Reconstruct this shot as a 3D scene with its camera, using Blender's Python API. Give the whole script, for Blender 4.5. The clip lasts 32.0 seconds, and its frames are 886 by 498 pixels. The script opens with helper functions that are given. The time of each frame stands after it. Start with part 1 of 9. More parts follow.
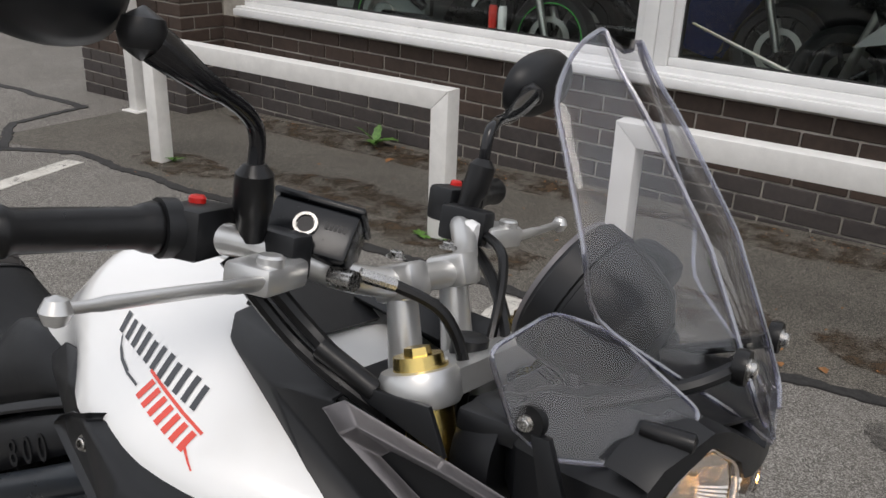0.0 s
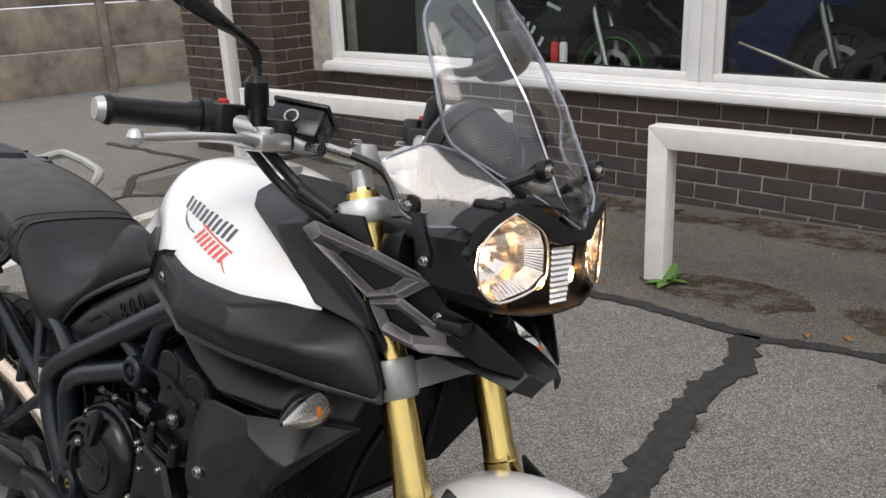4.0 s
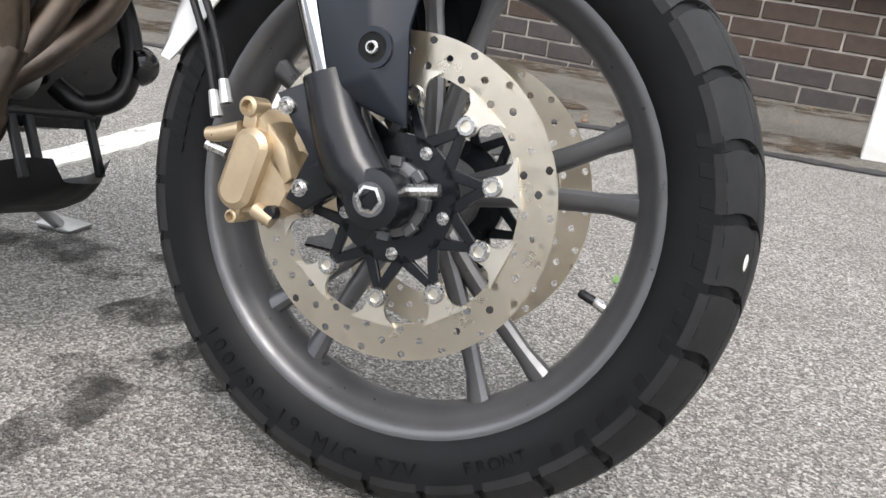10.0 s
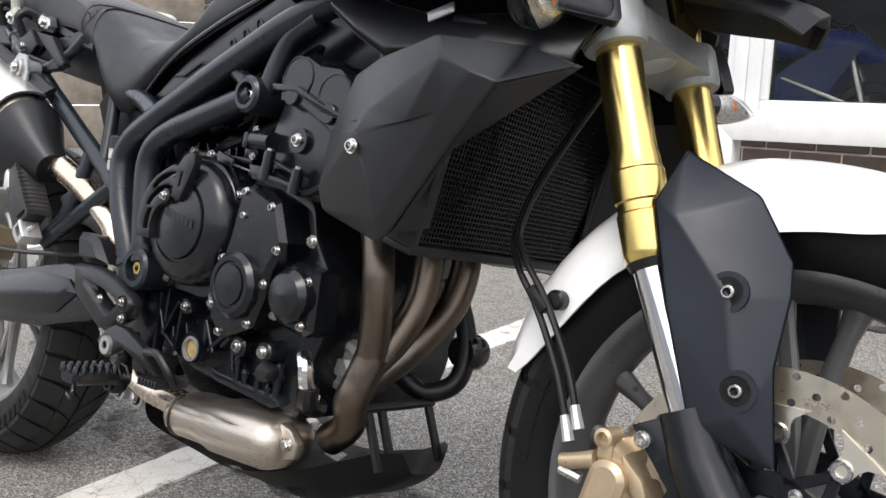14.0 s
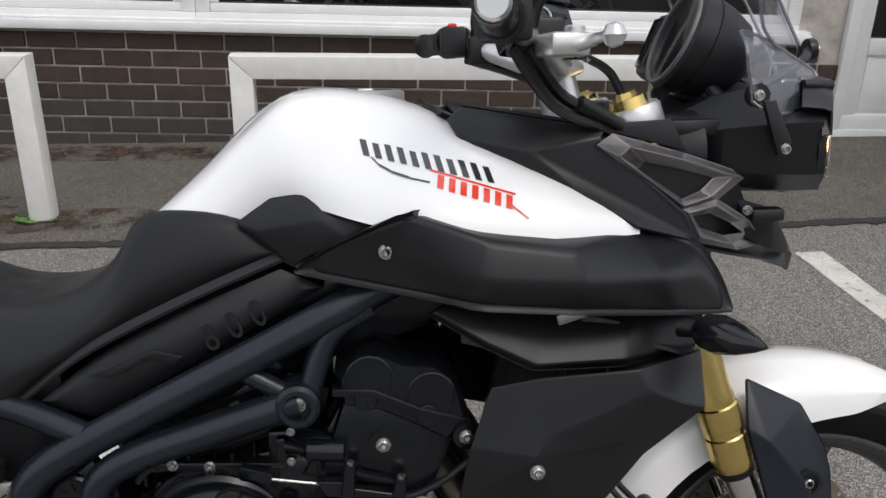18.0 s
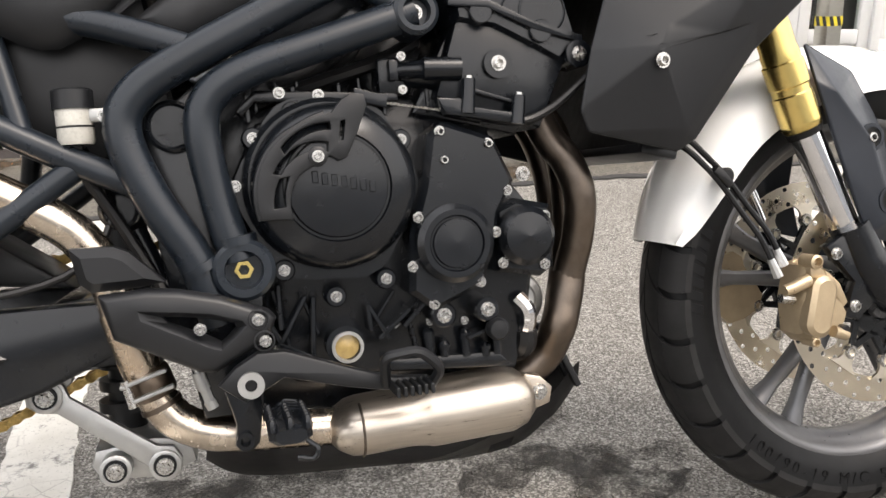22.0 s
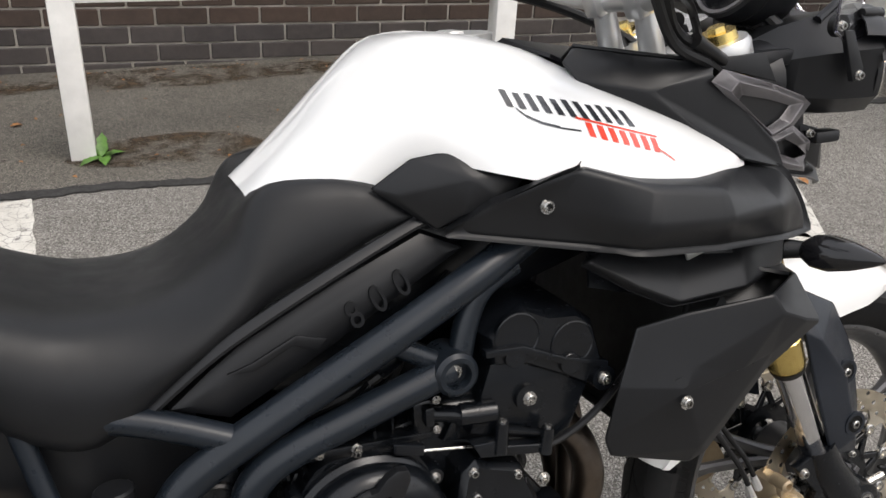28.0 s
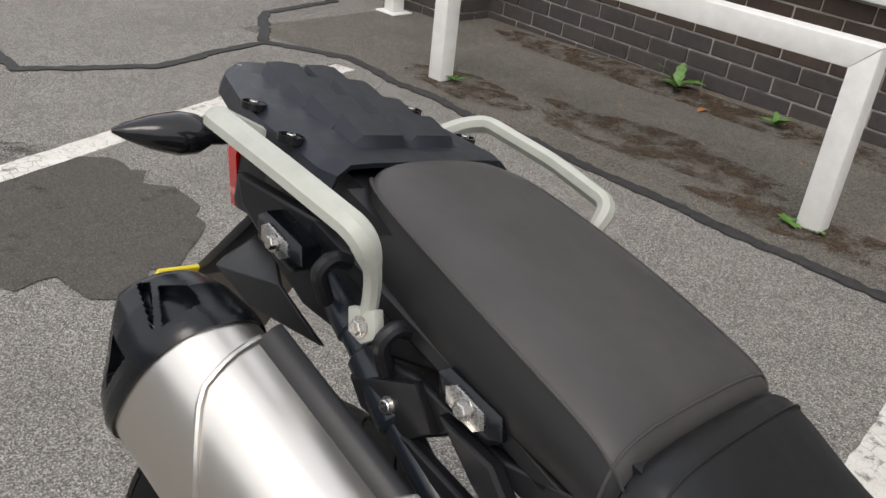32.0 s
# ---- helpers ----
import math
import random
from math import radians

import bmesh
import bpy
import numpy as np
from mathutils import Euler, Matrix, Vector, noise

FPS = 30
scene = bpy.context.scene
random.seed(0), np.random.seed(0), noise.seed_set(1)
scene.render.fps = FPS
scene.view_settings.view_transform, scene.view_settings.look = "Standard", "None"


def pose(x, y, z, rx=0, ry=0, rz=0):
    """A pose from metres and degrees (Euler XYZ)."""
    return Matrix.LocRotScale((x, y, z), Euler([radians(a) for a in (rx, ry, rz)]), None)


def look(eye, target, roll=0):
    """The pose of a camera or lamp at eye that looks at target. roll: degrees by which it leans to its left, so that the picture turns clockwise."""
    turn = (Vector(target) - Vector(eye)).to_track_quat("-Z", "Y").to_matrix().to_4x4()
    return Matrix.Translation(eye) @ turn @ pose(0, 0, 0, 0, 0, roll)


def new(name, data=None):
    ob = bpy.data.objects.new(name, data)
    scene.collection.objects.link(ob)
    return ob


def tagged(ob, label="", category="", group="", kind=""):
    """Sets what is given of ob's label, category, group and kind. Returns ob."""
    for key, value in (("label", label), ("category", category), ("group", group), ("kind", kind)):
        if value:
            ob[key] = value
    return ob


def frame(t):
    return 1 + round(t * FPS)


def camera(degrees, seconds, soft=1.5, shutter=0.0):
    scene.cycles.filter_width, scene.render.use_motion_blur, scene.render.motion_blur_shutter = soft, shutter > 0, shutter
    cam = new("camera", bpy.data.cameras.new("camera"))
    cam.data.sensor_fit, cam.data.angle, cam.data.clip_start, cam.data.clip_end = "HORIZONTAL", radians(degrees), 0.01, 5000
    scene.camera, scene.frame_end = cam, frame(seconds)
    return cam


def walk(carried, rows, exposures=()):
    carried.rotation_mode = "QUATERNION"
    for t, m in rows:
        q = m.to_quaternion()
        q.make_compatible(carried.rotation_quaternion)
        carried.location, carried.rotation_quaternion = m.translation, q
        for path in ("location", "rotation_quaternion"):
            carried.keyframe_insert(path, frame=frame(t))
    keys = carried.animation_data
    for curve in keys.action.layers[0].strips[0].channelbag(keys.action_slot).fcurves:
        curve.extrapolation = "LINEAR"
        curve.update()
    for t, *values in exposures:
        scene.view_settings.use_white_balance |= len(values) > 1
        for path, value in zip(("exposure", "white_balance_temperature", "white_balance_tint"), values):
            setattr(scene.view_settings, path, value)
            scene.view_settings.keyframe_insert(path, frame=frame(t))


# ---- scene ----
cam = camera(54.9, 32.0)
PATH = [
    (0, (1.608, -0.441, 1.352), (0.581, 1.111, 0.62), 1.2),
    (0.5, (1.719, -0.49, 1.344), (0.583, 0.999, 0.642), 0.6),
    (1, (1.845, -0.463, 1.35), (0.54, 0.891, 0.67), 0.9),
    (1.5, (1.988, -0.393, 1.346), (0.514, 0.78, 0.676), 1.3),
    (2, (2.036, -0.381, 1.347), (0.522, 0.765, 0.718), -0.2),
    (2.5, (2.047, -0.44, 1.329), (0.568, 0.755, 0.709), -0.6),
    (4.5, (2.024, -0.746, 1.25), (0.857, 0.754, 0.626), -2.5),
    (5, (2.008, -0.791, 1.212), (0.919, 0.756, 0.565), -0.1),
    (5.5, (1.956, -0.739, 1.097), (0.918, 0.861, 0.494), 0.6),
    (6, (1.953, -0.714, 0.924), (0.949, 0.915, 0.344), 0.5),
    (6.5, (1.959, -0.75, 0.771), (1.06, 0.946, 0.21), 1.8),
    (7, (1.983, -0.738, 0.669), (1.077, 0.944, 0.078), 2.2),
    (7.5, (1.984, -0.731, 0.59), (1.136, 0.96, -0.057), 2.8),
    (8, (1.984, -0.722, 0.571), (1.179, 0.974, -0.12), 2.9),
    (8.5, (1.963, -0.721, 0.566), (1.219, 0.989, -0.158), 3.4),
    (9, (1.926, -0.729, 0.555), (1.244, 1.005, -0.173), 4.5),
    (9.5, (1.878, -0.741, 0.553), (1.225, 1.011, -0.157), 5.6),
    (10, (1.854, -0.747, 0.564), (1.167, 1.003, -0.118), 5.9),
    (10.5, (1.838, -0.738, 0.595), (1.105, 1.001, -0.068), 5.3),
    (11, (1.833, -0.731, 0.611), (1.063, 0.999, -0.032), 5.2),
    (11.5, (1.807, -0.742, 0.639), (0.877, 0.921, 0.031), 4.4),
    (12, (1.774, -0.771, 0.649), (0.574, 0.727, 0.086), 1.9),
    (12.5, (1.75, -0.792, 0.651), (0.417, 0.607, 0.134), 0.8),
    (13, (1.747, -0.788, 0.664), (0.402, 0.613, 0.186), 0.5),
    (13.5, (1.753, -0.78, 0.68), (0.438, 0.667, 0.264), 0.5),
    (14, (1.759, -0.777, 0.715), (0.503, 0.742, 0.373), 0.2),
    (14.5, (1.754, -0.759, 0.8), (0.597, 0.833, 0.444), 0.8),
    (16.5, (1.5, -1.069, 1.181), (0.79, 0.669, 0.491), 0.7),
    (17, (1.294, -0.955, 1.216), (0.817, 0.826, 0.442), 0.2),
    (17.5, (1.143, -0.903, 1.234), (0.966, 0.941, 0.479), 0.7),
    (18, (0.954, -0.876, 1.229), (1.119, 0.963, 0.461), -0.1),
    (18.5, (0.833, -0.923, 1.221), (1.199, 0.885, 0.448), -0.1),
    (19, (0.735, -0.995, 1.204), (1.217, 0.786, 0.434), -0.1),
    (19.5, (0.675, -0.946, 1.18), (1.267, 0.809, 0.427), -0.1),
    (20, (0.667, -0.948, 1.06), (1.355, 0.791, 0.35), 1.0),
    (20.5, (0.677, -0.946, 0.89), (1.416, 0.795, 0.24), 1.4),
    (21, (0.672, -0.955, 0.789), (1.416, 0.809, 0.211), 1.7),
    (21.5, (0.666, -0.963, 0.749), (1.308, 0.846, 0.186), 0.5),
    (22, (0.655, -0.972, 0.737), (1.152, 0.88, 0.17), -1.2),
    (22.5, (0.645, -0.976, 0.736), (1.067, 0.897, 0.175), -1.7),
    (23, (0.631, -0.979, 0.736), (0.992, 0.902, 0.161), -1.5),
    (23.5, (0.613, -0.978, 0.732), (0.907, 0.906, 0.13), -1.5),
    (24, (0.593, -0.976, 0.722), (0.861, 0.901, 0.085), -1.3),
    (24.5, (0.59, -0.966, 0.734), (0.928, 0.908, 0.122), -1.1),
    (25, (0.607, -0.959, 0.767), (1.069, 0.91, 0.223), -0.6),
    (25.5, (0.612, -0.948, 0.798), (1.152, 0.913, 0.304), 0.1),
    (27.5, (0.585, -0.822, 1.229), (1.233, 0.821, 0.289), 1.0),
    (28, (0.577, -0.738, 1.252), (1.256, 0.888, 0.304), 2.1),
    (28.5, (0.594, -0.643, 1.262), (1.276, 0.963, 0.286), 3.2),
    (29, (0.536, -0.614, 1.268), (1.183, 1.007, 0.292), 3.4),
    (29.5, (0.469, -0.618, 1.266), (0.848, 1.082, 0.283), 1.1),
    (30, (0.476, -0.611, 1.255), (0.522, 1.125, 0.263), 0.9),
    (30.5, (0.448, -0.613, 1.26), (0.154, 1.104, 0.278), 0.3),
    (31, (0.441, -0.617, 1.258), (-0.134, 1.048, 0.31), 0.9),
    (31.5, (0.495, -0.593, 1.256), (-0.335, 0.971, 0.326), 2.7),
    (32, (0.543, -0.421, 1.248), (-0.648, 0.887, 0.314), 5.7),
]
EXPOSURES = [(0, -0.07, 6600, 12), (1, 0.12, 6700, 12), (2.5, 0.0, 6700, 13), (5, 0.2, 6600, 12), (6, 0.35, 6600, 12), (7, 1.08, 6600, 12), (8, 1.47, 6600, 12), (9, 1.35, 6500, 12), (11, 1.15, 6400, 11), (13, 0.75, 6400, 11), (14.5, 1.02, 6500, 12), (16.5, 0.25, 6500, 12), (18, 0.05, 6450, 12), (19, -0.06, 6500, 12), (20, 0.2, 6700, 12), (20.5, 0.45, 6900, 12), (21, 1.1, 7000, 13), (22, 1.3, 7000, 13), (23.5, 1.38, 7150, 13), (25.5, 1.38, 6750, 12), (28, 0.48, 6700, 12), (29, 0.02, 6550, 12), (30, 0.17, 6650, 12), (31, 0.6, 6750, 12), (32, 0.32, 6650, 12)]
walk(cam, [(t, look(eye, target, roll)) for t, eye, target, roll in PATH], EXPOSURES)

# ---- light ----
world = bpy.data.worlds.new("overcast_sky")
scene.world = world
world.use_nodes = True
wn = world.node_tree.nodes
wsky = wn.new("ShaderNodeTexSky")
wsky.sky_type = "NISHITA"
wsky.sun_disc = False
wsky.sun_elevation, wsky.sun_rotation = radians(55), radians(150)
wsky.dust_density, wsky.air_density, wsky.ozone_density = 6.0, 1.6, 1.0
wmix = wn.new("ShaderNodeMixRGB")
wmix.blend_type = "MIX"
wmix.inputs[0].default_value = 0.8
wmix.inputs[2].default_value = (7.05, 7.3, 7.72, 1)
world.node_tree.links.new(wsky.outputs[0], wmix.inputs[1])
world.node_tree.links.new(wmix.outputs[0], wn["Background"].inputs[0])
wn["Background"].inputs[1].default_value = 0.15
sun = new("sun", bpy.data.lights.new("sun", "SUN"))
sun.data.energy, sun.data.angle, sun.data.color = 0.9, radians(25), (1.0, 0.98, 0.955)
sun.matrix_world = look((3.0, -4.0, 8.0), (0, 0, 0))


# ---- materials ----
def node(m, kind, **kw):
    n = m.node_tree.nodes.new(kind)
    for k, v in kw.items():
        n.inputs[k.replace("_", " ")].default_value = v
    return n


def ramp(m, src, stops):
    r = m.node_tree.nodes.new("ShaderNodeValToRGB")
    while len(r.color_ramp.elements) < len(stops):
        r.color_ramp.elements.new(0.5)
    for e, (p, c) in zip(r.color_ramp.elements, stops):
        e.position, e.color = p, (*c, 1) if len(c) == 3 else c
    m.node_tree.links.new(src, r.inputs[0])
    return r.outputs[0]


def mix(m, fac, a, b, blend="MIX"):
    n = m.node_tree.nodes.new("ShaderNodeMixRGB")
    n.blend_type = blend
    for i, v in enumerate((fac, a, b)):
        if isinstance(v, (int, float)):
            n.inputs[i].default_value = v
        elif isinstance(v, tuple):
            n.inputs[i].default_value = (*v, 1)
        else:
            m.node_tree.links.new(v, n.inputs[i])
    return n.outputs[0]


def mathn(m, op, a, b=0.0):
    n = m.node_tree.nodes.new("ShaderNodeMath")
    n.operation = op
    for i, v in enumerate((a, b)):
        if isinstance(v, (int, float)):
            n.inputs[i].default_value = v
        else:
            m.node_tree.links.new(v, n.inputs[i])
    return n.outputs[0]


def coords(m, world_space=False):
    if world_space:
        return m.node_tree.nodes.new("ShaderNodeNewGeometry").outputs["Position"]
    return m.node_tree.nodes.new("ShaderNodeTexCoord").outputs["Object"]


def noise_tex(m, vec, scale, detail=6.0, rough=0.6):
    n = node(m, "ShaderNodeTexNoise", Scale=scale, Detail=detail, Roughness=rough)
    m.node_tree.links.new(vec, n.inputs["Vector"])
    return n.outputs["Fac"]


def bump(m, height, strength, dist=0.002):
    bn = node(m, "ShaderNodeBump", Strength=strength, Distance=dist)
    m.node_tree.links.new(height, bn.inputs["Height"])
    m.node_tree.links.new(bn.outputs[0], m.node_tree.nodes["Principled BSDF"].inputs["Normal"])


def put(m, name, v):
    s = m.node_tree.nodes["Principled BSDF"].inputs[name]
    if isinstance(v, (int, float)):
        s.default_value = v
    elif isinstance(v, tuple):
        s.default_value = (*v, 1) if len(v) == 3 else v
    else:
        m.node_tree.links.new(v, s)


def base(name, col, rough=0.5, metal=0.0, coat=0.0, spec=0.5):
    m = bpy.data.materials.new(name)
    m.use_nodes = True
    put(m, "Base Color", col)
    put(m, "Roughness", rough)
    put(m, "Metallic", metal)
    put(m, "Coat Weight", coat)
    put(m, "Coat Roughness", 0.04)
    put(m, "Specular IOR Level", spec)
    return m


def surf(name, col, rough=0.5, metal=0.0, var=0.25, scale=18.0, grain=400.0, gstr=0.08, coat=0.0, rvar=0.12, spec=0.5, world_space=False):
    """A surface with broad variation, fine grain relief and uneven gloss."""
    m = base(name, col, rough, metal, coat, spec)
    v = coords(m, world_space)
    broad = noise_tex(m, v, scale)
    dark = tuple(c * (1 - var) for c in col)
    light = tuple(min(1, c * (1 + var)) for c in col)
    put(m, "Base Color", ramp(m, broad, [(0.3, dark), (0.7, light)]))
    r = ramp(m, noise_tex(m, v, scale * 3.1), [(0.25, (max(0.02, rough - rvar),) * 3), (0.75, (min(1, rough + rvar),) * 3)])
    put(m, "Roughness", r)
    if gstr:
        bump(m, noise_tex(m, v, grain, 3.0), gstr, 0.001)
    return m


def brushed(name, col, rough, axis_scale, var=0.18, tint=None):
    """Metal with drawn streaks along one axis and faint broad tinting."""
    m = base(name, col, rough, 1.0)
    v = coords(m)
    mp = m.node_tree.nodes.new("ShaderNodeMapping")
    mp.inputs["Scale"].default_value = axis_scale
    m.node_tree.links.new(v, mp.inputs[0])
    streak = noise_tex(m, mp.outputs[0], 1.0, 4.0)
    broad = noise_tex(m, v, 9.0, 4.0)
    c = ramp(m, streak, [(0.3, tuple(x * (1 - var) for x in col)), (0.7, tuple(min(1, x * (1 + var)) for x in col))])
    if tint:
        c = mix(m, ramp(m, broad, [(0.4, (0, 0, 0)), (0.7, (0.75, 0.75, 0.75))]), c, tint)
    put(m, "Base Color", c)
    put(m, "Roughness", ramp(m, streak, [(0.3, (max(0.05, rough - 0.08),) * 3), (0.7, (rough + 0.08,) * 3)]))
    bump(m, streak, 0.04, 0.0005)
    return m


def asphalt(name, dark, mid, light, stain):
    m = base(name, mid, 0.92, spec=0.3)
    v = coords(m, True)
    vo = node(m, "ShaderNodeTexVoronoi", Scale=300.0)
    m.node_tree.links.new(v, vo.inputs["Vector"])
    sep = m.node_tree.nodes.new("ShaderNodeSeparateColor")
    m.node_tree.links.new(vo.outputs["Color"], sep.inputs[0])
    c = ramp(m, sep.outputs[0], [(0.1, dark), (0.45, mid), (0.8, light), (0.97, tuple(x * 1.6 for x in light))])
    fine = noise_tex(m, v, 620.0, 3.0, 0.7)
    c = mix(m, 0.4, c, ramp(m, fine, [(0.42, dark), (0.58, light)]))
    c = mix(m, ramp(m, noise_tex(m, v, 2.2, 8.0, 0.65), [(0.4, (0, 0, 0)), (0.75, (0.35, 0.35, 0.35))]), c, stain)
    c = mix(m, ramp(m, noise_tex(m, v, 11.0, 6.0, 0.7), [(0.52, (0, 0, 0)), (0.8, (0.2, 0.2, 0.2))]), c, tuple(x * 1.3 for x in light))
    put(m, "Base Color", c)
    h = mathn(m, "ADD", vo.outputs["Distance"], mathn(m, "MULTIPLY", fine, 0.4))
    bump(m, h, 0.8, 0.005)
    return m


M = {}
M["asphalt"] = asphalt("asphalt", (0.032, 0.029, 0.0255), (0.165, 0.154, 0.137), (0.42, 0.4, 0.365), (0.115, 0.105, 0.091))
M["pavement"] = asphalt("old_tarmac", (0.024, 0.0225, 0.019), (0.1, 0.093, 0.078), (0.27, 0.25, 0.215), (0.058, 0.05, 0.038))
M["tar"] = surf("tar_seal", (0.028, 0.027, 0.026), 0.75, var=0.4, scale=30, grain=260, gstr=0.4, world_space=True)
M["mortar"] = surf("mortar", (0.45, 0.42, 0.37), 0.95, var=0.3, scale=9, grain=500, gstr=0.3, world_space=True)


def brick_mat(name, cols):
    m = base(name, cols[0], 0.8)
    oi = m.node_tree.nodes.new("ShaderNodeObjectInfo")
    v = coords(m, True)
    c = ramp(m, oi.outputs["Random"], [(i / (len(cols) - 1), c) for i, c in enumerate(cols)])
    c = mix(m, ramp(m, noise_tex(m, v, 26.0, 8.0, 0.7), [(0.4, (0, 0, 0)), (0.75, (0.45, 0.45, 0.45))]), c, tuple(x * 1.5 for x in cols[-1]))
    c = mix(m, ramp(m, noise_tex(m, v, 5.0, 5.0), [(0.45, (0, 0, 0)), (0.8, (0.5, 0.5, 0.5))]), c, tuple(x * 0.5 for x in cols[0]))
    put(m, "Base Color", c)
    bump(m, noise_tex(m, v, 180.0, 5.0), 0.35, 0.003)
    return m


M["brick"] = brick_mat("brown_brick", [(0.04, 0.0275, 0.021), (0.058, 0.0375, 0.028), (0.047, 0.033, 0.026), (0.07, 0.047, 0.036)])
M["brick_dark"] = brick_mat("blue_grey_brick", [(0.042, 0.036, 0.034), (0.055, 0.047, 0.044), (0.048, 0.042, 0.042), (0.068, 0.057, 0.052)])
M["upvc"] = surf("white_upvc", (0.8, 0.8, 0.79), 0.35, var=0.05, scale=6, gstr=0.0, world_space=True)
M["post"] = surf("white_painted_steel", (0.78, 0.77, 0.74), 0.5, var=0.07, scale=14, grain=90, gstr=0.08, world_space=True)
M["rubber_seal"] = base("black_seal", (0.02, 0.02, 0.02), 0.6)


def paint_line(name):
    m = base(name, (0.6, 0.58, 0.53), 0.85)
    v = coords(m, True)
    vo = node(m, "ShaderNodeTexVoronoi", Scale=24.0)
    vo.feature = "DISTANCE_TO_EDGE"
    m.node_tree.links.new(v, vo.inputs["Vector"])
    crack = ramp(m, vo.outputs["Distance"], [(0.0, (1, 1, 1)), (0.035, (0, 0, 0))])
    wear = ramp(m, noise_tex(m, v, 13.0, 9.0, 0.75), [(0.56, (0, 0, 0)), (0.63, (1, 1, 1))])
    pit = ramp(m, noise_tex(m, v, 170.0, 3.0), [(0.6, (0, 0, 0)), (0.7, (0.8, 0.8, 0.8))])
    sel = ramp(m, noise_tex(m, v, 3.0), [(0.42, (0, 0, 0)), (0.6, (1, 1, 1))])
    c = mix(m, mix(m, 1.0, crack, sel, "MULTIPLY"), ramp(m, noise_tex(m, v, 7.0), [(0.3, (0.5, 0.48, 0.43)), (0.7, (0.68, 0.66, 0.61))]), (0.14, 0.13, 0.12))
    c = mix(m, wear, c, (0.17, 0.16, 0.15))
    c = mix(m, pit, c, (0.26, 0.25, 0.23))
    put(m, "Base Color", c)
    bump(m, noise_tex(m, v, 150.0, 4.0), 0.4, 0.003)
    return m


M["line"] = paint_line("worn_white_paint")


def clear_sheet(name, tint, gloss_rough, ior=1.45):
    """A thin clear sheet: light passes straight on, and its gloss grows towards the edges."""
    m = bpy.data.materials.new(name)
    m.use_nodes = True
    nt = m.node_tree
    nt.nodes.remove(nt.nodes["Principled BSDF"])
    tr = nt.nodes.new("ShaderNodeBsdfTransparent")
    tr.inputs[0].default_value = (*tint, 1)
    gl = nt.nodes.new("ShaderNodeBsdfGlossy")
    gl.inputs["Roughness"].default_value = gloss_rough
    fr = nt.nodes.new("ShaderNodeLayerWeight")
    fr.inputs["Blend"].default_value = 0.5
    f0 = ((ior - 1) / (ior + 1)) ** 2
    gloss = mathn(m, "ADD", mathn(m, "MULTIPLY", mathn(m, "POWER", fr.outputs["Facing"], 4.0), 0.55), f0)
    mx = nt.nodes.new("ShaderNodeMixShader")
    nt.links.new(gloss, mx.inputs[0])
    nt.links.new(tr.outputs[0], mx.inputs[1])
    nt.links.new(gl.outputs[0], mx.inputs[2])
    nt.links.new(mx.outputs[0], nt.nodes["Material Output"].inputs["Surface"])
    return m


M["glass"] = clear_sheet("window_glass", (0.9, 0.93, 0.92), 0.0)
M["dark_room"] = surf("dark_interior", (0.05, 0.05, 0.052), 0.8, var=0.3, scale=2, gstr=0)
M["concrete"] = surf("weathered_concrete", (0.21, 0.18, 0.145), 0.95, var=0.5, scale=2.6, grain=60, gstr=0.4, world_space=True)
M["reflection_wall"] = surf("pale_rendered_wall", (0.36, 0.37, 0.38), 0.9, var=0.4, scale=1.4, grain=40, gstr=0.3, world_space=True)
M["leaf"] = surf("weed_leaf", (0.09, 0.2, 0.035), 0.5, var=0.4, scale=40, gstr=0)
M["dead_leaf"] = surf("dead_leaf", (0.3, 0.14, 0.05), 0.8, var=0.4, scale=60, gstr=0)
M["steel"] = brushed("stainless_steel", (0.55, 0.54, 0.5), 0.32, (40, 40, 900))
M["haz_yellow"] = surf("yellow_tape", (0.75, 0.6, 0.04), 0.45, var=0.1, gstr=0)
M["haz_black"] = base("black_tape", (0.02, 0.02, 0.02), 0.45)


# ---- building tools ----
def mesh_of(name, bm, material, smooth=35):
    me = bpy.data.meshes.new(name)
    bmesh.ops.recalc_face_normals(bm, faces=bm.faces)
    bm.to_mesh(me)
    bm.free()
    if smooth:
        for p in me.polygons:
            p.use_smooth = True
        me.set_sharp_from_angle(angle=radians(smooth))
    if material:
        me.materials.append(material)
    return me


def under(parent):
    """The nearest holder that keeps to thing, part, sub-part."""
    while parent.parent and parent.parent.parent:
        parent = parent.parent
    return parent


def part(name, bm, material, parent, label="", smooth=35):
    """One mesh object under a thing or a part."""
    ob = new(name, mesh_of(name, bm, material, smooth))
    ob.parent = under(parent)
    if label:
        ob["label"] = label
    return ob


def shared(name, me, parent, m=None, label=""):
    ob = new(name, me)
    ob.parent = under(parent)
    if m is not None:
        ob.matrix_local = m
    if label:
        ob["label"] = label
    return ob


def thing(name, label, category, m=None, group="", kind=""):
    ob = new(name)
    if m is not None:
        ob.matrix_world = m
    return tagged(ob, label, category, group, kind)


def box(x0, x1, y0, y1, z0, z1, bev=0.0, seg=2):
    bm = bmesh.new()
    bmesh.ops.create_cube(bm, size=1)
    for v in bm.verts:
        v.co = Vector(((x0 + x1) / 2 + v.co.x * (x1 - x0), (y0 + y1) / 2 + v.co.y * (y1 - y0), (z0 + z1) / 2 + v.co.z * (z1 - z0)))
    if bev:
        bmesh.ops.bevel(bm, geom=bm.edges[:], offset=bev, segments=seg, profile=0.5, affect="EDGES")
    return bm


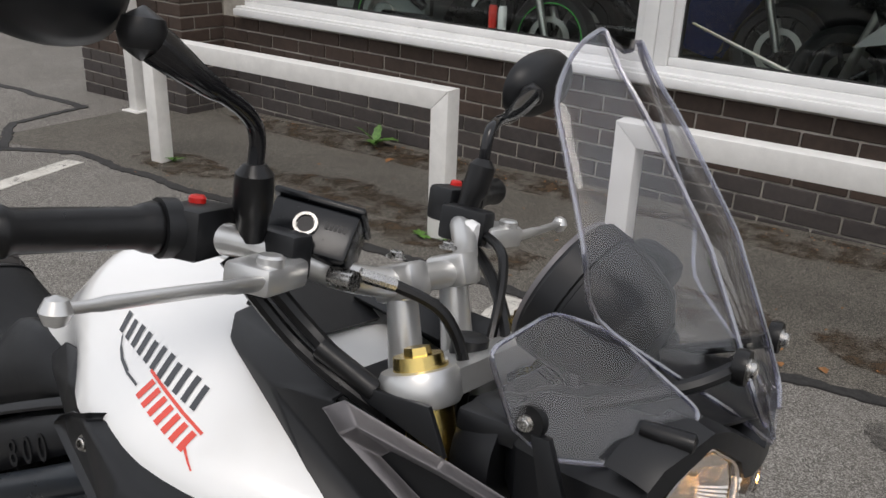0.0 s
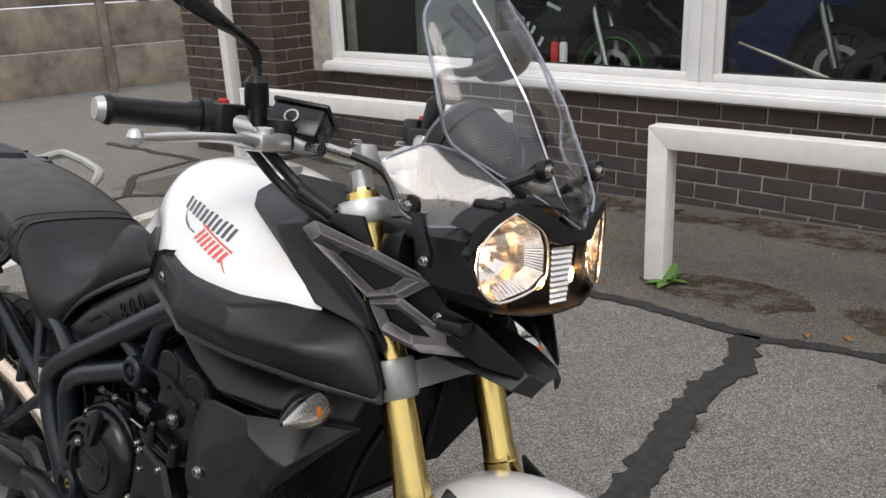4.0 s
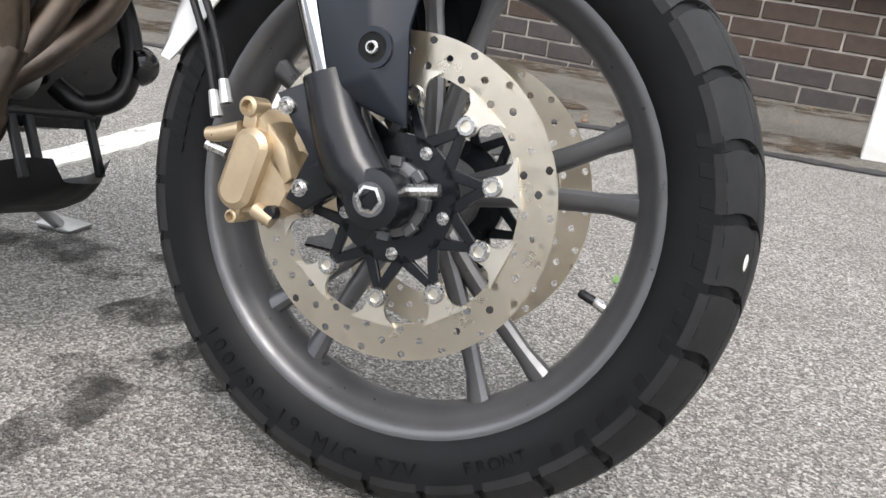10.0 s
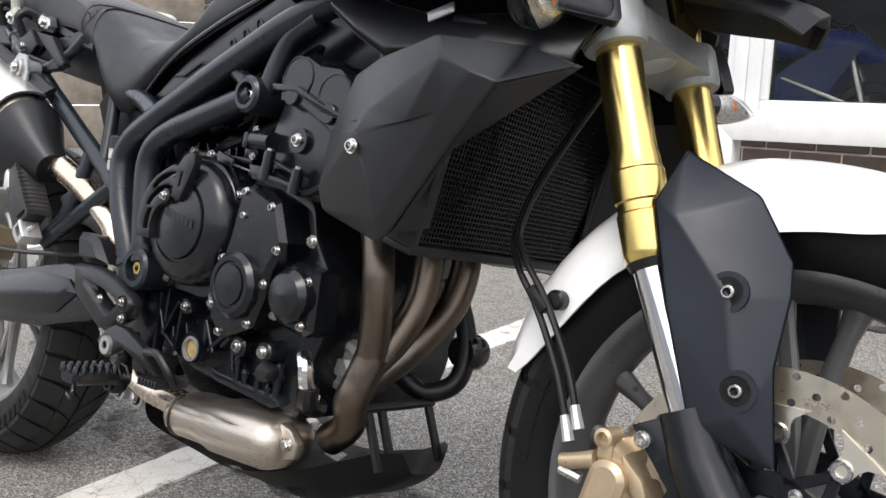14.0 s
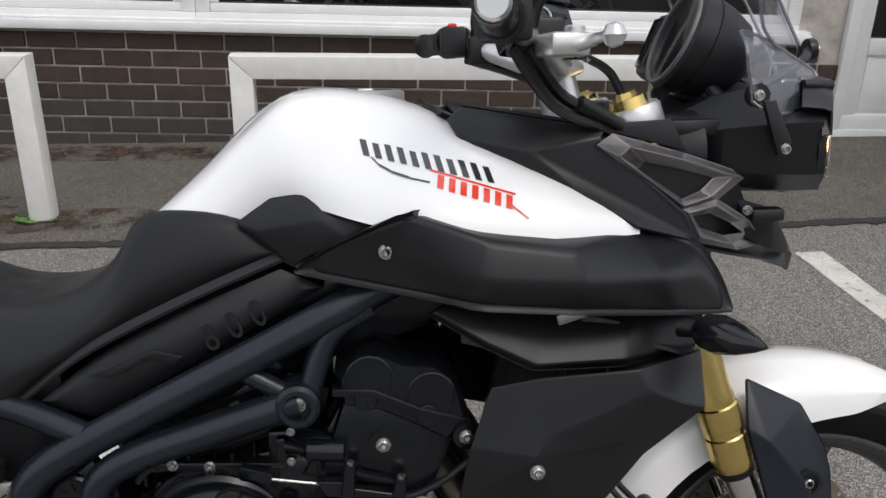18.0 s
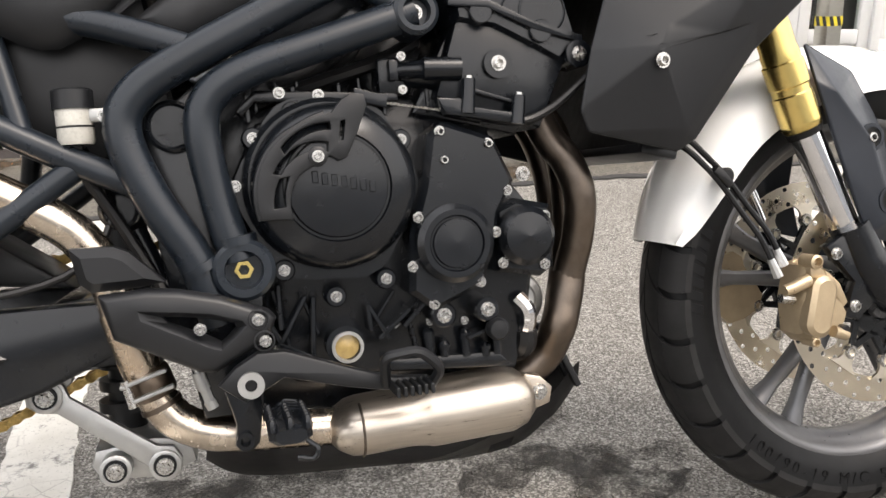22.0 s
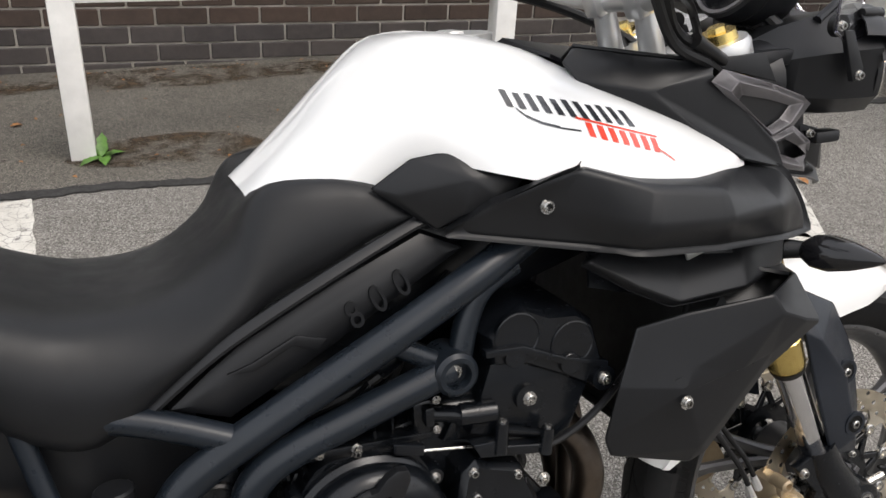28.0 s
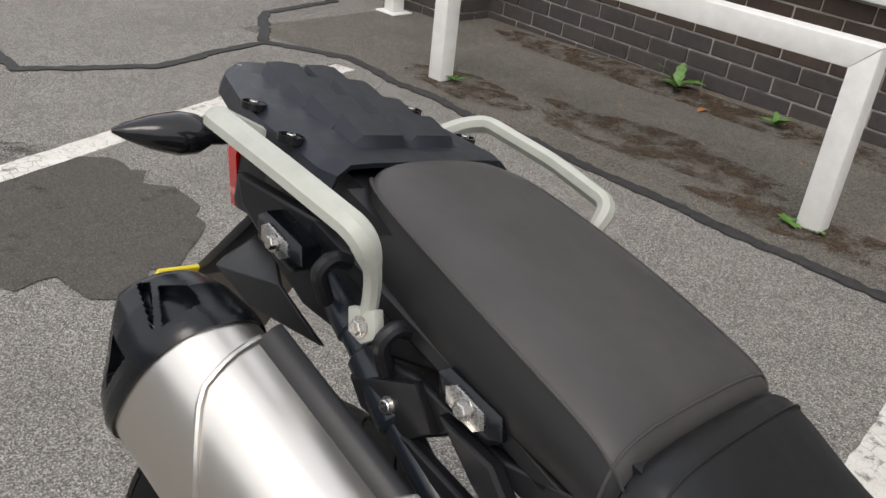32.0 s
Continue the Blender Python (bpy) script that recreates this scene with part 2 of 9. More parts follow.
def join(*bms):
    out = bmesh.new()
    for b in bms:
        me = bpy.data.meshes.new("tmp")
        b.to_mesh(me)
        b.free()
        out.from_mesh(me)
        bpy.data.meshes.remove(me)
    return out


def moved(bm, m):
    bmesh.ops.transform(bm, matrix=m, verts=bm.verts)
    return bm


def spline(pts, n=6, closed=False):
    """Points along a smooth curve through the given ones."""
    p = [Vector(v) for v in pts]
    out, k = [], len(p)
    for i in range(k if closed else k - 1):
        a, b, c, d = (p[(i + j) % k] if closed else p[min(max(i + j, 0), k - 1)] for j in (-1, 0, 1, 2))
        for s in range(n):
            t = s / n
            out.append(0.5 * (2 * b + (c - a) * t + (2 * a - 5 * b + 4 * c - d) * t * t + (3 * b - a - 3 * c + d) * t**3))
    return out if closed else out + [p[-1]]


def rounded(pts, r, n=4):
    """A polyline with its inner corners rounded by radius r."""
    p = [Vector(v) for v in pts]
    out = [p[0]]
    for a, b, c in zip(p, p[1:], p[2:]):
        u, w = (a - b), (c - b)
        k = min(r, u.length * 0.45, w.length * 0.45)
        s, e = b + u.normalized() * k, b + w.normalized() * k
        for i in range(n + 1):
            t = i / n
            out.append(s * (1 - t) ** 2 + b * 2 * t * (1 - t) + e * t * t)
    return out + [p[-1]]


def tube(pts, rad, seg=12, caps=True, flat=1.0):
    """A round bar along points; rad is a number or one per point. flat squeezes it across."""
    p = [Vector(v) for v in pts]
    bm = bmesh.new()
    rads = rad if isinstance(rad, (list, tuple)) else [rad] * len(p)
    tang = [(p[min(i + 1, len(p) - 1)] - p[max(i - 1, 0)]).normalized() for i in range(len(p))]
    side = tang[0].orthogonal().normalized()
    rings = []
    for i, (c, t) in enumerate(zip(p, tang)):
        side = (side - t * side.dot(t)).normalized()
        up = t.cross(side)
        rings.append([bm.verts.new(c + rads[i] * (math.cos(a) * side + flat * math.sin(a) * up)) for a in (2 * math.pi * j / seg for j in range(seg))])
    for r, s in zip(rings, rings[1:]):
        for j in range(seg):
            bm.faces.new((r[j], r[(j + 1) % seg], s[(j + 1) % seg], s[j]))
    if caps:
        bm.faces.new(rings[0][::-1])
        bm.faces.new(rings[-1])
    return bm


def loft(rings, caps=True, closed=True):
    """Skin over rings of equally many points."""
    bm = bmesh.new()
    vs = [[bm.verts.new(v) for v in r] for r in rings]
    n = len(vs[0])
    for r, s in zip(vs, vs[1:]):
        for j in range(n if closed else n - 1):
            bm.faces.new((r[j], r[(j + 1) % n], s[(j + 1) % n], s[j]))
    if caps and closed:
        bm.faces.new(vs[0][::-1])
        bm.faces.new(vs[-1])
    return bm


def lathe(profile, seg=32, axis="y", at=(0, 0, 0), caps=True):
    """Turned body: profile rows of (radius, height along the axis)."""
    rings = []
    for r, h in profile:
        ring = []
        for j in range(seg):
            a = 2 * math.pi * j / seg
            c, s = r * math.cos(a), r * math.sin(a)
            ring.append(Vector({"x": (h, c, s), "y": (c, h, s), "z": (c, s, h)}[axis]) + Vector(at))
        rings.append(ring)
    return loft(rings, caps)


def plate(profile, y0, y1, bev=0.0, seg=2):
    """A flat piece: outline of (x, z), from depth y0 to y1."""
    bm = bmesh.new()
    f = bm.faces.new([bm.verts.new((x, y0, z)) for x, z in profile])
    g = bmesh.ops.extrude_face_region(bm, geom=[f])
    for v in g["geom"]:
        if isinstance(v, bmesh.types.BMVert):
            v.co.y = y1
    if bev:
        bmesh.ops.bevel(bm, geom=[e for e in bm.edges if e.calc_face_angle(0) > 0.6], offset=bev, segments=seg, profile=0.5, affect="EDGES")
    return bm


def inset(profile, d):
    """The outline moved inward by d."""
    p = [Vector(v) for v in profile]
    area = sum(a.x * b.y - b.x * a.y for a, b in zip(p, p[1:] + p[:1]))
    s = 1 if area > 0 else -1
    out = []
    for a, b, c in zip(p[-1:] + p[:-1], p, p[1:] + p[:1]):
        n1, n2 = Vector((-(b - a).y, (b - a).x)).normalized() * s, Vector((-(c - b).y, (c - b).x)).normalized() * s
        k = n1 + n2
        out.append(b + k * (d / max(0.4, k.dot(n1))))
    return [(v.x, v.y) for v in out]


def cover(profile, y_back, y_edge, y_top, rim, bev=0.0):
    """A raised cover: outline extruded from y_back to y_edge, then sloping over rim to a flat top."""
    top = inset(profile, rim)
    rings = [[(x, y_back, z) for x, z in profile], [(x, y_edge, z) for x, z in profile], [(x, y_top, z) for x, z in top]]
    bm = loft(rings)
    if bev:
        bmesh.ops.bevel(bm, geom=[e for e in bm.edges if e.calc_face_angle(0) > 0.5], offset=bev, segments=2, profile=0.5, affect="EDGES")
    return bm


def grid_panel(rows, thick, smooth_n=0):
    """A shell from a grid of points (rows of equal length), thickened inward."""
    bm = bmesh.new()
    vs = [[bm.verts.new(v) for v in r] for r in rows]
    for r, s in zip(vs, vs[1:]):
        for j in range(len(r) - 1):
            bm.faces.new((r[j], r[j + 1], s[j + 1], s[j]))
    bmesh.ops.recalc_face_normals(bm, faces=bm.faces)
    if thick:
        bmesh.ops.solidify(bm, geom=bm.faces[:], thickness=thick)
    return bm


# ---- ground ----
def strip(points, half, z, jitter=0.0, step=0.03):
    """A ragged-edged flat strip along points, with a little thickness; half is its half width."""
    p = [Vector(v) for v in points]
    line = []
    for a, b in zip(p, p[1:]):
        n = max(1, int((b - a).length / step))
        line += [a.lerp(b, i / n) for i in range(n)]
    line.append(p[-1])
    rows = []
    for i, c in enumerate(line):
        t = (line[min(i + 1, len(line) - 1)] - line[max(i - 1, 0)]).normalized()
        n = Vector((-t.y, t.x))
        wob = noise.noise(Vector((c.x * 3, c.y * 3, 7))) * jitter * 1.6
        l, r = half + jitter * noise.noise(Vector((c.x * 22, c.y * 22, 1))) + wob, half + jitter * noise.noise(Vector((c.x * 22, c.y * 22, 5))) - wob
        a, b = c + n * max(l, 0.003), c - n * max(r, 0.003)
        rows.append([(a.x, a.y, z - 0.01), (a.x, a.y, z), (b.x, b.y, z), (b.x, b.y, z - 0.01)])
    return grid_panel(rows, 0)


gb = bmesh.new()
bmesh.ops.create_grid(gb, x_segments=60, y_segments=60, size=60)
ground = tagged(new("ground", mesh_of("ground", gb, M["asphalt"], 0)), "grey weathered asphalt car park with pale stone chips", "asphalt", kind="structure")
pv = [(-3.6, 2.25), (-2.75, 2.42), (-1.0, 2.27), (0.3, 2.2), (1.0, 2.14), (1.9, 2.24), (3.2, 2.2), (4.6, 2.15), (4.6, 3.5), (-3.6, 4.2)]
pb = bmesh.new()
pb.faces.new([pb.verts.new((x, y, 0.003)) for x, y in pv])
tagged(new("pavement", mesh_of("pavement", pb, M["pavement"], 0)), "dark stained tarmac strip along the foot of the wall", "pavement", kind="structure")
for pts, half, jit in (
    ([(-6.5, 1.2), (-3.4, 0.95), (-3.15, 1.5), (-3.3, 2.2), (-2.85, 2.42), (-2.4, 2.36), (-1.0, 2.28), (-0.3, 2.235), (0.3, 2.2), (0.8, 2.15), (1.1, 2.12), (1.7, 2.22), (2.4, 2.2), (4.6, 2.15)], 0.028, 0.02),
    ([(1.02, 2.12), (1.06, 1.85), (1.02, 1.5), (1.13, 1.1), (1.14, 0.8), (1.15, 0.55)], 0.05, 0.035),
    ([(-3.3, 2.2), (-3.85, 2.6), (-3.9, 3.2), (-5.5, 3.3)], 0.03, 0.02),
):
    tagged(new("tar_joint", mesh_of("tar_joint", strip(pts, half, 0.007, jit), M["tar"], 0)), "black ragged tar seal in the asphalt", "tar joint", kind="structure")
for pts, half in (
    ([(0.235, 2.16), (0.30, 0.9), (0.37, -0.4), (0.46, -1.9)], 0.057),
    ([(-2.72, 2.3), (-2.55, 1.46), (-2.3, 0.45), (-1.7, -2.0)], 0.06),
    ([(2.56, 1.9), (2.6, 0.85), (2.7, -1.5)], 0.055),
    ([(3.22, 2.1), (2.64, 1.1)], 0.055),
    ([(-6.3, 2.3), (-5.5, 2.6)], 0.07), ([(-6.6, 1.9), (-5.6, 2.2)], 0.06), ([(-5.9, 1.7), (-5.1, 2.0)], 0.05),
):
    tagged(new("parking_line", mesh_of("parking_line", strip(pts, half, 0.005, 0.008), M["line"], 0)), "worn white painted parking line, cracked and chipped", "painted line", kind="structure", group="parking lines")

# ---- building ----
# the building and the rails stand level; the car park falls by about one and a half degrees along them
WALL = pose(0, 3.67, 0.05, 0, 1.6, -3.15)
wall = tagged(new("wall_north", mesh_of("wall_north", join(
    box(-3.15, 3.45, 0.012, 0.25, -0.2, 0.53), box(-3.15, 3.45, 0.012, 0.25, 2.05, 3.3),
    box(-3.15, -2.9, 0.012, 0.25, 0.53, 2.05), box(3.2, 3.45, 0.012, 0.25, 0.53, 2.05)), M["mortar"], 0)),
    "brown brick wall with dark blue-grey bricks at its foot", "wall", kind="structure")
wall.matrix_world = WALL
pier = tagged(new("wall_west", mesh_of("wall_west", box(-4.4, -3.162, -0.348, 0.3, -0.2, 3.3), M["mortar"], 0)), "projecting brown brick pier at the building's corner", "wall", kind="structure")
pier.matrix_world = WALL
BL, BH, MJ = 0.25, 0.088, 0.011


def brick_mesh(name, length, material):
    return mesh_of(name, box(0, length, 0, 0.1, 0, BH - MJ, 0.004, 1), material, 0)


brick_meshes = {(k, h): brick_mesh("brick", (BL if not h else BL / 2) - MJ, M[k]) for k in ("brick", "brick_dark") for h in (0, 1)}


def lay(parent, x0, x1, y, z0, courses, dark, face="s"):
    """Courses of stretcher bricks between x0 and x1."""
    rng = random.Random(5)
    for c in range(courses):
        z = z0 + c * BH
        x = x0 - (BL / 2 if c % 2 else 0)
        while x < x1 - 0.02:
            a, half = x, 0
            if a < x0 - 0.01:
                a, half = x0, 1
            elif a + BL > x1 + 0.02:
                half = 1
            me = brick_meshes[("brick_dark" if c < dark else "brick", half)]
            dy = rng.uniform(-0.003, 0.003)
            if face == "s":
                m = pose(a, y + dy, z, 0, 0, rng.uniform(-0.3, 0.3))
            else:
                m = pose(y + dy, a, z, 0, 0, 90)
            shared("brick", me, parent, m)
            x += BL


# plain unseen walls behind the camera, added to close the yard and darken reflections
for nm, bx in (("wall_south", (-16, 16, -9.3, -9.0, 0, 2.7)), ("wall_yard", (16.0, 16.3, -9.0, 2.0, 0, 2.7))):
    tagged(new(nm, mesh_of(nm, box(*bx), M["reflection_wall"], 0)), "unseen plain pale wall, added to shape reflections", "wall", kind="structure")


# windows: white frames, panes and a long sill
win_z0, win_z1 = 0.566, 2.05
tagged(new("window_sill", mesh_of("window_sill", join(box(-2.95, 3.25, -0.075, 0.06, 0.545, 0.592, 0.006), box(-2.95, 3.25, -0.05, 0.06, 0.592, 0.606, 0.003)), M["upvc"])), "long white plastic window sill", "window sill", kind="structure").matrix_world = WALL
for i, (x0, x1) in enumerate(((-2.9, 0.09), (0.092, 3.2))):
    w = tagged(new("window_%d" % (i + 1)), "large white-framed showroom window", "window", kind="structure")
    w.matrix_world = WALL
    for a, b, c, d in ((x0, x1, win_z0, win_z0 + 0.07), (x0, x1, win_z1 - 0.07, win_z1), (x0, x0 + 0.07, win_z0 + 0.07, win_z1 - 0.07), (x1 - 0.07, x1, win_z0 + 0.07, win_z1 - 0.07)):
        part("window_frame", box(a, b, -0.012, 0.06, c, d, 0.005), M["upvc"], w)
    for a, b, c, d in ((x0 + 0.07, x1 - 0.07, win_z0 + 0.07, win_z0 + 0.115), (x0 + 0.07, x0 + 0.115, win_z0 + 0.115, win_z1 - 0.07), (x1 - 0.115, x1 - 0.07, win_z0 + 0.115, win_z1 - 0.07)):
        part("glazing_bead", box(a, b, 0.004, 0.05, c, d, 0.008), M["upvc"], w)
    part("gasket", join(box(x0 + 0.113, x1 - 0.113, 0.018, 0.05, win_z0 + 0.113, win_z0 + 0.121), box(x0 + 0.113, x0 + 0.121, 0.018, 0.05, win_z0 + 0.121, win_z1 - 0.07)), M["rubber_seal"], w)
    pane = part("pane", box(x0 + 0.1, x1 - 0.1, 0.03, 0.036, win_z0 + 0.1, win_z1 - 0.06), M["glass"], w, smooth=0)
    pane.visible_shadow = False
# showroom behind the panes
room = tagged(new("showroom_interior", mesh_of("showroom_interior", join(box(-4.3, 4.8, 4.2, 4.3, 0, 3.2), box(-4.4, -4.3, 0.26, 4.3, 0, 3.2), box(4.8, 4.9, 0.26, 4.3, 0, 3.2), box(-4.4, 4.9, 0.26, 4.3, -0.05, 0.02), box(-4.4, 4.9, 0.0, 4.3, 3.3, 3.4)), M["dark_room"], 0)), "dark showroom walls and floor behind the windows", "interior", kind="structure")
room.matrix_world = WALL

# guard rails in front of the wall
RAIL = 0.088


def guard_rail(x0, y0, x1, y1, z0=0.0):
    d = Vector((x1 - x0, y1 - y0))
    g = thing("guard_rail", "low white painted box-section steel guard rail on square posts", "guard rail", pose(x0, y0, z0, 0, 1.1, math.degrees(math.atan2(d.y, d.x))), group="guard rails")
    L, h = d.length, RAIL / 2
    top = 0.672
    part("rail", plate([(-h, top), (L + h, top), (L - h, top - RAIL), (h, top - RAIL)], -h, h, 0.004), M["post"], g)
    part("post", plate([(-h, top - 0.002), (h, top - RAIL), (h, -0.06), (-h, -0.06)], -h, h, 0.004), M["post"], g)
    part("post", plate([(L + h, top - 0.002), (L - h, top - RAIL), (L - h, -0.06), (L + h, -0.06)], -h, h, 0.004), M["post"], g)
    return g


guard_rail(-2.34, 2.6, -0.38, 2.54, 0.036)
guard_rail(0.465, 2.5, 2.13, 2.46, -0.01)
col = thing("canopy_post", "tall white square steel post on a base plate", "post", pose(-3.53, 3.36, 0, 0, 0, -3))
part("shaft", box(-0.045, 0.045, -0.045, 0.045, 0.012, 3.3, 0.004), M["post"], col)
part("base_plate", box(-0.09, 0.09, -0.08, 0.08, 0, 0.012, 0.003), M["post"], col)

# concrete panel fence
fence = thing("concrete_fence", "stained concrete fence of slotted posts and stacked panels", "fence", pose(-10.2, 4.0, 0, 0, 0, 74))
for i in range(-4, 6):
    part("post", box(i * 1.83 - 0.06, i * 1.83 + 0.06, -0.07, 0.07, 0, 2.5, 0.01), M["concrete"], fence)
    for k in range(4):
        part("panel", box(i * 1.83 + 0.06, i * 1.83 + 1.77, -0.03, 0.03, 0.05 + k * 0.6, 0.05 + k * 0.6 + 0.585, 0.008), M["concrete"], fence)


# ---- doors, side window and gate east of the showroom ----
def framed(parent, name, x0, x1, z0, z1, w, y0, y1, mat_):
    """Four butted bars round an opening."""
    for a, b, c, d in ((x0, x1, z0, z0 + w), (x0, x1, z1 - w, z1), (x0, x0 + w, z0 + w, z1 - w), (x1 - w, x1, z0 + w, z1 - w)):
        part(name, box(a, b, y0, y1, c, d, 0.004), mat_, parent)


door = tagged(new("door_1"), "white panelled double door with dark glass above", "door", kind="structure")
door.matrix_world = WALL
framed(door, "door_frame", 3.452, 4.548, 0.03, 2.1, 0.06, -0.03, 0.06, M["upvc"])
part("threshold", box(3.46, 4.56, -0.09, 0.05, 0.0, 0.03, 0.005), M["upvc"], door)
for x0, x1 in ((3.515, 3.998), (4.002, 4.485)):
    lf = part("door_leaf", box(x0, x1, -0.012, 0.04, 0.092, 0.17, 0.004), M["upvc"], door)
    for a, b, c, d in ((x0, x0 + 0.075, 0.172, 2.03), (x1 - 0.075, x1, 0.172, 2.03), (x0 + 0.077, x1 - 0.077, 0.49, 0.575), (x0 + 0.077, x1 - 0.077, 1.95, 2.03)):
        part("leaf_rail", box(a, b, -0.012, 0.04, c, d, 0.005), M["upvc"], lf)
    part("leaf_panel", box(x0 + 0.075, x1 - 0.075, 0.008, 0.03, 0.17, 0.492), M["upvc"], lf)
    part("panel_bead", box(x0 + 0.09, x1 - 0.09, 0.002, 0.01, 0.185, 0.475, 0.004), M["upvc"], lf)
    part("pane", box(x0 + 0.075, x1 - 0.075, 0.012, 0.018, 0.575, 1.95), M["glass"], lf, smooth=0).visible_shadow = False
east = tagged(new("wall_east", mesh_of("wall_east", join(box(4.55, 5.8, 0.012, 0.25, -0.02, 0.4), box(4.88, 5.8, 0.012, 0.25, 0.4, 2.1), box(3.45, 5.8, 0.012, 0.25, 2.1, 3.3)), M["mortar"], 0)), "brown brick wall beside the door", "wall", kind="structure")
east.matrix_world = WALL
sw_win = tagged(new("window_3"), "narrow white-framed window with a green notice", "window", kind="structure")
sw_win.matrix_world = WALL
framed(sw_win, "window_frame", 4.552, 4.878, 0.45, 2.1, 0.07, -0.012, 0.05, M["upvc"])
part("window_sill", box(4.552, 4.9, -0.06, 0.05, 0.408, 0.448, 0.005), M["upvc"], sw_win)
part("pane", box(4.62, 4.81, 0.012, 0.018, 0.52, 2.03), M["glass"], sw_win, smooth=0).visible_shadow = False
M["notice"] = surf("green_notice", (0.03, 0.13, 0.12), 0.6, var=0.1, gstr=0)
note = part("notice", box(4.64, 4.79, 0.03, 0.034, 0.53, 0.95), M["notice"], sw_win, "green printed notice")
for k in range(4):
    part("notice_bar", box(4.655, 4.74 + 0.03 * (k % 2), 0.027, 0.0295, 0.56 + 0.05 * k, 0.582 + 0.05 * k), M["upvc"], note)
post = thing("gate_post", "white square steel gate post with a latch", "post", pose(4.63, 3.06, 0, 0, 0, -6))
part("shaft", box(-0.04, 0.04, -0.04, 0.04, -0.02, 2.2, 0.004), M["post"], post)
lt = part("latch", box(0.02, 0.075, -0.055, -0.041, 0.3, 0.33, 0.004), M["steel"], post, "steel gate latch")
part("latch_knob", lathe([(0.014, -0.055), (0.016, -0.075), (0.01, -0.08)], 14, "y", (0.06, 0, 0.315)), M["steel"], lt)
gate = thing("sheet_gate", "flat white sheet-metal gate", "gate", pose(4.75, 3.02, 0, 0, 0, -100))
part("sheet", box(0, 1.9, -0.012, 0.012, 0.0, 1.9, 0.003), M["post"], gate)
for k in range(12):
    part("rivet", lathe([(0.006, -0.012), (0.005, -0.015), (0.001, -0.016)], 8, "y", (0.02 + 0.17 * k, 0, 0.02)), M["steel"], gate)
colm = thing("steel_column", "square stainless steel column with yellow and black hazard tape bands", "column", pose(3.92, 3.07, 0, 0, 0, 4))
part("shaft", box(-0.048, 0.048, -0.048, 0.048, -0.01, 2.6, 0.003), M["steel"], colm)
for z in (0.165, 0.345, 0.545, 0.74, 0.94):
    tp = part("tape_band", join(box(-0.0495, 0.0495, -0.0495, -0.0482, z, z + 0.05), box(-0.0495, 0.0495, 0.0482, 0.0495, z, z + 0.05), box(-0.0495, -0.0482, -0.0482, 0.0482, z, z + 0.05), box(0.0482, 0.0495, -0.0482, 0.0482, z, z + 0.05)), M["haz_yellow"], colm, "yellow and black hazard tape")
    for k in (-1, 1):
        part("tape_stripe", plate([(k * 0.024 - 0.02, z + 0.05), (k * 0.024 + 0.004, z + 0.05), (k * 0.024 + 0.02, z), (k * 0.024 - 0.004, z)], -0.0503, -0.0496), M["haz_black"], tp)
        part("tape_stripe", moved(plate([(k * 0.024 - 0.02, z + 0.05), (k * 0.024 + 0.004, z + 0.05), (k * 0.024 + 0.02, z), (k * 0.024 - 0.004, z)], -0.0503, -0.0496), pose(0, 0, 0, 0, 0, -90)), M["haz_black"], tp)


# ---- marks on the ground ----
def blot(x, y, rx, ry, z, mat_, name, label, cat_, seed, turn=0.0):
    """A thin ragged patch on the ground."""
    bm = bmesh.new()
    vs = []
    for k in range(48):
        a = 2 * math.pi * k / 48
        f = 1 + 0.35 * noise.noise(Vector((math.cos(a) * 2 + seed, math.sin(a) * 2, 3))) + 0.12 * noise.noise(Vector((math.cos(a) * 9, math.sin(a) * 9, seed)))
        vs.append(bm.verts.new(pose(x, y, 0, 0, 0, turn) @ Vector((rx * f * math.cos(a), ry * f * math.sin(a), z))))
    bm.faces.new(vs)
    tagged(new(name, mesh_of(name, bm, mat_, 0)), label, cat_, kind="structure")


def stain_mat(name, col, lo, hi, scale):
    """See-through where the noise is low, so that the asphalt shows between the blotches."""
    m = asphalt(name, tuple(c * 0.6 for c in col), col, tuple(c * 1.5 for c in col), col)
    v = coords(m, True)
    put(m, "Alpha", ramp(m, noise_tex(m, v, scale, 9.0, 0.72), [(lo, (0, 0, 0)), (hi, (1, 1, 1))]))
    return m


M["oil"] = stain_mat("oil_stain", (0.055, 0.051, 0.046), 0.45, 0.66, 9.0)
M["damp"] = stain_mat("damp_stain", (0.1, 0.094, 0.085), 0.4, 0.66, 6.0)
M["lichen"] = stain_mat("pale_scuff", (0.5, 0.49, 0.46), 0.58, 0.72, 30.0)
M["litter_dirt"] = stain_mat("brown_leaf_dirt", (0.075, 0.052, 0.032), 0.42, 0.62, 7.0)
for i, (x, y, rx, ry, tn) in enumerate(((1.2, 0.06, 0.2, 0.06, 35), (1.12, 0.3, 0.24, 0.09, 60), (1.12, 1.45, 0.1, 0.07, 0), (0.95, 0.75, 0.2, 0.1, 20), (-2.35, 0.5, 0.25, 0.22, 0), (0.72, 0.25, 0.25, 0.08, 10), (0.2, 0.2, 0.4, 0.1, 5))):
    blot(x, y, rx, ry, 0.0022 + 0.0003 * i, M["oil"], "oil_stain", "dark dried oil stain on the asphalt", "stain", i * 3.1, tn)
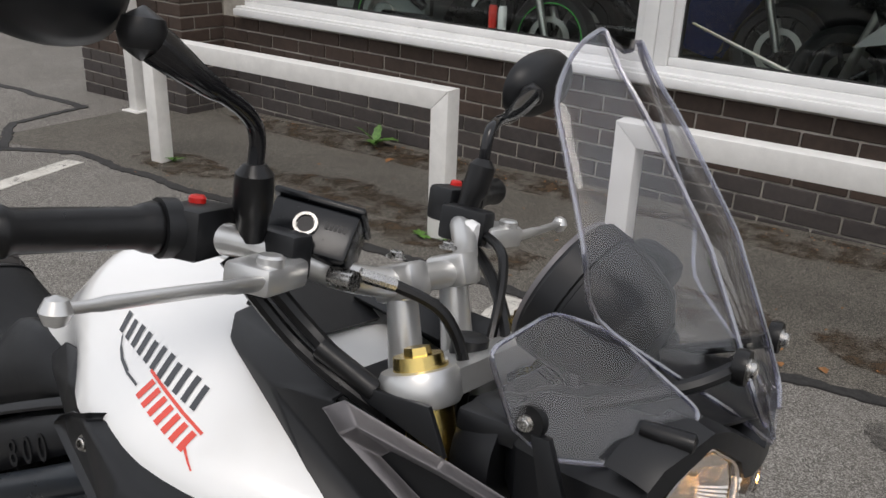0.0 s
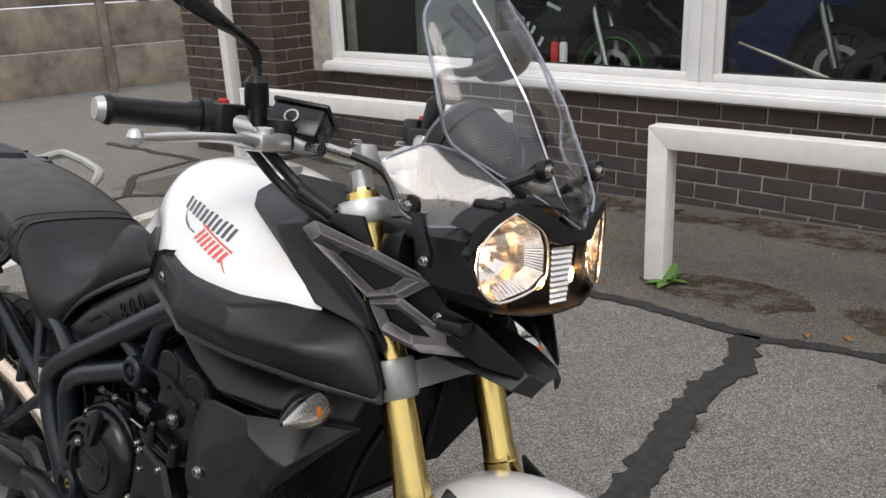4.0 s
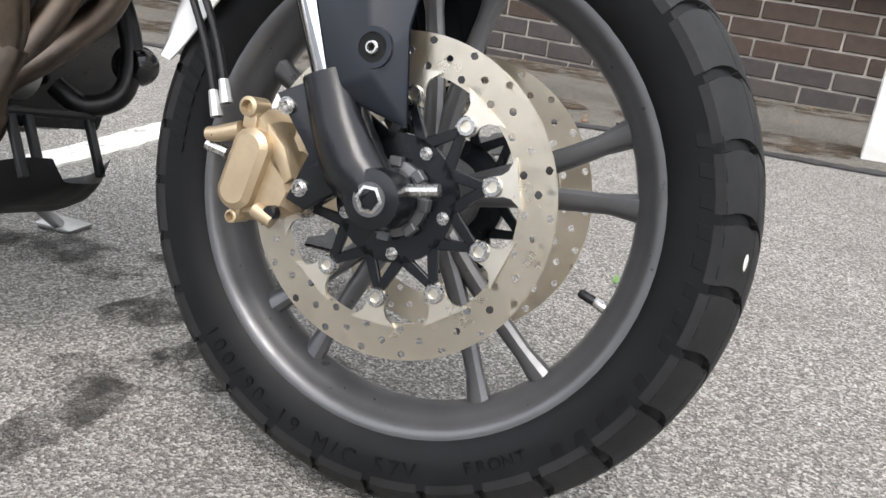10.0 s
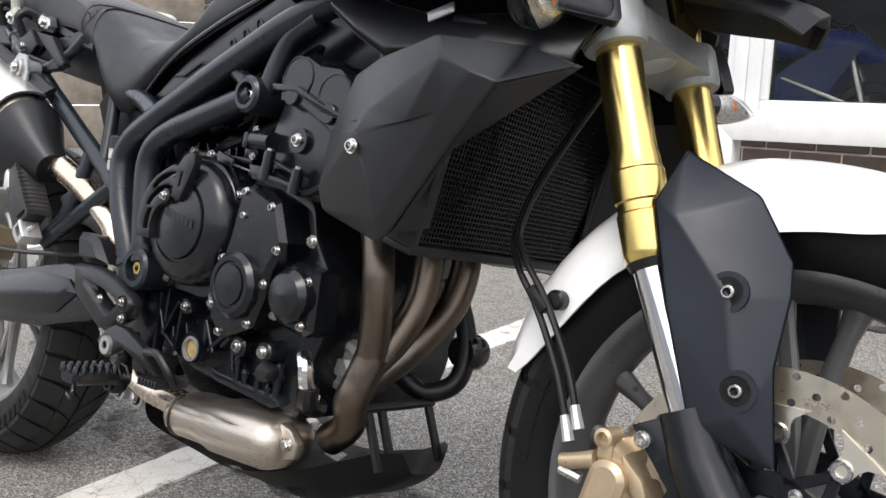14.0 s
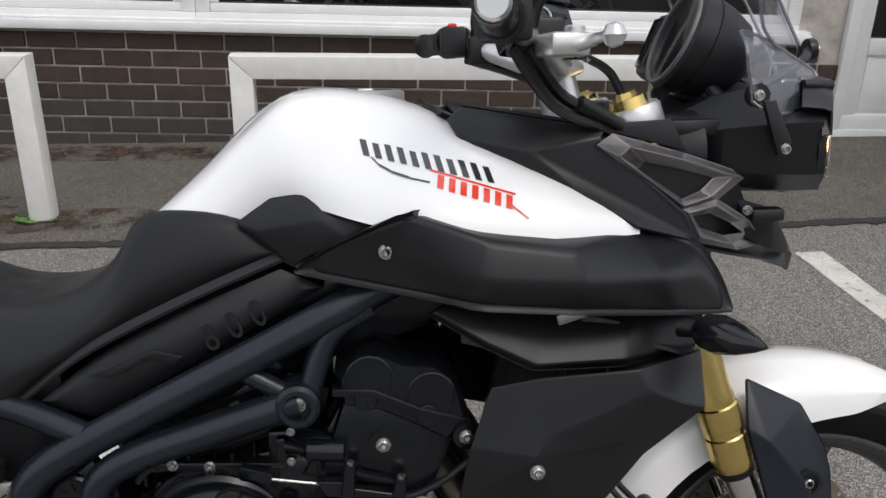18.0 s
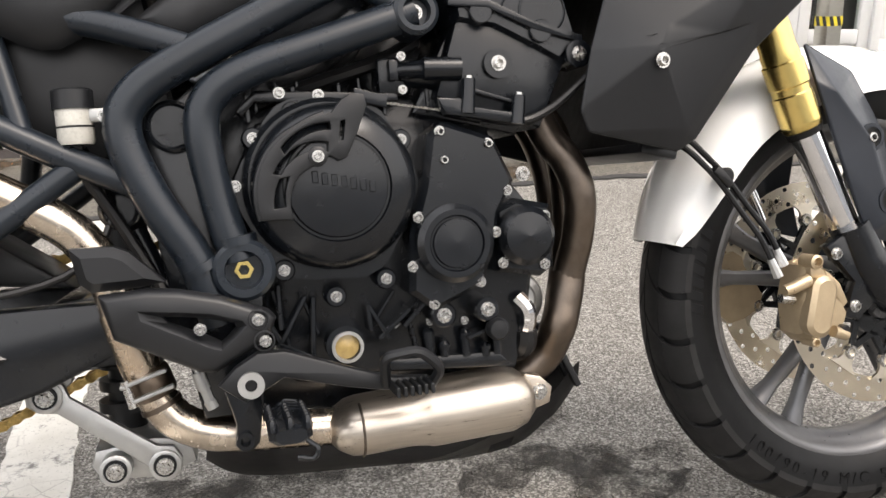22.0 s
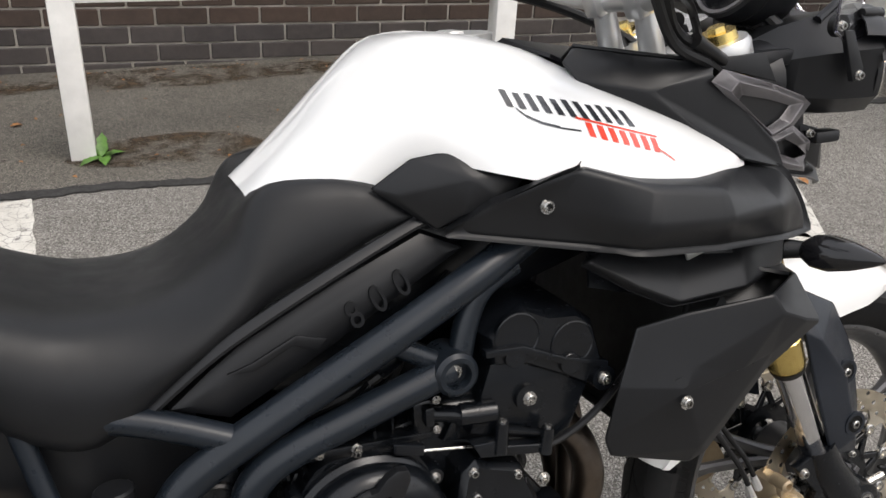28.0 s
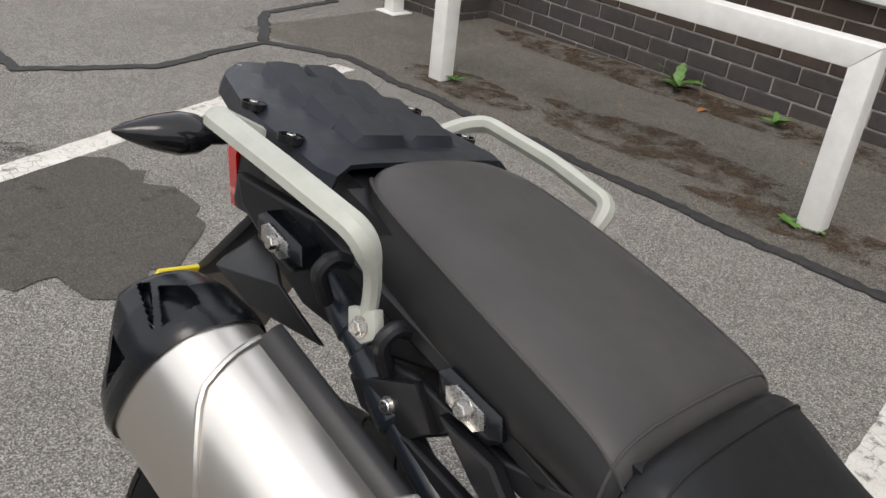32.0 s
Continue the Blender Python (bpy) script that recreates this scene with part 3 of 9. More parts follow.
for i, (x, y, rx, ry, tn) in enumerate(((1.15, -0.1, 0.17, 0.04, 95), (1.17, 0.05, 0.14, 0.035, 80), (1.2, 0.17, 0.12, 0.05, -30), (1.26, 0.1, 0.08, 0.035, -50))):
    blot(x, y, rx, ry, 0.0046 + 0.0003 * i, M["oil"], "oil_stain", "dark dried oil streak beside the front tyre", "stain", 31 + i * 2.3, tn)
M["patch"] = stain_mat("old_repair_patch", (0.085, 0.078, 0.068), 0.2, 0.42, 5.0)
blot(-1.85, 0.52, 0.46, 0.36, 0.0047, M["patch"], "damp_stain", "large dark round patch in the asphalt", "stain", 8.8, -20)
blot(-0.69, 0.38, 0.1, 0.07, 0.0047, M["oil"], "oil_stain", "small dark oil spot on the asphalt", "stain", 9.9)
blot(1.6, 1.98, 0.13, 0.09, 0.0046, M["damp"], "damp_stain", "dark patched spot in the asphalt", "stain", 4.4)
blot(4.05, 2.86, 0.24, 0.12, 0.0068, M["tar"], "tar_patch", "round dark tar patch by the column", "tar patch", 2.2)
for i, (x, y) in enumerate(((1.92, 0.94), (1.75, 0.6), (0.55, 1.9), (2.0, 0.4), (1.4, 1.0), (1.9, 1.4))):
    blot(x, y, 0.07, 0.05, 0.0046, M["lichen"], "pale_scuff", "pale scuffed spot on the asphalt", "stain", 20 + i)
for i, (x, y, rx, ry, tn) in enumerate(((-2.0, 3.6, 0.9, 0.16, -3), (-0.6, 3.5, 1.0, 0.15, -3), (0.9, 3.42, 0.9, 0.15, -3), (2.4, 3.35, 0.9, 0.14, -3), (-2.2, 2.62, 0.4, 0.16, 0), (-0.3, 2.5, 0.5, 0.13, 0), (0.75, 2.48, 0.35, 0.16, 0), (1.7, 2.5, 0.5, 0.16, 0), (-1.2, 2.75, 0.6, 0.2, 0), (4.3, 3.2, 0.5, 0.12, -4))):
    blot(x, y, rx, ry, 0.0052 + 0.0003 * i, M["litter_dirt"], "leaf_dirt", "brown leaf dirt gathered on the tarmac", "dirt", i * 1.7, tn)


# ---- weeds and fallen leaves ----
def leaf_bm(length, width, droop, bend):
    rows = []
    for i in range(7):
        t = i / 6
        w = width * (math.sin(math.pi * min(1, t * 0.92 + 0.08)) ** 0.8) * (1 + 0.18 * (-1) ** i)
        z = length * (0.35 * t - droop * t * t)
        x = length * t
        rows.append([(x, -w + bend * t * t, z + w * 0.25), (x, bend * t * t, z), (x, w + bend * t * t, z + w * 0.25)])
    return grid_panel(rows, 0)


def weed(x, y, size, count, seed):
    rng = random.Random(seed)
    w = thing("weed", "small green leafy weed growing from the tarmac", "weed", pose(x, y, 0), group="weeds")
    for k in range(count):
        L = size * rng.uniform(0.6, 1.1)
        part("leaf", moved(leaf_bm(L, L * 0.2, rng.uniform(0.1, 0.45), L * rng.uniform(-0.2, 0.2)), pose(0, 0, 0.004 + size * rng.uniform(0, 0.12), 0, rng.uniform(-38, 4), 360 * k / count + rng.uniform(-22, 22))), M["leaf"], w, smooth=60)


weed(0.53, 2.46, 0.1, 11, 1)
weed(-0.45, 2.48, 0.06, 7, 2)
weed(-0.34, 2.5, 0.05, 6, 3)
weed(-2.27, 2.62, 0.07, 7, 4)
weed(-1.6, 3.62, 0.17, 6, 5)
weed(-0.98, 3.5, 0.09, 6, 6)
weed(4.45, 3.1, 0.07, 8, 7)
weed(1.62, 0.72, 0.02, 4, 8)
weed(3.58, 3.0, 0.05, 5, 9)
rng = random.Random(11)
dead = bmesh.new()
for k in range(260):
    if k % 3:
        x, y = rng.uniform(-2.9, 4.3), 0
        y = 3.62 - 0.055 * x - abs(rng.gauss(0, 0.1))
    else:
        x, y = rng.uniform(-2.5, 3.2), rng.uniform(2.3, 3.2)
    L = rng.uniform(0.006, 0.022)
    dead = join(dead, moved(leaf_bm(L, L * 0.3, 0.5, L * 0.2), pose(x, y, 0.008, rng.uniform(-15, 15), rng.uniform(-15, 10), rng.uniform(0, 360))))
tagged(new("leaf_litter", mesh_of("leaf_litter", dead, M["dead_leaf"], 0)), "scattered brown dead leaves and crumbs along the wall", "dead leaves", kind="stuff")
for x, y, s in ((1.31, 2.24, 0.05), (-1.3, 3.42, 0.07), (2.95, 1.5, 0.05), (1.18, 2.2, 0.04), (0.2, 2.9, 0.05), (2.3, 2.9, 0.05)):
    tagged(new("dead_leaf", mesh_of("dead_leaf", moved(leaf_bm(s, s * 0.3, 0.4, s * 0.2), pose(x, y, 0.009, 0, 5, x * 90)), M["dead_leaf"], 0)), "single curled brown leaf on the ground", "dead leaf")

# ---- things behind the showroom glass ----
M["show_black"] = surf("showroom_black_paint", (0.012, 0.012, 0.013), 0.25, var=0.2, gstr=0)
M["show_blue"] = surf("showroom_blue_paint", (0.01, 0.03, 0.2), 0.25, var=0.1, gstr=0)
M["show_green"] = base("green_rim_tape", (0.05, 0.6, 0.06), 0.4)
M["show_red"] = base("red_paint", (0.6, 0.03, 0.02), 0.4)
M["show_grey"] = surf("pale_partition", (0.34, 0.38, 0.36), 0.7, var=0.15, scale=2, gstr=0)


def show_bike(label, m, body, green):
    """A sports motorcycle: wheels, fork, faired body, tank, seat, swingarm, silencer."""
    g = thing("sports_motorcycle", label, "motorcycle", WALL @ m, group="showroom motorcycles")
    for x in (-0.68, 0.68):
        wh = part("wheel", lathe([(0.23, -0.05), (0.28, -0.06), (0.305, -0.03), (0.31, 0), (0.305, 0.03), (0.28, 0.06), (0.23, 0.05)], 40, "y", (x, 0, 0.31), caps=False), M["rubber_seal"], g)
        part("rim", lathe([(0.232, -0.045), (0.215, -0.04), (0.215, 0.04), (0.232, 0.045)], 40, "y", (x, 0, 0.31), caps=False), M["show_black"], wh)
        for k in range(5):
            a = radians(72 * k)
            part("spoke", tube([(x + 0.03 * math.cos(a), 0, 0.31 + 0.03 * math.sin(a)), (x + 0.218 * math.cos(a), 0, 0.31 + 0.218 * math.sin(a))], 0.016, 8), M["show_black"], wh)
        part("brake_disc", lathe([(0.15, -0.055), (0.15, -0.05), (0.11, -0.05), (0.11, -0.055)], 32, "y", (x, 0, 0.31), caps=False), M["steel"], wh)
        if green:
            part("rim_tape", lathe([(0.236, -0.0515), (0.229, -0.0525), (0.229, -0.051)], 40, "y", (x, 0, 0.31), caps=False), M["show_green"], wh)
    for s in (-1, 1):
        part("fork_leg", tube([(0.68, s * 0.1, 0.31), (0.5, s * 0.1, 0.85)], [0.025, 0.028], 12), M["steel"], g)
        part("side_fairing", facets_plain([(0.62, s * 0.12, 0.85), (0.3, s * 0.2, 0.78), (0.05, s * 0.18, 0.6), (-0.1, s * 0.17, 0.32), (0.3, s * 0.15, 0.22), (0.42, s * 0.2, 0.5), (0.2, s * 0.23, 0.52)], [(0, 1, 6, 5), (1, 2, 6), (2, 3, 4, 6), (4, 5, 6)]), body, g)
    part("swingarm", box(-0.68, -0.1, -0.09, 0.09, 0.29, 0.37, 0.02), M["show_black"], g)
    part("fuel_tank", loft([oval_ring(x, z, a, b) for x, z, a, b in ((-0.15, 0.78, 0.08, 0.04), (-0.05, 0.82, 0.13, 0.09), (0.12, 0.86, 0.15, 0.11), (0.25, 0.84, 0.1, 0.07))]), body, g)
    part("seat", loft([oval_ring(x, z, a, b) for x, z, a, b in ((-0.72, 0.96, 0.04, 0.02), (-0.55, 0.92, 0.1, 0.05), (-0.4, 0.82, 0.12, 0.05), (-0.15, 0.78, 0.1, 0.04))]), M["show_black"], g)
    part("nose", loft([oval_ring(x, z, a, b) for x, z, a, b in ((0.35, 0.86, 0.14, 0.1), (0.55, 0.84, 0.13, 0.12), (0.72, 0.76, 0.05, 0.05))]), body, g)
    part("screen", loft([oval_ring(x, z, a, b) for x, z, a, b in ((0.3, 1.0, 0.08, 0.04), (0.5, 0.95, 0.1, 0.04), (0.62, 0.87, 0.06, 0.02))]), M["show_black"], g)
    part("engine", box(-0.2, 0.3, -0.14, 0.14, 0.25, 0.65, 0.03), M["rubber_seal"], g)
    part("silencer", tube([(-0.25, -0.16, 0.42), (-0.35, -0.18, 0.5), (-0.62, -0.2, 0.72)], [0.03, 0.05, 0.055], 16), M["show_black"], g)
    return g


def oval_ring(x, z, a, b, n=18):
    return [Vector((x, a * math.cos(2 * math.pi * k / n), z + b * math.sin(2 * math.pi * k / n))) for k in range(n)]


def facets_plain(verts, faces):
    bm = bmesh.new()
    v = [bm.verts.new(p) for p in verts]
    for f in faces:
        bm.faces.new([v[i] for i in f])
    bmesh.ops.solidify(bm, geom=bm.faces[:], thickness=0.006)
    return bm


b1 = show_bike("black sports motorcycle with a green rim stripe in the showroom", pose(-1.75, 0.95, 0.2, -6, 0, 4), M["show_black"], True)
for k, (x, z, l) in enumerate(((-0.02, 0.66, 0.05), (0.03, 0.64, 0.06), (0.08, 0.61, 0.05), (0.13, 0.58, 0.06), (0.2, 0.5, 0.07))):
    part("white_mark", moved(box(-0.012, 0.012, -0.002, 0.002, -l / 2, l / 2), pose(x, -0.232, z, 0, 28, 0)), M["upvc"], b1)
part("white_mark", moved(box(-0.06, 0.06, -0.002, 0.002, -0.012, 0.012), pose(0.28, -0.212, 0.74, 0, 22, 0)), M["upvc"], b1)
show_bike("dark blue sports motorcycle in the showroom", pose(-0.5, 1.7, 0.2, -6, 0, 8), M["show_blue"], False)
b3 = show_bike("black sports motorcycle with a bare alloy tail frame in the showroom", pose(1.45, 1.0, 0.2, -6, 0, 176), M["show_black"], False)
part("tail_frame", facets_plain([(0.62, 0.2, 0.55), (0.45, 0.22, 0.72), (0.4, 0.22, 0.76), (0.25, 0.2, 0.76), (0.1, 0.18, 0.5), (0.14, 0.18, 0.5), (0.3, 0.2, 0.7), (0.42, 0.22, 0.6)], [(0, 1, 7), (1, 2, 6, 7), (2, 3, 6), (3, 4, 5, 6)]), M["upvc"], b3, "white alloy swingarm")
rod = thing("paddock_stand", "slim silver paddock stand bar", "stand", WALL)
part("bar", tube([(0.1, 0.42, 0.8), (0.62, 0.5, 0.6)], [0.006, 0.014], 10), M["steel"], rod)
part("foot", tube([(0.62, 0.5, 0.6), (0.8, 0.52, 0.2)], 0.014, 10), M["steel"], rod)
for x, mt, lab in ((-1.15, "show_red", "red spray can on the inner sill"), (-1.08, "upvc", "white spray can on the inner sill")):
    c_ = thing("spray_can", lab, "can", WALL @ pose(x, 0.42, 0.6))
    part("can_body", lathe([(0.024, 0.0), (0.026, 0.01), (0.026, 0.15), (0.018, 0.165)], 18, "z"), M[mt], c_)
    part("can_cap", lathe([(0.017, 0.165), (0.017, 0.195), (0.012, 0.2)], 14, "z"), M["rubber_seal"], c_)
shelf = tagged(new("inner_sill", mesh_of("inner_sill", box(-2.9, 3.2, 0.26, 0.5, 0.575, 0.598, 0.003), M["show_grey"])), "grey inner window sill", "window sill", kind="structure")
shelf.matrix_world = WALL
tagged(new("partition", mesh_of("partition", box(-2.9, -2.05, 0.9, 0.96, 0, 3.2), M["show_grey"])), "pale grey partition inside the showroom", "partition", kind="structure").matrix_world = WALL


# ---- motorcycle: materials ----
M["black"] = surf("matt_black_plastic", (0.0085, 0.009, 0.0102), 0.4, var=0.2, scale=9, grain=900, gstr=0.02, rvar=0.05, spec=0.37)
M["frame"] = surf("satin_blue_black_paint", (0.0092, 0.0128, 0.0178), 0.3, spec=0.4, var=0.15, scale=14, grain=300, gstr=0.05, rvar=0.06)
M["dim_rubber"] = surf("worn_rubber", (0.026, 0.0245, 0.025), 0.55, var=0.25, scale=30, grain=700, gstr=0.06, rvar=0.08, spec=0.4)
M["engine"] = surf("black_engine_paint", (0.0045, 0.0055, 0.0072), 0.24, spec=0.42, var=0.3, scale=22, grain=260, gstr=0.04, rvar=0.06)
M["gloss"] = surf("gloss_black_plastic", (0.008, 0.008, 0.009), 0.14, var=0.2, gstr=0, rvar=0.04)
M["white"] = surf("white_gloss_paint", (0.87, 0.87, 0.855), 0.3, var=0.02, scale=5, gstr=0, coat=1.0, rvar=0.03)
M["grey_trim"] = surf("graphite_satin_plastic", (0.15, 0.142, 0.147), 0.38, metal=0.2, var=0.12, grain=900, gstr=0.1, rvar=0.05)
M["guard"] = surf("slate_satin_plastic", (0.0115, 0.0145, 0.0205), 0.38, spec=0.36, var=0.12, grain=900, gstr=0.1, rvar=0.06)
M["seat"] = surf("black_vinyl", (0.008, 0.0085, 0.0095), 0.42, spec=0.3, var=0.15, scale=10, grain=1300, gstr=0.12, rvar=0.08)
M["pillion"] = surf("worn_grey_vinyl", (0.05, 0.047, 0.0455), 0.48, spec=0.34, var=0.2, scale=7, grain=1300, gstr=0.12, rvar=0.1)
# flank vinyl: less worn than the top, with shade mixed into its colour
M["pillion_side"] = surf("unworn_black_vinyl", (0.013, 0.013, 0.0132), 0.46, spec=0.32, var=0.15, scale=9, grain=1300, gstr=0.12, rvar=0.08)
M["gold"] = surf("gold_anodised", (0.74, 0.56, 0.2), 0.24, metal=1.0, var=0.04, scale=30, gstr=0.0, rvar=0.04)
M["cal_gold"] = surf("gold_painted_alloy", (0.44, 0.345, 0.225), 0.38, metal=0.6, var=0.12, scale=30, grain=350, gstr=0.15)
M["chrome"] = surf("chromed_steel", (0.75, 0.75, 0.76), 0.09, metal=1.0, var=0.05, gstr=0, rvar=0.04)
M["bolt"] = surf("zinc_plated_steel", (0.5, 0.49, 0.47), 0.27, metal=1.0, var=0.06, scale=120, gstr=0)
M["alloy"] = surf("cast_alloy_paint", (0.62, 0.62, 0.61), 0.33, metal=0.75, var=0.03, scale=40, grain=420, gstr=0.04, rvar=0.04)
M["rim"] = surf("grey_wheel_paint", (0.12, 0.12, 0.123), 0.36, metal=0.6, var=0.12, scale=20, grain=500, gstr=0.02)
M["rubber"] = surf("tyre_rubber", (0.0045, 0.0047, 0.0052), 0.46, spec=0.18, var=0.35, scale=12, grain=240, gstr=0.12, rvar=0.1)
M["tread"] = surf("dusty_tread_rubber", (0.0125, 0.0125, 0.0128), 0.55, spec=0.26, var=0.35, scale=14, grain=240, gstr=0.12, rvar=0.12)
M["disc"] = surf("brake_disc_steel", (0.8, 0.74, 0.63), 0.3, metal=1.0, var=0.07, scale=9, grain=900, gstr=0.02, rvar=0.05)
M["can"] = surf("satin_stainless", (0.7, 0.67, 0.62), 0.33, metal=1.0, var=0.03, scale=5, gstr=0, rvar=0.02)
M["cat"] = brushed("warm_brushed_stainless", (0.53, 0.475, 0.41), 0.34, (14, 400, 400), 0.1, (0.45, 0.37, 0.29))
M["yoke"] = surf("grey_cast_alloy", (0.3, 0.31, 0.3), 0.42, metal=0.5, var=0.1, scale=40, grain=300, gstr=0.06)
M["cast"] = surf("dull_cast_alloy", (0.4, 0.4, 0.39), 0.4, metal=0.75, var=0.08, scale=40, grain=300, gstr=0.06)
M["header"] = brushed("heat_tinted_steel", (0.135, 0.112, 0.094), 0.38, (90, 90, 60), 0.16, (0.17, 0.125, 0.09))
M["tinted"] = brushed("straw_tinted_steel", (0.66, 0.58, 0.49), 0.24, (90, 90, 60), 0.12, (0.62, 0.47, 0.33))
M["hose"] = surf("black_rubber_hose", (0.007, 0.007, 0.0075), 0.36, spec=0.34, gstr=0.03)
M["rail"] = surf("pale_grey_powder_coat", (0.4, 0.41, 0.36), 0.42, var=0.1, scale=25, grain=500, gstr=0.12)
M["chain"] = surf("gold_chain_steel", (0.55, 0.38, 0.14), 0.35, metal=0.9, var=0.3, scale=200, gstr=0)
M["red"] = base("red_lens", (0.5, 0.008, 0.006), 0.1, coat=1.0)
M["signal_bowl"] = surf("signal_reflector", (0.62, 0.6, 0.57), 0.26, metal=0.85, var=0.12, scale=260, gstr=0)
M["amber"] = base("amber_bulb", (0.8, 0.22, 0.02), 0.25)
M["plastic_clear"] = clear_sheet("clear_lens", (0.96, 0.96, 0.96), 0.02)
M["screen"] = clear_sheet("clear_screen_plastic", (0.96, 0.962, 0.975), 0.03, 1.6)
M["screen_edge"] = clear_sheet("polished_screen_edge", (0.6, 0.6, 0.72), 0.15, 4.0)
M["fluid"] = surf("yellowed_reservoir_plastic", (0.45, 0.44, 0.4), 0.3, var=0.12, scale=60, gstr=0)
M["logo_dark"] = base("dark_logo_ink", (0.02, 0.022, 0.026), 0.3, coat=1.0)
M["logo_red"] = base("red_logo_ink", (0.75, 0.05, 0.02), 0.3, coat=1.0)
M["mesh_black"] = surf("radiator_core", (0.006, 0.006, 0.006), 0.6, gstr=0)
M["lamp_reflector"] = surf("lamp_reflector", (0.85, 0.83, 0.8), 0.15, metal=1.0, var=0.05, gstr=0)
M["red_dot"] = base("red_button", (0.6, 0.02, 0.015), 0.35)
M["oily"] = surf("brass_sight_glass", (0.35, 0.25, 0.1), 0.15, var=0.3, scale=80, gstr=0)
M["mirror"] = base("mirror_glass", (0.8, 0.8, 0.8), 0.02, 1.0)
bulb = base("lit_bulb", (1, 0.8, 0.5), 0.4)
put(bulb, "Emission Color", (1.0, 0.5, 0.16))
put(bulb, "Emission Strength", 150.0)
M["bulb"] = bulb

bike = thing("motorcycle", "white and black adventure motorcycle leaning on its side stand", "motorcycle", pose(0, -0.066, 0, -12, 0, 0.8))


def flip(bm):
    """The mirror image across the bike's middle."""
    for v in bm.verts:
        v.co.y = -v.co.y
    bmesh.ops.reverse_faces(bm, faces=bm.faces)
    return bm


def both(name, make, material, parent=None, label="", smooth=35):
    a = part(name, make(), material, parent or bike, label, smooth)
    b = part(name, flip(make()), material, parent or bike, label, smooth)
    return a, b


def bolt_bm(r, h):
    """A socket-head bolt along -y: washer, bevelled head, hexagon recess."""
    rows = [(r * 1.35, 0.0), (r * 1.35, -h * 0.25), (r, -h * 0.25), (r, -h * 0.85), (r * 0.85, -h), (r * 0.62, -h)]
    bm = lathe(rows, 12, "y", caps=False)
    hexa = [bm.verts.new((r * 0.58 * math.cos(a), -h, r * 0.58 * math.sin(a))) for a in (math.pi / 3 * k for k in range(6))]
    deep = [bm.verts.new((v.co.x * 0.9, -h * 0.12, v.co.z * 0.9)) for v in hexa]
    for k in range(6):
        bm.faces.new((hexa[k], hexa[(k + 1) % 6], deep[(k + 1) % 6], deep[k]))
    bm.faces.new(deep)
    return bm


bolt_mesh = {k: mesh_of("bolt", bolt_bm(r, h), M["bolt"]) for k, (r, h) in {"s": (0.0036, 0.004), "m": (0.0045, 0.006), "l": (0.0062, 0.006)}.items()}
hex_bm = join(lathe([(0.0092, 0), (0.0092, -0.002), (0.0, -0.002)], 20, "y"), lathe([(0.0066, -0.002), (0.0066, -0.006), (0.0055, -0.007), (0.0, -0.007)], 6, "y"))
bolt_mesh["h"] = mesh_of("bolt", hex_bm, M["bolt"])


def bolts(parent, kind, y, spots, turn=None):
    """Bolts facing the right side at (x, z)."""
    for x, z in spots:
        m = pose(x, y, z)
        if turn:
            m = m @ turn
        shared("bolt", bolt_mesh[kind], parent, m)


# ---- wheels ----
def tyre_parts(wheel, r, rim_r, w, pitch):
    """Carcass plus raised tread blocks with slanted grooves."""
    prof = [(rim_r, -w * 0.72), (rim_r + 0.008, -w * 0.86), (rim_r + (r - rim_r) * 0.35, -w * 0.98), (rim_r + (r - rim_r) * 0.6, -w), (r - 0.036, -w * 0.95), (r - 0.024, -w * 0.82), (r - 0.012, -w * 0.55), (r - 0.006, 0)]
    prof += [(a, -b) for a, b in prof[-2::-1]]
    tyre = part("tyre", lathe(prof, 72, "y", caps=False), M["rubber"], wheel, "black road-trail tyre with dusty tread")

    def at(ang, v, lift):
        rr = r - 0.0055 - 0.03 * abs(v) ** 2.3 + lift
        return (rr * math.cos(ang), v * w * 0.99, rr * math.sin(ang))

    bm = bmesh.new()
    for k in range(pitch):
        a0 = 2 * math.pi * k / pitch
        for side in (-1, 1):
            off = 0.5 if side > 0 else 0.0
            cells = ((0.03, 0.46, 0.92), (0.48, 1.01, 0.84))
            for v0, v1, fill in cells:
                rows = []
                for i in range(5):
                    v = v0 + (v1 - v0) * i / 4
                    skew = 1.7 * v - 1.0 * v * v
                    s = a0 + (off + skew) * 2 * math.pi / pitch
                    row = []
                    for j in range(4):
                        ang = s + fill * 2 * math.pi / pitch * j / 3
                        row.append((ang, side * v))
                    rows.append(row)
                top = [[bm.verts.new(at(a, v, 0.0058)) for a, v in row] for row in rows]
                low = [[bm.verts.new(at(a, v, -0.003)) for a, v in row] for row in rows]
                for i in range(4):
                    for j in range(3):
                        bm.faces.new((top[i][j], top[i + 1][j], top[i + 1][j + 1], top[i][j + 1]))
                edge = [(0, j) for j in range(4)] + [(i, 3) for i in range(1, 5)] + [(4, j) for j in range(2, -1, -1)] + [(i, 0) for i in range(3, 0, -1)]
                for (i, j), (m, n) in zip(edge, edge[1:] + edge[:1]):
                    bm.faces.new((top[i][j], top[m][n], low[m][n], low[i][j]))
    part("tread", bm, M["tread"], tyre, smooth=30)
    return tyre


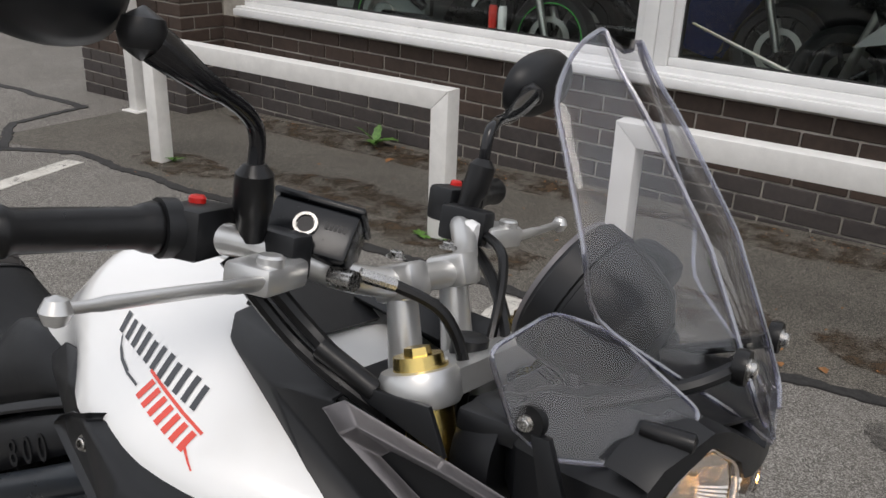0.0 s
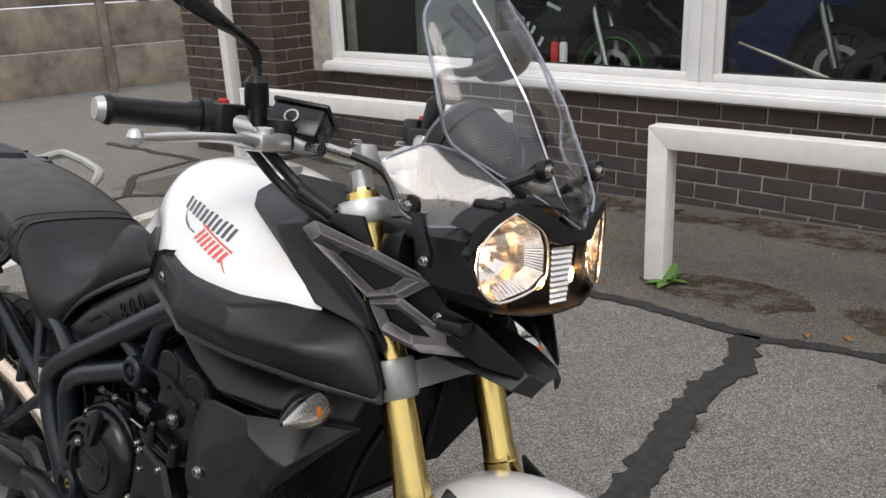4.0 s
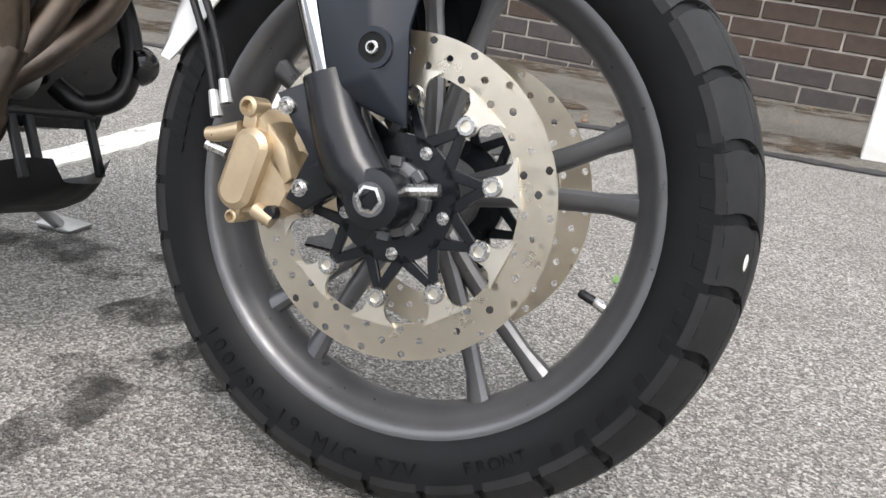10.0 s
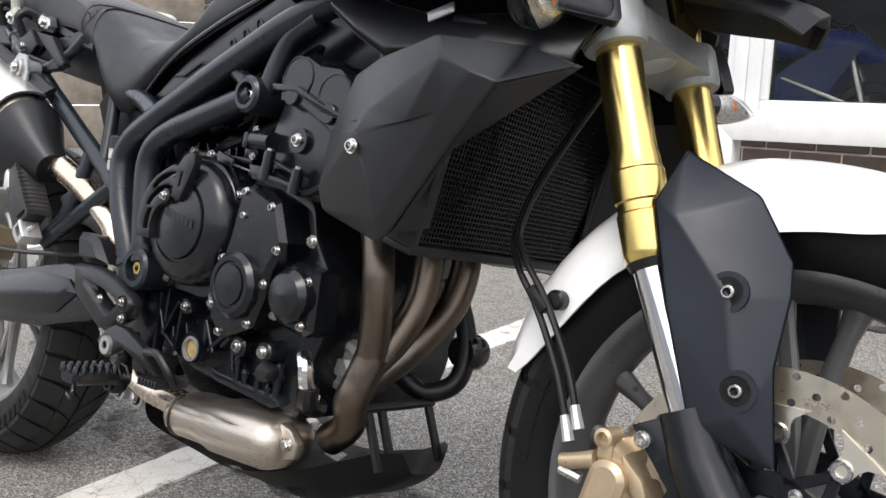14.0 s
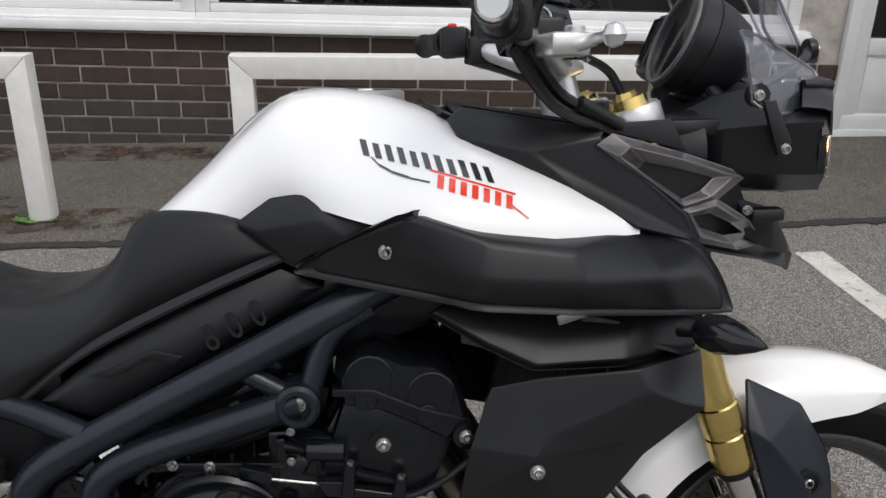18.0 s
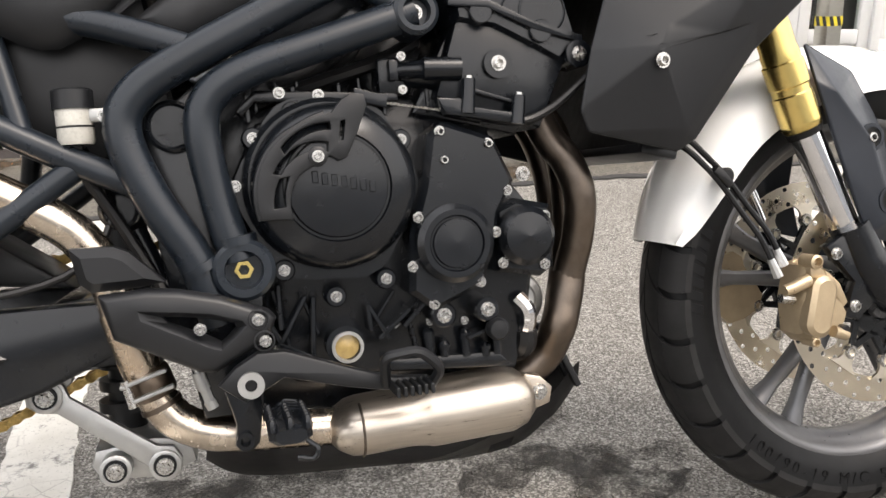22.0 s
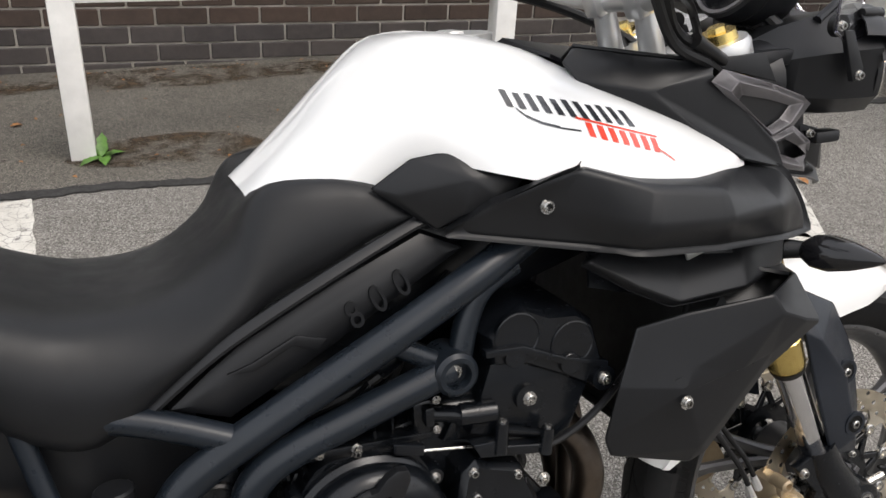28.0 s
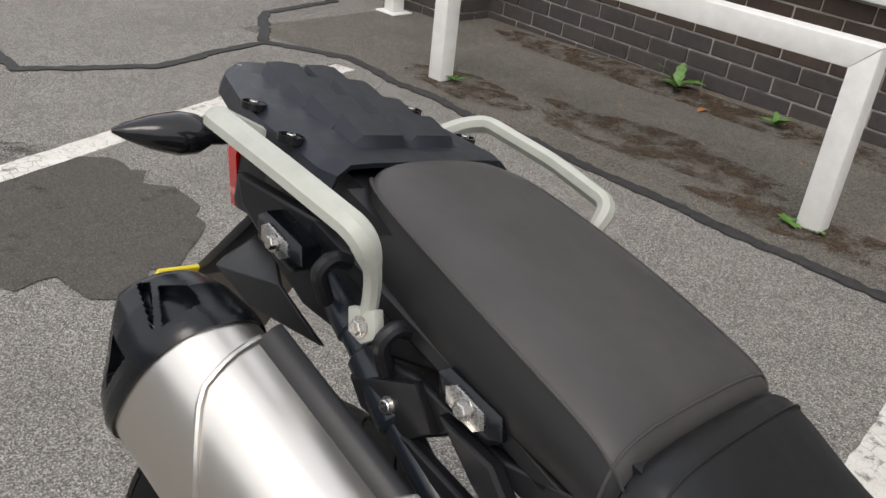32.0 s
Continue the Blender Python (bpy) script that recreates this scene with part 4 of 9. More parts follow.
def text_mesh(name, s, size, depth, material):
    cu = bpy.data.curves.new(name, "FONT")
    cu.body, cu.size, cu.extrude, cu.align_x, cu.align_y = s, size, depth, "CENTER", "CENTER"
    ob = bpy.data.objects.new(name, cu)
    me = bpy.data.meshes.new_from_object(ob)
    bpy.data.objects.remove(ob)
    me.materials.clear()
    me.materials.append(material)
    return me


def side_writing(tyre, s, mid_deg, rad, size, step, mat_, bars=False):
    """Raised characters round the sidewall; bars stand for a maker's name."""
    for i, ch in enumerate(s):
        if ch == " ":
            continue
        a = radians(mid_deg + (i - (len(s) - 1) / 2) * step)
        pos = (rad * math.cos(a), -tyre["wall"], rad * math.sin(a))
        m = pose(*pos, 90, 0, 0) @ pose(0, 0, 0, 0, 0, math.degrees(a) + 90)
        if bars:
            shared("raised_mark", bar_mesh, tyre, m)
        else:
            me = letter_cache.setdefault((ch, size), text_mesh("letter", ch, size, 0.0006, mat_))
            shared("raised_letter", me, tyre, m)


letter_cache = {}
bar_mesh = mesh_of("raised_mark", moved(box(-0.0062, 0.0062, -0.0115, 0.0115, -0.0006, 0.0006, 0.0004, 1), Matrix(((1, 0.3, 0, 0), (0, 1, 0, 0), (0, 0, 1, 0), (0, 0, 0, 1)))), M["rubber"])


def rim_part(wheel, rim_r, w, mat_):
    p = [(rim_r + 0.004, -w * 0.78), (rim_r - 0.004, -w * 0.8), (rim_r - 0.01, -w * 0.74), (rim_r - 0.014, -w * 0.6), (rim_r - 0.02, -w * 0.46), (rim_r - 0.028, -w * 0.3), (rim_r - 0.032, 0)]
    p += [(a, -b) for a, b in p[-2::-1]]
    q = [(rim_r + 0.004, w * 0.7), (rim_r - 0.004, w * 0.5), (rim_r - 0.008, 0), (rim_r - 0.004, -w * 0.5), (rim_r + 0.004, -w * 0.78)]
    return part("rim", lathe(p + q, 72, "y", caps=False), mat_, wheel, "grey painted cast rim")


def disc_part(parent, ri, ro, y, holes=True, sectors=36, arms=10, phase=0.0):
    """A drilled brake disc ring."""
    bm = bmesh.new()
    rows = 3

    def pt(i, j):
        a, rr = 2 * math.pi * i / sectors, ri + (ro - ri) * j / rows
        return Vector((rr * math.cos(a), y, rr * math.sin(a)))

    cache = {}

    def vert(p):
        k = (round(p.x, 6), round(p.z, 6))
        if k not in cache:
            cache[k] = bm.verts.new(p)
        return cache[k]

    for i in range(sectors):
        for j in range(rows):
            loop = [pt(i, j), pt(i + 0.5, j), pt(i + 1, j), pt(i + 1, j + 0.5), pt(i + 1, j + 1), pt(i + 0.5, j + 1), pt(i, j + 1), pt(i, j + 0.5)]
            outer = [vert(p) for p in loop]
            if holes and (i + j) % 2 == 0:
                c = pt(i + 0.5, j + 0.5)
                inner = []
                for p in loop:
                    inner.append(bm.verts.new(c + (p - c).normalized() * 0.0038))
                for k in range(8):
                    bm.faces.new((outer[k], outer[(k + 1) % 8], inner[(k + 1) % 8], inner[k]))
            else:
                bm.faces.new(outer)
    bmesh.ops.solidify(bm, geom=bm.faces[:], thickness=0.0045)
    return part("brake_disc", bm, M["disc"], parent, "drilled steel brake disc", smooth=25)


def spoke(ang, r0, r1, y0, bow, size, lead):
    """One tapered cast spoke from hub to rim."""
    a0 = ang + lead
    pts = []
    for k in range(7):
        t = k / 6
        a, rr = a0 + (ang - a0) * t, r0 + (r1 - r0) * t
        pts.append((rr * math.cos(a), y0 * (1 - t) + bow * math.sin(math.pi * t), rr * math.sin(a)))
    return tube(pts, [size * (1.15 - 0.3 * k / 6 + (0.45 if k == 6 else 0)) for k in range(7)], 10, flat=1.35)


def front_wheel():
    w = part("front_wheel", lathe([(0.034, -0.06), (0.042, -0.05), (0.042, 0.05), (0.034, 0.06)], 28, "y"), M["rim"], bike, "grey cast front wheel with paired spokes")
    w.matrix_local = pose(1.53, 0, 0.3235)
    t = tyre_parts(w, 0.3225, 0.241, 0.053, 30)
    t["wall"] = 0.0522
    rim_part(w, 0.243, 0.05, M["rim"])
    for k in range(5):
        for s in (-1, 1):
            part("spoke", spoke(radians(17.5 + 72 * k + s * 9.5), 0.03, 0.216, 0, 0, 0.0098, radians(-s * 5)), M["rim"], w)
    for y in (-0.08, 0.0755):
        d = disc_part(w, 0.1185, 0.154, y + 0.002, True, 44)
        sgn = -1 if y < 0 else 1
        for k in range(10):
            a = radians(17 + 36 * k)
            u, v = Vector((math.cos(a), 0, math.sin(a))), Vector((-math.sin(a), 0, math.cos(a)))
            tab = [(0.088, -0.008), (0.096, -0.0095), (0.105, -0.0095), (0.112, -0.0125), (0.1205, -0.024), (0.1205, 0.024), (0.112, 0.0125), (0.105, 0.0095), (0.096, 0.0095), (0.088, 0.008)]
            bm = plate([((u * q + v * s).x, (u * q + v * s).z) for q, s in tab], y - 0.002, y + 0.002)
            part("disc_tab", bm, M["disc"], d)
            part("rotor_button", lathe([(0.0098, 0.004), (0.0098, -0.0035), (0.0085, -0.0055), (0.0052, -0.0055), (0.0046, 0.002), (0.001, 0.002)], 18, "y", (u * 0.096) + Vector((0, y, 0))), M["bolt"], d)
        part("disc_carrier", lathe([(0.034, y - 0.002), (0.061, y - 0.002), (0.061, y + 0.009), (0.034, y + 0.009)], 40, "y", caps=False), M["engine"], d, "black spidered disc carrier")
        for k in range(10):
            a = radians(17 + 36 * k)
            for off in (-18, 18):
                b_ = a + radians(off)
                p0, p1 = Vector((0.056 * math.cos(b_), 0.056 * math.sin(b_))), Vector((0.09 * math.cos(a), 0.09 * math.sin(a)))
                nn = Vector((-(p1 - p0).y, (p1 - p0).x)).normalized()
                part("carrier_arm", plate([tuple(p0 + nn * 0.0058), tuple(p1 + nn * 0.0042), tuple(p1 - nn * 0.0042), tuple(p0 - nn * 0.0058)], y - 0.002, y + 0.004, 0.001, 1), M["engine"], d)
        for k in range(5):
            a = radians(-10 + 72 * k)
            shared("bolt", bolt_mesh["m"], d, pose(0.052 * math.cos(a), y - 0.003 if sgn < 0 else y + 0.01, 0.052 * math.sin(a)))
    part("bearing_collar", join(lathe([(0.036, -0.055), (0.036, -0.09), (0.03, -0.092), (0.018, -0.092), (0.018, -0.12)], 24, "y", caps=False)), M["rim"], w)
    for k in range(8):
        a = radians(45 * k)
        part("collar_tooth", moved(box(0.03, 0.039, -0.096, -0.085, -0.006, 0.006, 0.001, 1), pose(0, 0, 0, 0, math.degrees(a), 0)), M["rim"], w)
    va = radians(-18.5)
    m = Matrix.Translation((0.212 * math.cos(va), -0.012, 0.212 * math.sin(va))) @ pose(0, 0, 0, 0, 18.5 + 180, 0)
    val = part("valve", moved(join(lathe([(0.006, 0), (0.005, 0.012), (0.0035, 0.014)], 10, "x")), m), M["bolt"], w)
    part("valve_cap", moved(lathe([(0.0045, 0.012), (0.0048, 0.026), (0.003, 0.029)], 10, "x"), m), M["hose"], val)
    side_writing(t, "100/90-19 M/C 57V", -108, 0.272, 0.024, 3.6, M["rubber"])
    side_writing(t, "xxxxxxxx", 2, 0.282, 0.02, 5.4, M["rubber"], True)
    side_writing(t, "xxxxx", -36, 0.282, 0.02, 5.4, M["rubber"], True)
    side_writing(t, "xxxxxxx", 168, 0.276, 0.02, 3.6, M["rubber"], True)
    side_writing(t, "FRONT", -60, 0.268, 0.017, 3.0, M["rubber"])
    ch = lathe([(0.009, -0.0008), (0.006, -0.0016), (0.0, -0.0018)], 9, "y", caps=False)
    part("white_scuff", moved(ch, Matrix.Translation((0.3125 * math.cos(radians(1)), -0.0445, 0.3125 * math.sin(radians(1)))) @ pose(0, 0, 0, 0, 0, 60) @ Matrix.Diagonal((0.36, 1, 0.85, 1))), M["line"], t)
    return w


def rear_wheel():
    w = part("rear_wheel", lathe([(0.03, -0.09), (0.055, -0.07), (0.055, 0.08), (0.03, 0.09)], 28, "y"), M["rim"], bike, "grey cast rear wheel with thin spokes")
    w.matrix_local = pose(-0.02, 0, 0.321)
    t = tyre_parts(w, 0.321, 0.216, 0.078, 36)
    t["wall"] = 0.0785
    rim_part(w, 0.218, 0.076, M["cast"])
    for k in range(5):
        for s in (-1, 1):
            part("spoke", spoke(radians(40 + 72 * k + s * 9.5), 0.045, 0.192, 0, 0, 0.0095, radians(-s * 6)), M["cast"], w)
    disc_part(w, 0.085, 0.128, -0.1, True, 30)
    part("disc_carrier", lathe([(0.05, -0.104), (0.088, -0.104), (0.088, -0.098), (0.05, -0.098)], 30, "y", caps=False), M["engine"], w)
    bm = bmesh.new()
    n = 47
    ring = []
    for k in range(n * 4):
        a = 2 * math.pi * k / (n * 4)
        ring.append((0.118 + (0.004 if k % 4 in (1, 2) else -0.002)) * Vector((math.cos(a), 0, math.sin(a))))
    part("sprocket", plate([(v.x, v.z) for v in ring], 0.072, 0.078), M["alloy"], w)
    side_writing(t, "xxxxxxxxxxxxx", -65, 0.27, 0.02, 4.6, M["rubber"], True)
    return w


front_wheel()
rear_wheel()

# ---- front fork ----


def fk(z, dx=0.0):
    """A point on the fork's axis line at height z."""
    return Vector((1.397 + dx - (z - 0.56) * (0.32 if z > 0.56 else 0.44), 0, z))


def fork_leg():
    y = -0.096
    bot, top = fk(0.555), fk(1.008)
    o = Vector((0, y, 0))
    gold = part("outer_tube", tube([bot + o, fk(0.562) + o, fk(0.565) + o, fk(0.6) + o, fk(0.602) + o, fk(0.61) + o, fk(0.612) + o, fk(0.64) + o, fk(0.642) + o, fk(0.652) + o, fk(0.66) + o, top + o],
                                   [0.0235, 0.0265, 0.0265, 0.0265, 0.0248, 0.0248, 0.0265, 0.0265, 0.0245, 0.0245, 0.0232, 0.0232], 28), M["gold"], leg_root, "gold anodised upper fork tube")
    part("dust_seal", tube([fk(0.548) + o, fk(0.556) + o], [0.0225, 0.025], 24), M["hose"], gold)
    part("stanchion", tube([fk(0.41) + o, fk(0.555) + o], 0.0205, 24), M["chrome"], leg_root, "polished steel fork stanchion")
    return gold


leg_root = part("front_fork", tube([fk(0.77), fk(1.0)], 0.022, 16), M["alloy"], bike, "upside-down front fork with gold tubes")
fork_leg()
for g in [c for c in leg_root.children]:
    if g.name.split(".")[0] in ("outer_tube", "stanchion"):
        b = g.data.copy()
        fb = bmesh.new()
        fb.from_mesh(b)
        bpy.data.meshes.remove(b)
        part(g.name.split(".")[0], flip(fb), g.data.materials[0], leg_root)


def clamp(z0, z1, lab):
    c0 = fk((z0 + z1) / 2)
    tilt = Matrix.Translation(c0) @ pose(0, 0, 0, 0, -17.7, 0)
    h = (z1 - z0) / 2
    bm = join(moved(lathe([(0.031, -h), (0.034, -h * 0.7), (0.034, h * 0.7), (0.031, h)], 28, "z", (0, 0, 0)), Matrix.Translation((0, -0.1, 0))), moved(lathe([(0.031, -h), (0.034, -h * 0.7), (0.034, h * 0.7), (0.031, h)], 28, "z"), Matrix.Translation((0, 0.1, 0))),
              moved(plate([(-0.035, -h * 0.7), (0.03, -h * 0.7), (0.03, h * 0.7), (-0.035, h * 0.7)], -0.1, 0.1, 0.006), Matrix.Identity(4)))
    return part("fork_yoke", moved(bm, tilt), M["alloy"] if z0 > 0.9 else M["yoke"], leg_root, lab)


ly = clamp(0.762, 0.812, "cast alloy lower fork yoke")
bolts(ly, "m", -0.075, [(1.335, 0.775), (1.33, 0.795)])
ty = clamp(0.976, 1.006, "cast alloy top fork yoke")
for s in (-1, 1):
    part("pinch_lug", moved(box(-0.012, 0.012, -0.008, 0.008, -0.021, 0.021, 0.005), pose(1.263, s * 0.078, 0.992, 0, -17, -s * 38)), M["alloy"], ty)
for z in (0.983, 1.001):
    shared("bolt", bolt_mesh["l"], ty, pose(1.268 - (z - 0.983) * 0.3, -0.085, z, 0, 0, 38))
for s in (-1, 1):
    part("fork_cap", join(tube([fk(1.004) + Vector((0, s * 0.098, 0)), fk(1.016) + Vector((0, s * 0.098, 0))], [0.0225, 0.021], 28), tube([fk(1.016) + Vector((0, s * 0.098, 0)), fk(1.022) + Vector((0, s * 0.098, 0))], [0.012, 0.011], 6)), M["gold"], ty)


def fork_foot():
    o = Vector((0, -0.105, 0))
    return join(tube([fk(0.425) + o, fk(0.38) + o, Vector((1.5, -0.11, 0.345)), Vector((1.525, -0.112, 0.3235))], [0.026, 0.0285, 0.03, 0.026], 18),
                lathe([(0.02, -0.136), (0.027, -0.134), (0.029, -0.12), (0.029, -0.096), (0.022, -0.094)], 20, "y", (1.53, 0, 0.3235)),
                plate([(1.41, 0.40), (1.44, 0.415), (1.50, 0.39), (1.5, 0.33), (1.455, 0.298), (1.435, 0.305), (1.452, 0.35)], -0.118, -0.1, 0.004))


both("fork_foot", fork_foot, M["engine"], leg_root, "black cast fork foot")
part("wheel_axle", join(lathe([(0.0155, -0.1), (0.0155, -0.138), (0.0095, -0.138)], 24, "y", (1.53, 0, 0.3235), caps=False), lathe([(0.013, 0.1), (0.013, -0.13)], 12, "y", (1.53, 0, 0.3235))), M["rim"], leg_root, "hexagon-socket wheel axle")
# near-black socket: the hole's shade is put into its colour
part("axle_socket", lathe([(0.0092, -0.1372), (0.0092, -0.128), (0.001, -0.128)], 6, "y", (1.53, 0, 0.3235), caps=False), M["mesh_black"], leg_root)
part("axle_lip", lathe([(0.0135, -0.1385), (0.0105, -0.1392), (0.0094, -0.1375)], 6, "y", (1.53, 0, 0.3235), caps=False), M["bolt"], leg_root)
part("pinch_bolt", tube([(1.555, -0.115, 0.336), (1.585, -0.115, 0.342)], 0.006, 10), M["bolt"], leg_root)


def caliper():
    prof = [(1.378, 0.378), (1.398, 0.383), (1.412, 0.374), (1.415, 0.36), (1.432, 0.335), (1.445, 0.312), (1.438, 0.292), (1.412, 0.279), (1.386, 0.274), (1.37, 0.288), (1.368, 0.335)]
    return cover(prof, -0.07, -0.105, -0.118, 0.008, 0.003)


cal = part("brake_caliper", caliper(), M["cal_gold"], leg_root, "gold four-piston front brake caliper")
def two_piston(x0, z0, x1, z1, r):
    """Outline of a two-piston housing: round ends joined by a slight waist."""
    a = math.atan2(z0 - z1, x0 - x1)
    out = [(x0 + r * math.cos(a + radians(q)), z0 + r * math.sin(a + radians(q))) for q in range(-75, 76, 15)]
    return out + [(x1 + r * math.cos(a + radians(q)), z1 + r * math.sin(a + radians(q))) for q in range(105, 256, 15)]


part("caliper_face", cover(two_piston(1.397, 0.345, 1.387, 0.305, 0.0195), -0.112, -0.127, -0.132, 0.006, 0.002), M["cal_gold"], cal)
part("pad_bridge", plate([(1.405, 0.372), (1.428, 0.352), (1.44, 0.325), (1.433, 0.318), (1.414, 0.335), (1.408, 0.355)], -0.118, -0.112, 0.002), M["cal_gold"], cal)
part("mount_ear", join(lathe([(0.0095, -0.1), (0.0095, -0.126), (0.006, -0.128), (0.0045, -0.12)], 20, "y", (1.388, 0, 0.383)), box(1.381, 1.397, -0.122, -0.1, 0.362, 0.38, 0.003)), M["cal_gold"], cal)
part("mount_ear", join(lathe([(0.0065, -0.1), (0.0065, -0.124), (0.0045, -0.125), (0.0035, -0.118)], 18, "y", (1.384, 0, 0.278)), box(1.379, 1.392, -0.122, -0.1, 0.278, 0.292, 0.003)), M["cal_gold"], cal)
part("pad_pin", tube([(1.41, -0.124, 0.29), (1.43, -0.124, 0.282)], [0.008, 0.007], 12), M["cal_gold"], cal)
part("dust_plug", lathe([(0.007, -0.118), (0.007, -0.127), (0.0055, -0.129)], 14, "y", (1.427, 0, 0.29)), M["hose"], cal)
part("hose_union", tube([(1.38, -0.118, 0.36), (1.355, -0.118, 0.352), (1.343, -0.118, 0.35)], [0.009, 0.008, 0.007], 14), M["cal_gold"], cal)
bolts(leg_root, "l", -0.118, [(1.424, 0.39), (1.45, 0.318)])
part("bleed_nipple", tube([(1.362, -0.11, 0.335), (1.34, -0.113, 0.34)], 0.006, 8), M["bolt"], cal)
part("brake_caliper", flip(caliper()), M["cal_gold"], leg_root)
hoses = (
    [(1.352, -0.108, 0.381), (1.334, -0.103, 0.425), (1.312, -0.095, 0.46), (1.281, -0.09, 0.505), (1.25, -0.085, 0.54), (1.228, -0.07, 0.575), (1.24, -0.05, 0.64), (1.29, -0.04, 0.73)],
    [(1.343, -0.108, 0.367), (1.324, -0.104, 0.415), (1.302, -0.097, 0.452), (1.272, -0.092, 0.497), (1.242, -0.086, 0.532), (1.216, -0.06, 0.57), (1.226, -0.035, 0.64), (1.28, -0.03, 0.73)],
)
for h in hoses:
    hb = part("brake_hose", tube(spline(h), 0.004, 8), M["hose"], leg_root, "black rubber brake hose")
    part("hose_ferrule", tube([h[0], (Vector(h[0]) + Vector(h[1])) / 2], [0.0065, 0.005], 8), M["alloy"], hb)
part("hose_clip", moved(box(-0.016, 0.016, -0.008, 0.008, -0.006, 0.006, 0.003), pose(1.277, -0.091, 0.501, 0, 48, 0)), M["hose"], leg_root)

# fork guards: faceted slate panels on the legs


def fork_guard():
    o = [(1.415, -0.085, 0.667), (1.404, -0.118, 0.613), (1.43, -0.124, 0.517), (1.468, -0.124, 0.41), (1.54, -0.102, 0.388), (1.529, -0.106, 0.475), (1.531, -0.09, 0.54), (1.526, -0.08, 0.57), (1.49, -0.082, 0.628)]
    mid = [(1.428, -0.127, 0.598), (1.485, -0.122, 0.53), (1.508, -0.127, 0.43)]
    bm = bmesh.new()
    v = [bm.verts.new(p) for p in o + mid]
    for f in ((0, 1, 9), (1, 2, 10, 9), (2, 3, 11, 10), (3, 4, 11), (4, 5, 11), (5, 10, 11), (5, 6, 10), (6, 7, 10), (7, 8, 9, 10), (8, 0, 9)):
        bm.faces.new([v[i] for i in f])
    bmesh.ops.recalc_face_normals(bm, faces=bm.faces)
    bmesh.ops.solidify(bm, geom=bm.faces[:], thickness=0.004)
    bmesh.ops.bevel(bm, geom=[e for e in bm.edges if e.calc_face_angle(0) > 0.15], offset=0.0035, segments=3, profile=0.5, affect="EDGES")
    return bm


fg = both("fork_guard", fork_guard, M["guard"], leg_root, "slate satin plastic fork guard", 20)
bolts(fg[0], "l", -0.118, [(1.485, 0.537)])
bolts(fg[0], "l", -0.124, [(1.505, 0.453)])
for x, z, y in ((1.485, 0.537, -0.119), (1.505, 0.453, -0.125)):
    part("bolt_recess", lathe([(0.0185, y + 0.003), (0.0185, y - 0.002), (0.0135, y - 0.002), (0.0125, y + 0.004)], 20, "y", (x, 0, z), caps=False), M["guard"], fg[0])
    # near-black disc paints the recess's shade behind the bolt
    part("recess_floor", lathe([(0.0135, y - 0.0012), (0.001, y - 0.0012)], 20, "y", (x, 0, z)), M["mesh_black"], fg[0])


# ---- front mudguard ----
def mudguard():
    """Rows from tail to nose: angle, crest radius, half width, radius of the lower edge."""
    stations = [(163, 0.336, 0.056, 0.306), (157, 0.339, 0.063, 0.29), (145, 0.345, 0.07, 0.279), (130, 0.350, 0.074, 0.279), (115, 0.353, 0.077, 0.277), (102, 0.351, 0.077, 0.274), (95, 0.347, 0.075, 0.274), (88, 0.343, 0.072, 0.277), (81, 0.340, 0.067, 0.282), (75, 0.337, 0.058, 0.293), (69, 0.334, 0.045, 0.308), (65, 0.332, 0.031, 0.318), (62, 0.331, 0.014, 0.326)]
    cols = [spline([(q[0], q[k], 0) for q in stations], 3) for k in (1, 2, 3)]
    rows = []
    for (deg, rr, _), (_, hw, _), (_, low, _) in zip(*cols):
        a = radians(deg)
        k = hw / 0.075
        half = [(0.0, rr + 0.002), (0.3, rr + 0.002), (0.42, rr - 0.002 * k), (0.62, rr - 0.007 * k), (0.8, rr - 0.015 * k), (0.93, rr - 0.026 * k), (1.0, rr * 0.5 + low * 0.5 - 0.004 * k), (1.0, low)]
        full = [(-u, r2) for u, r2 in half[::-1]] + half[1:]
        full += [(u * 0.955, r2 - 0.0028 * (abs(u) < 0.99)) for u, r2 in full[::-1]]
        rows.append([(1.53 + r2 * math.cos(a), u * hw, 0.3235 + r2 * math.sin(a)) for u, r2 in full])
    return loft(rows)


fm = part("front_mudguard", mudguard(), M["white"], bike, "glossy white front mudguard", 40)
part("hose_plug", lathe([(0.011, -0.07), (0.011, -0.083), (0.008, -0.086), (0.001, -0.086)], 18, "y", (1.291, 0, 0.502)), M["hose"], fm)


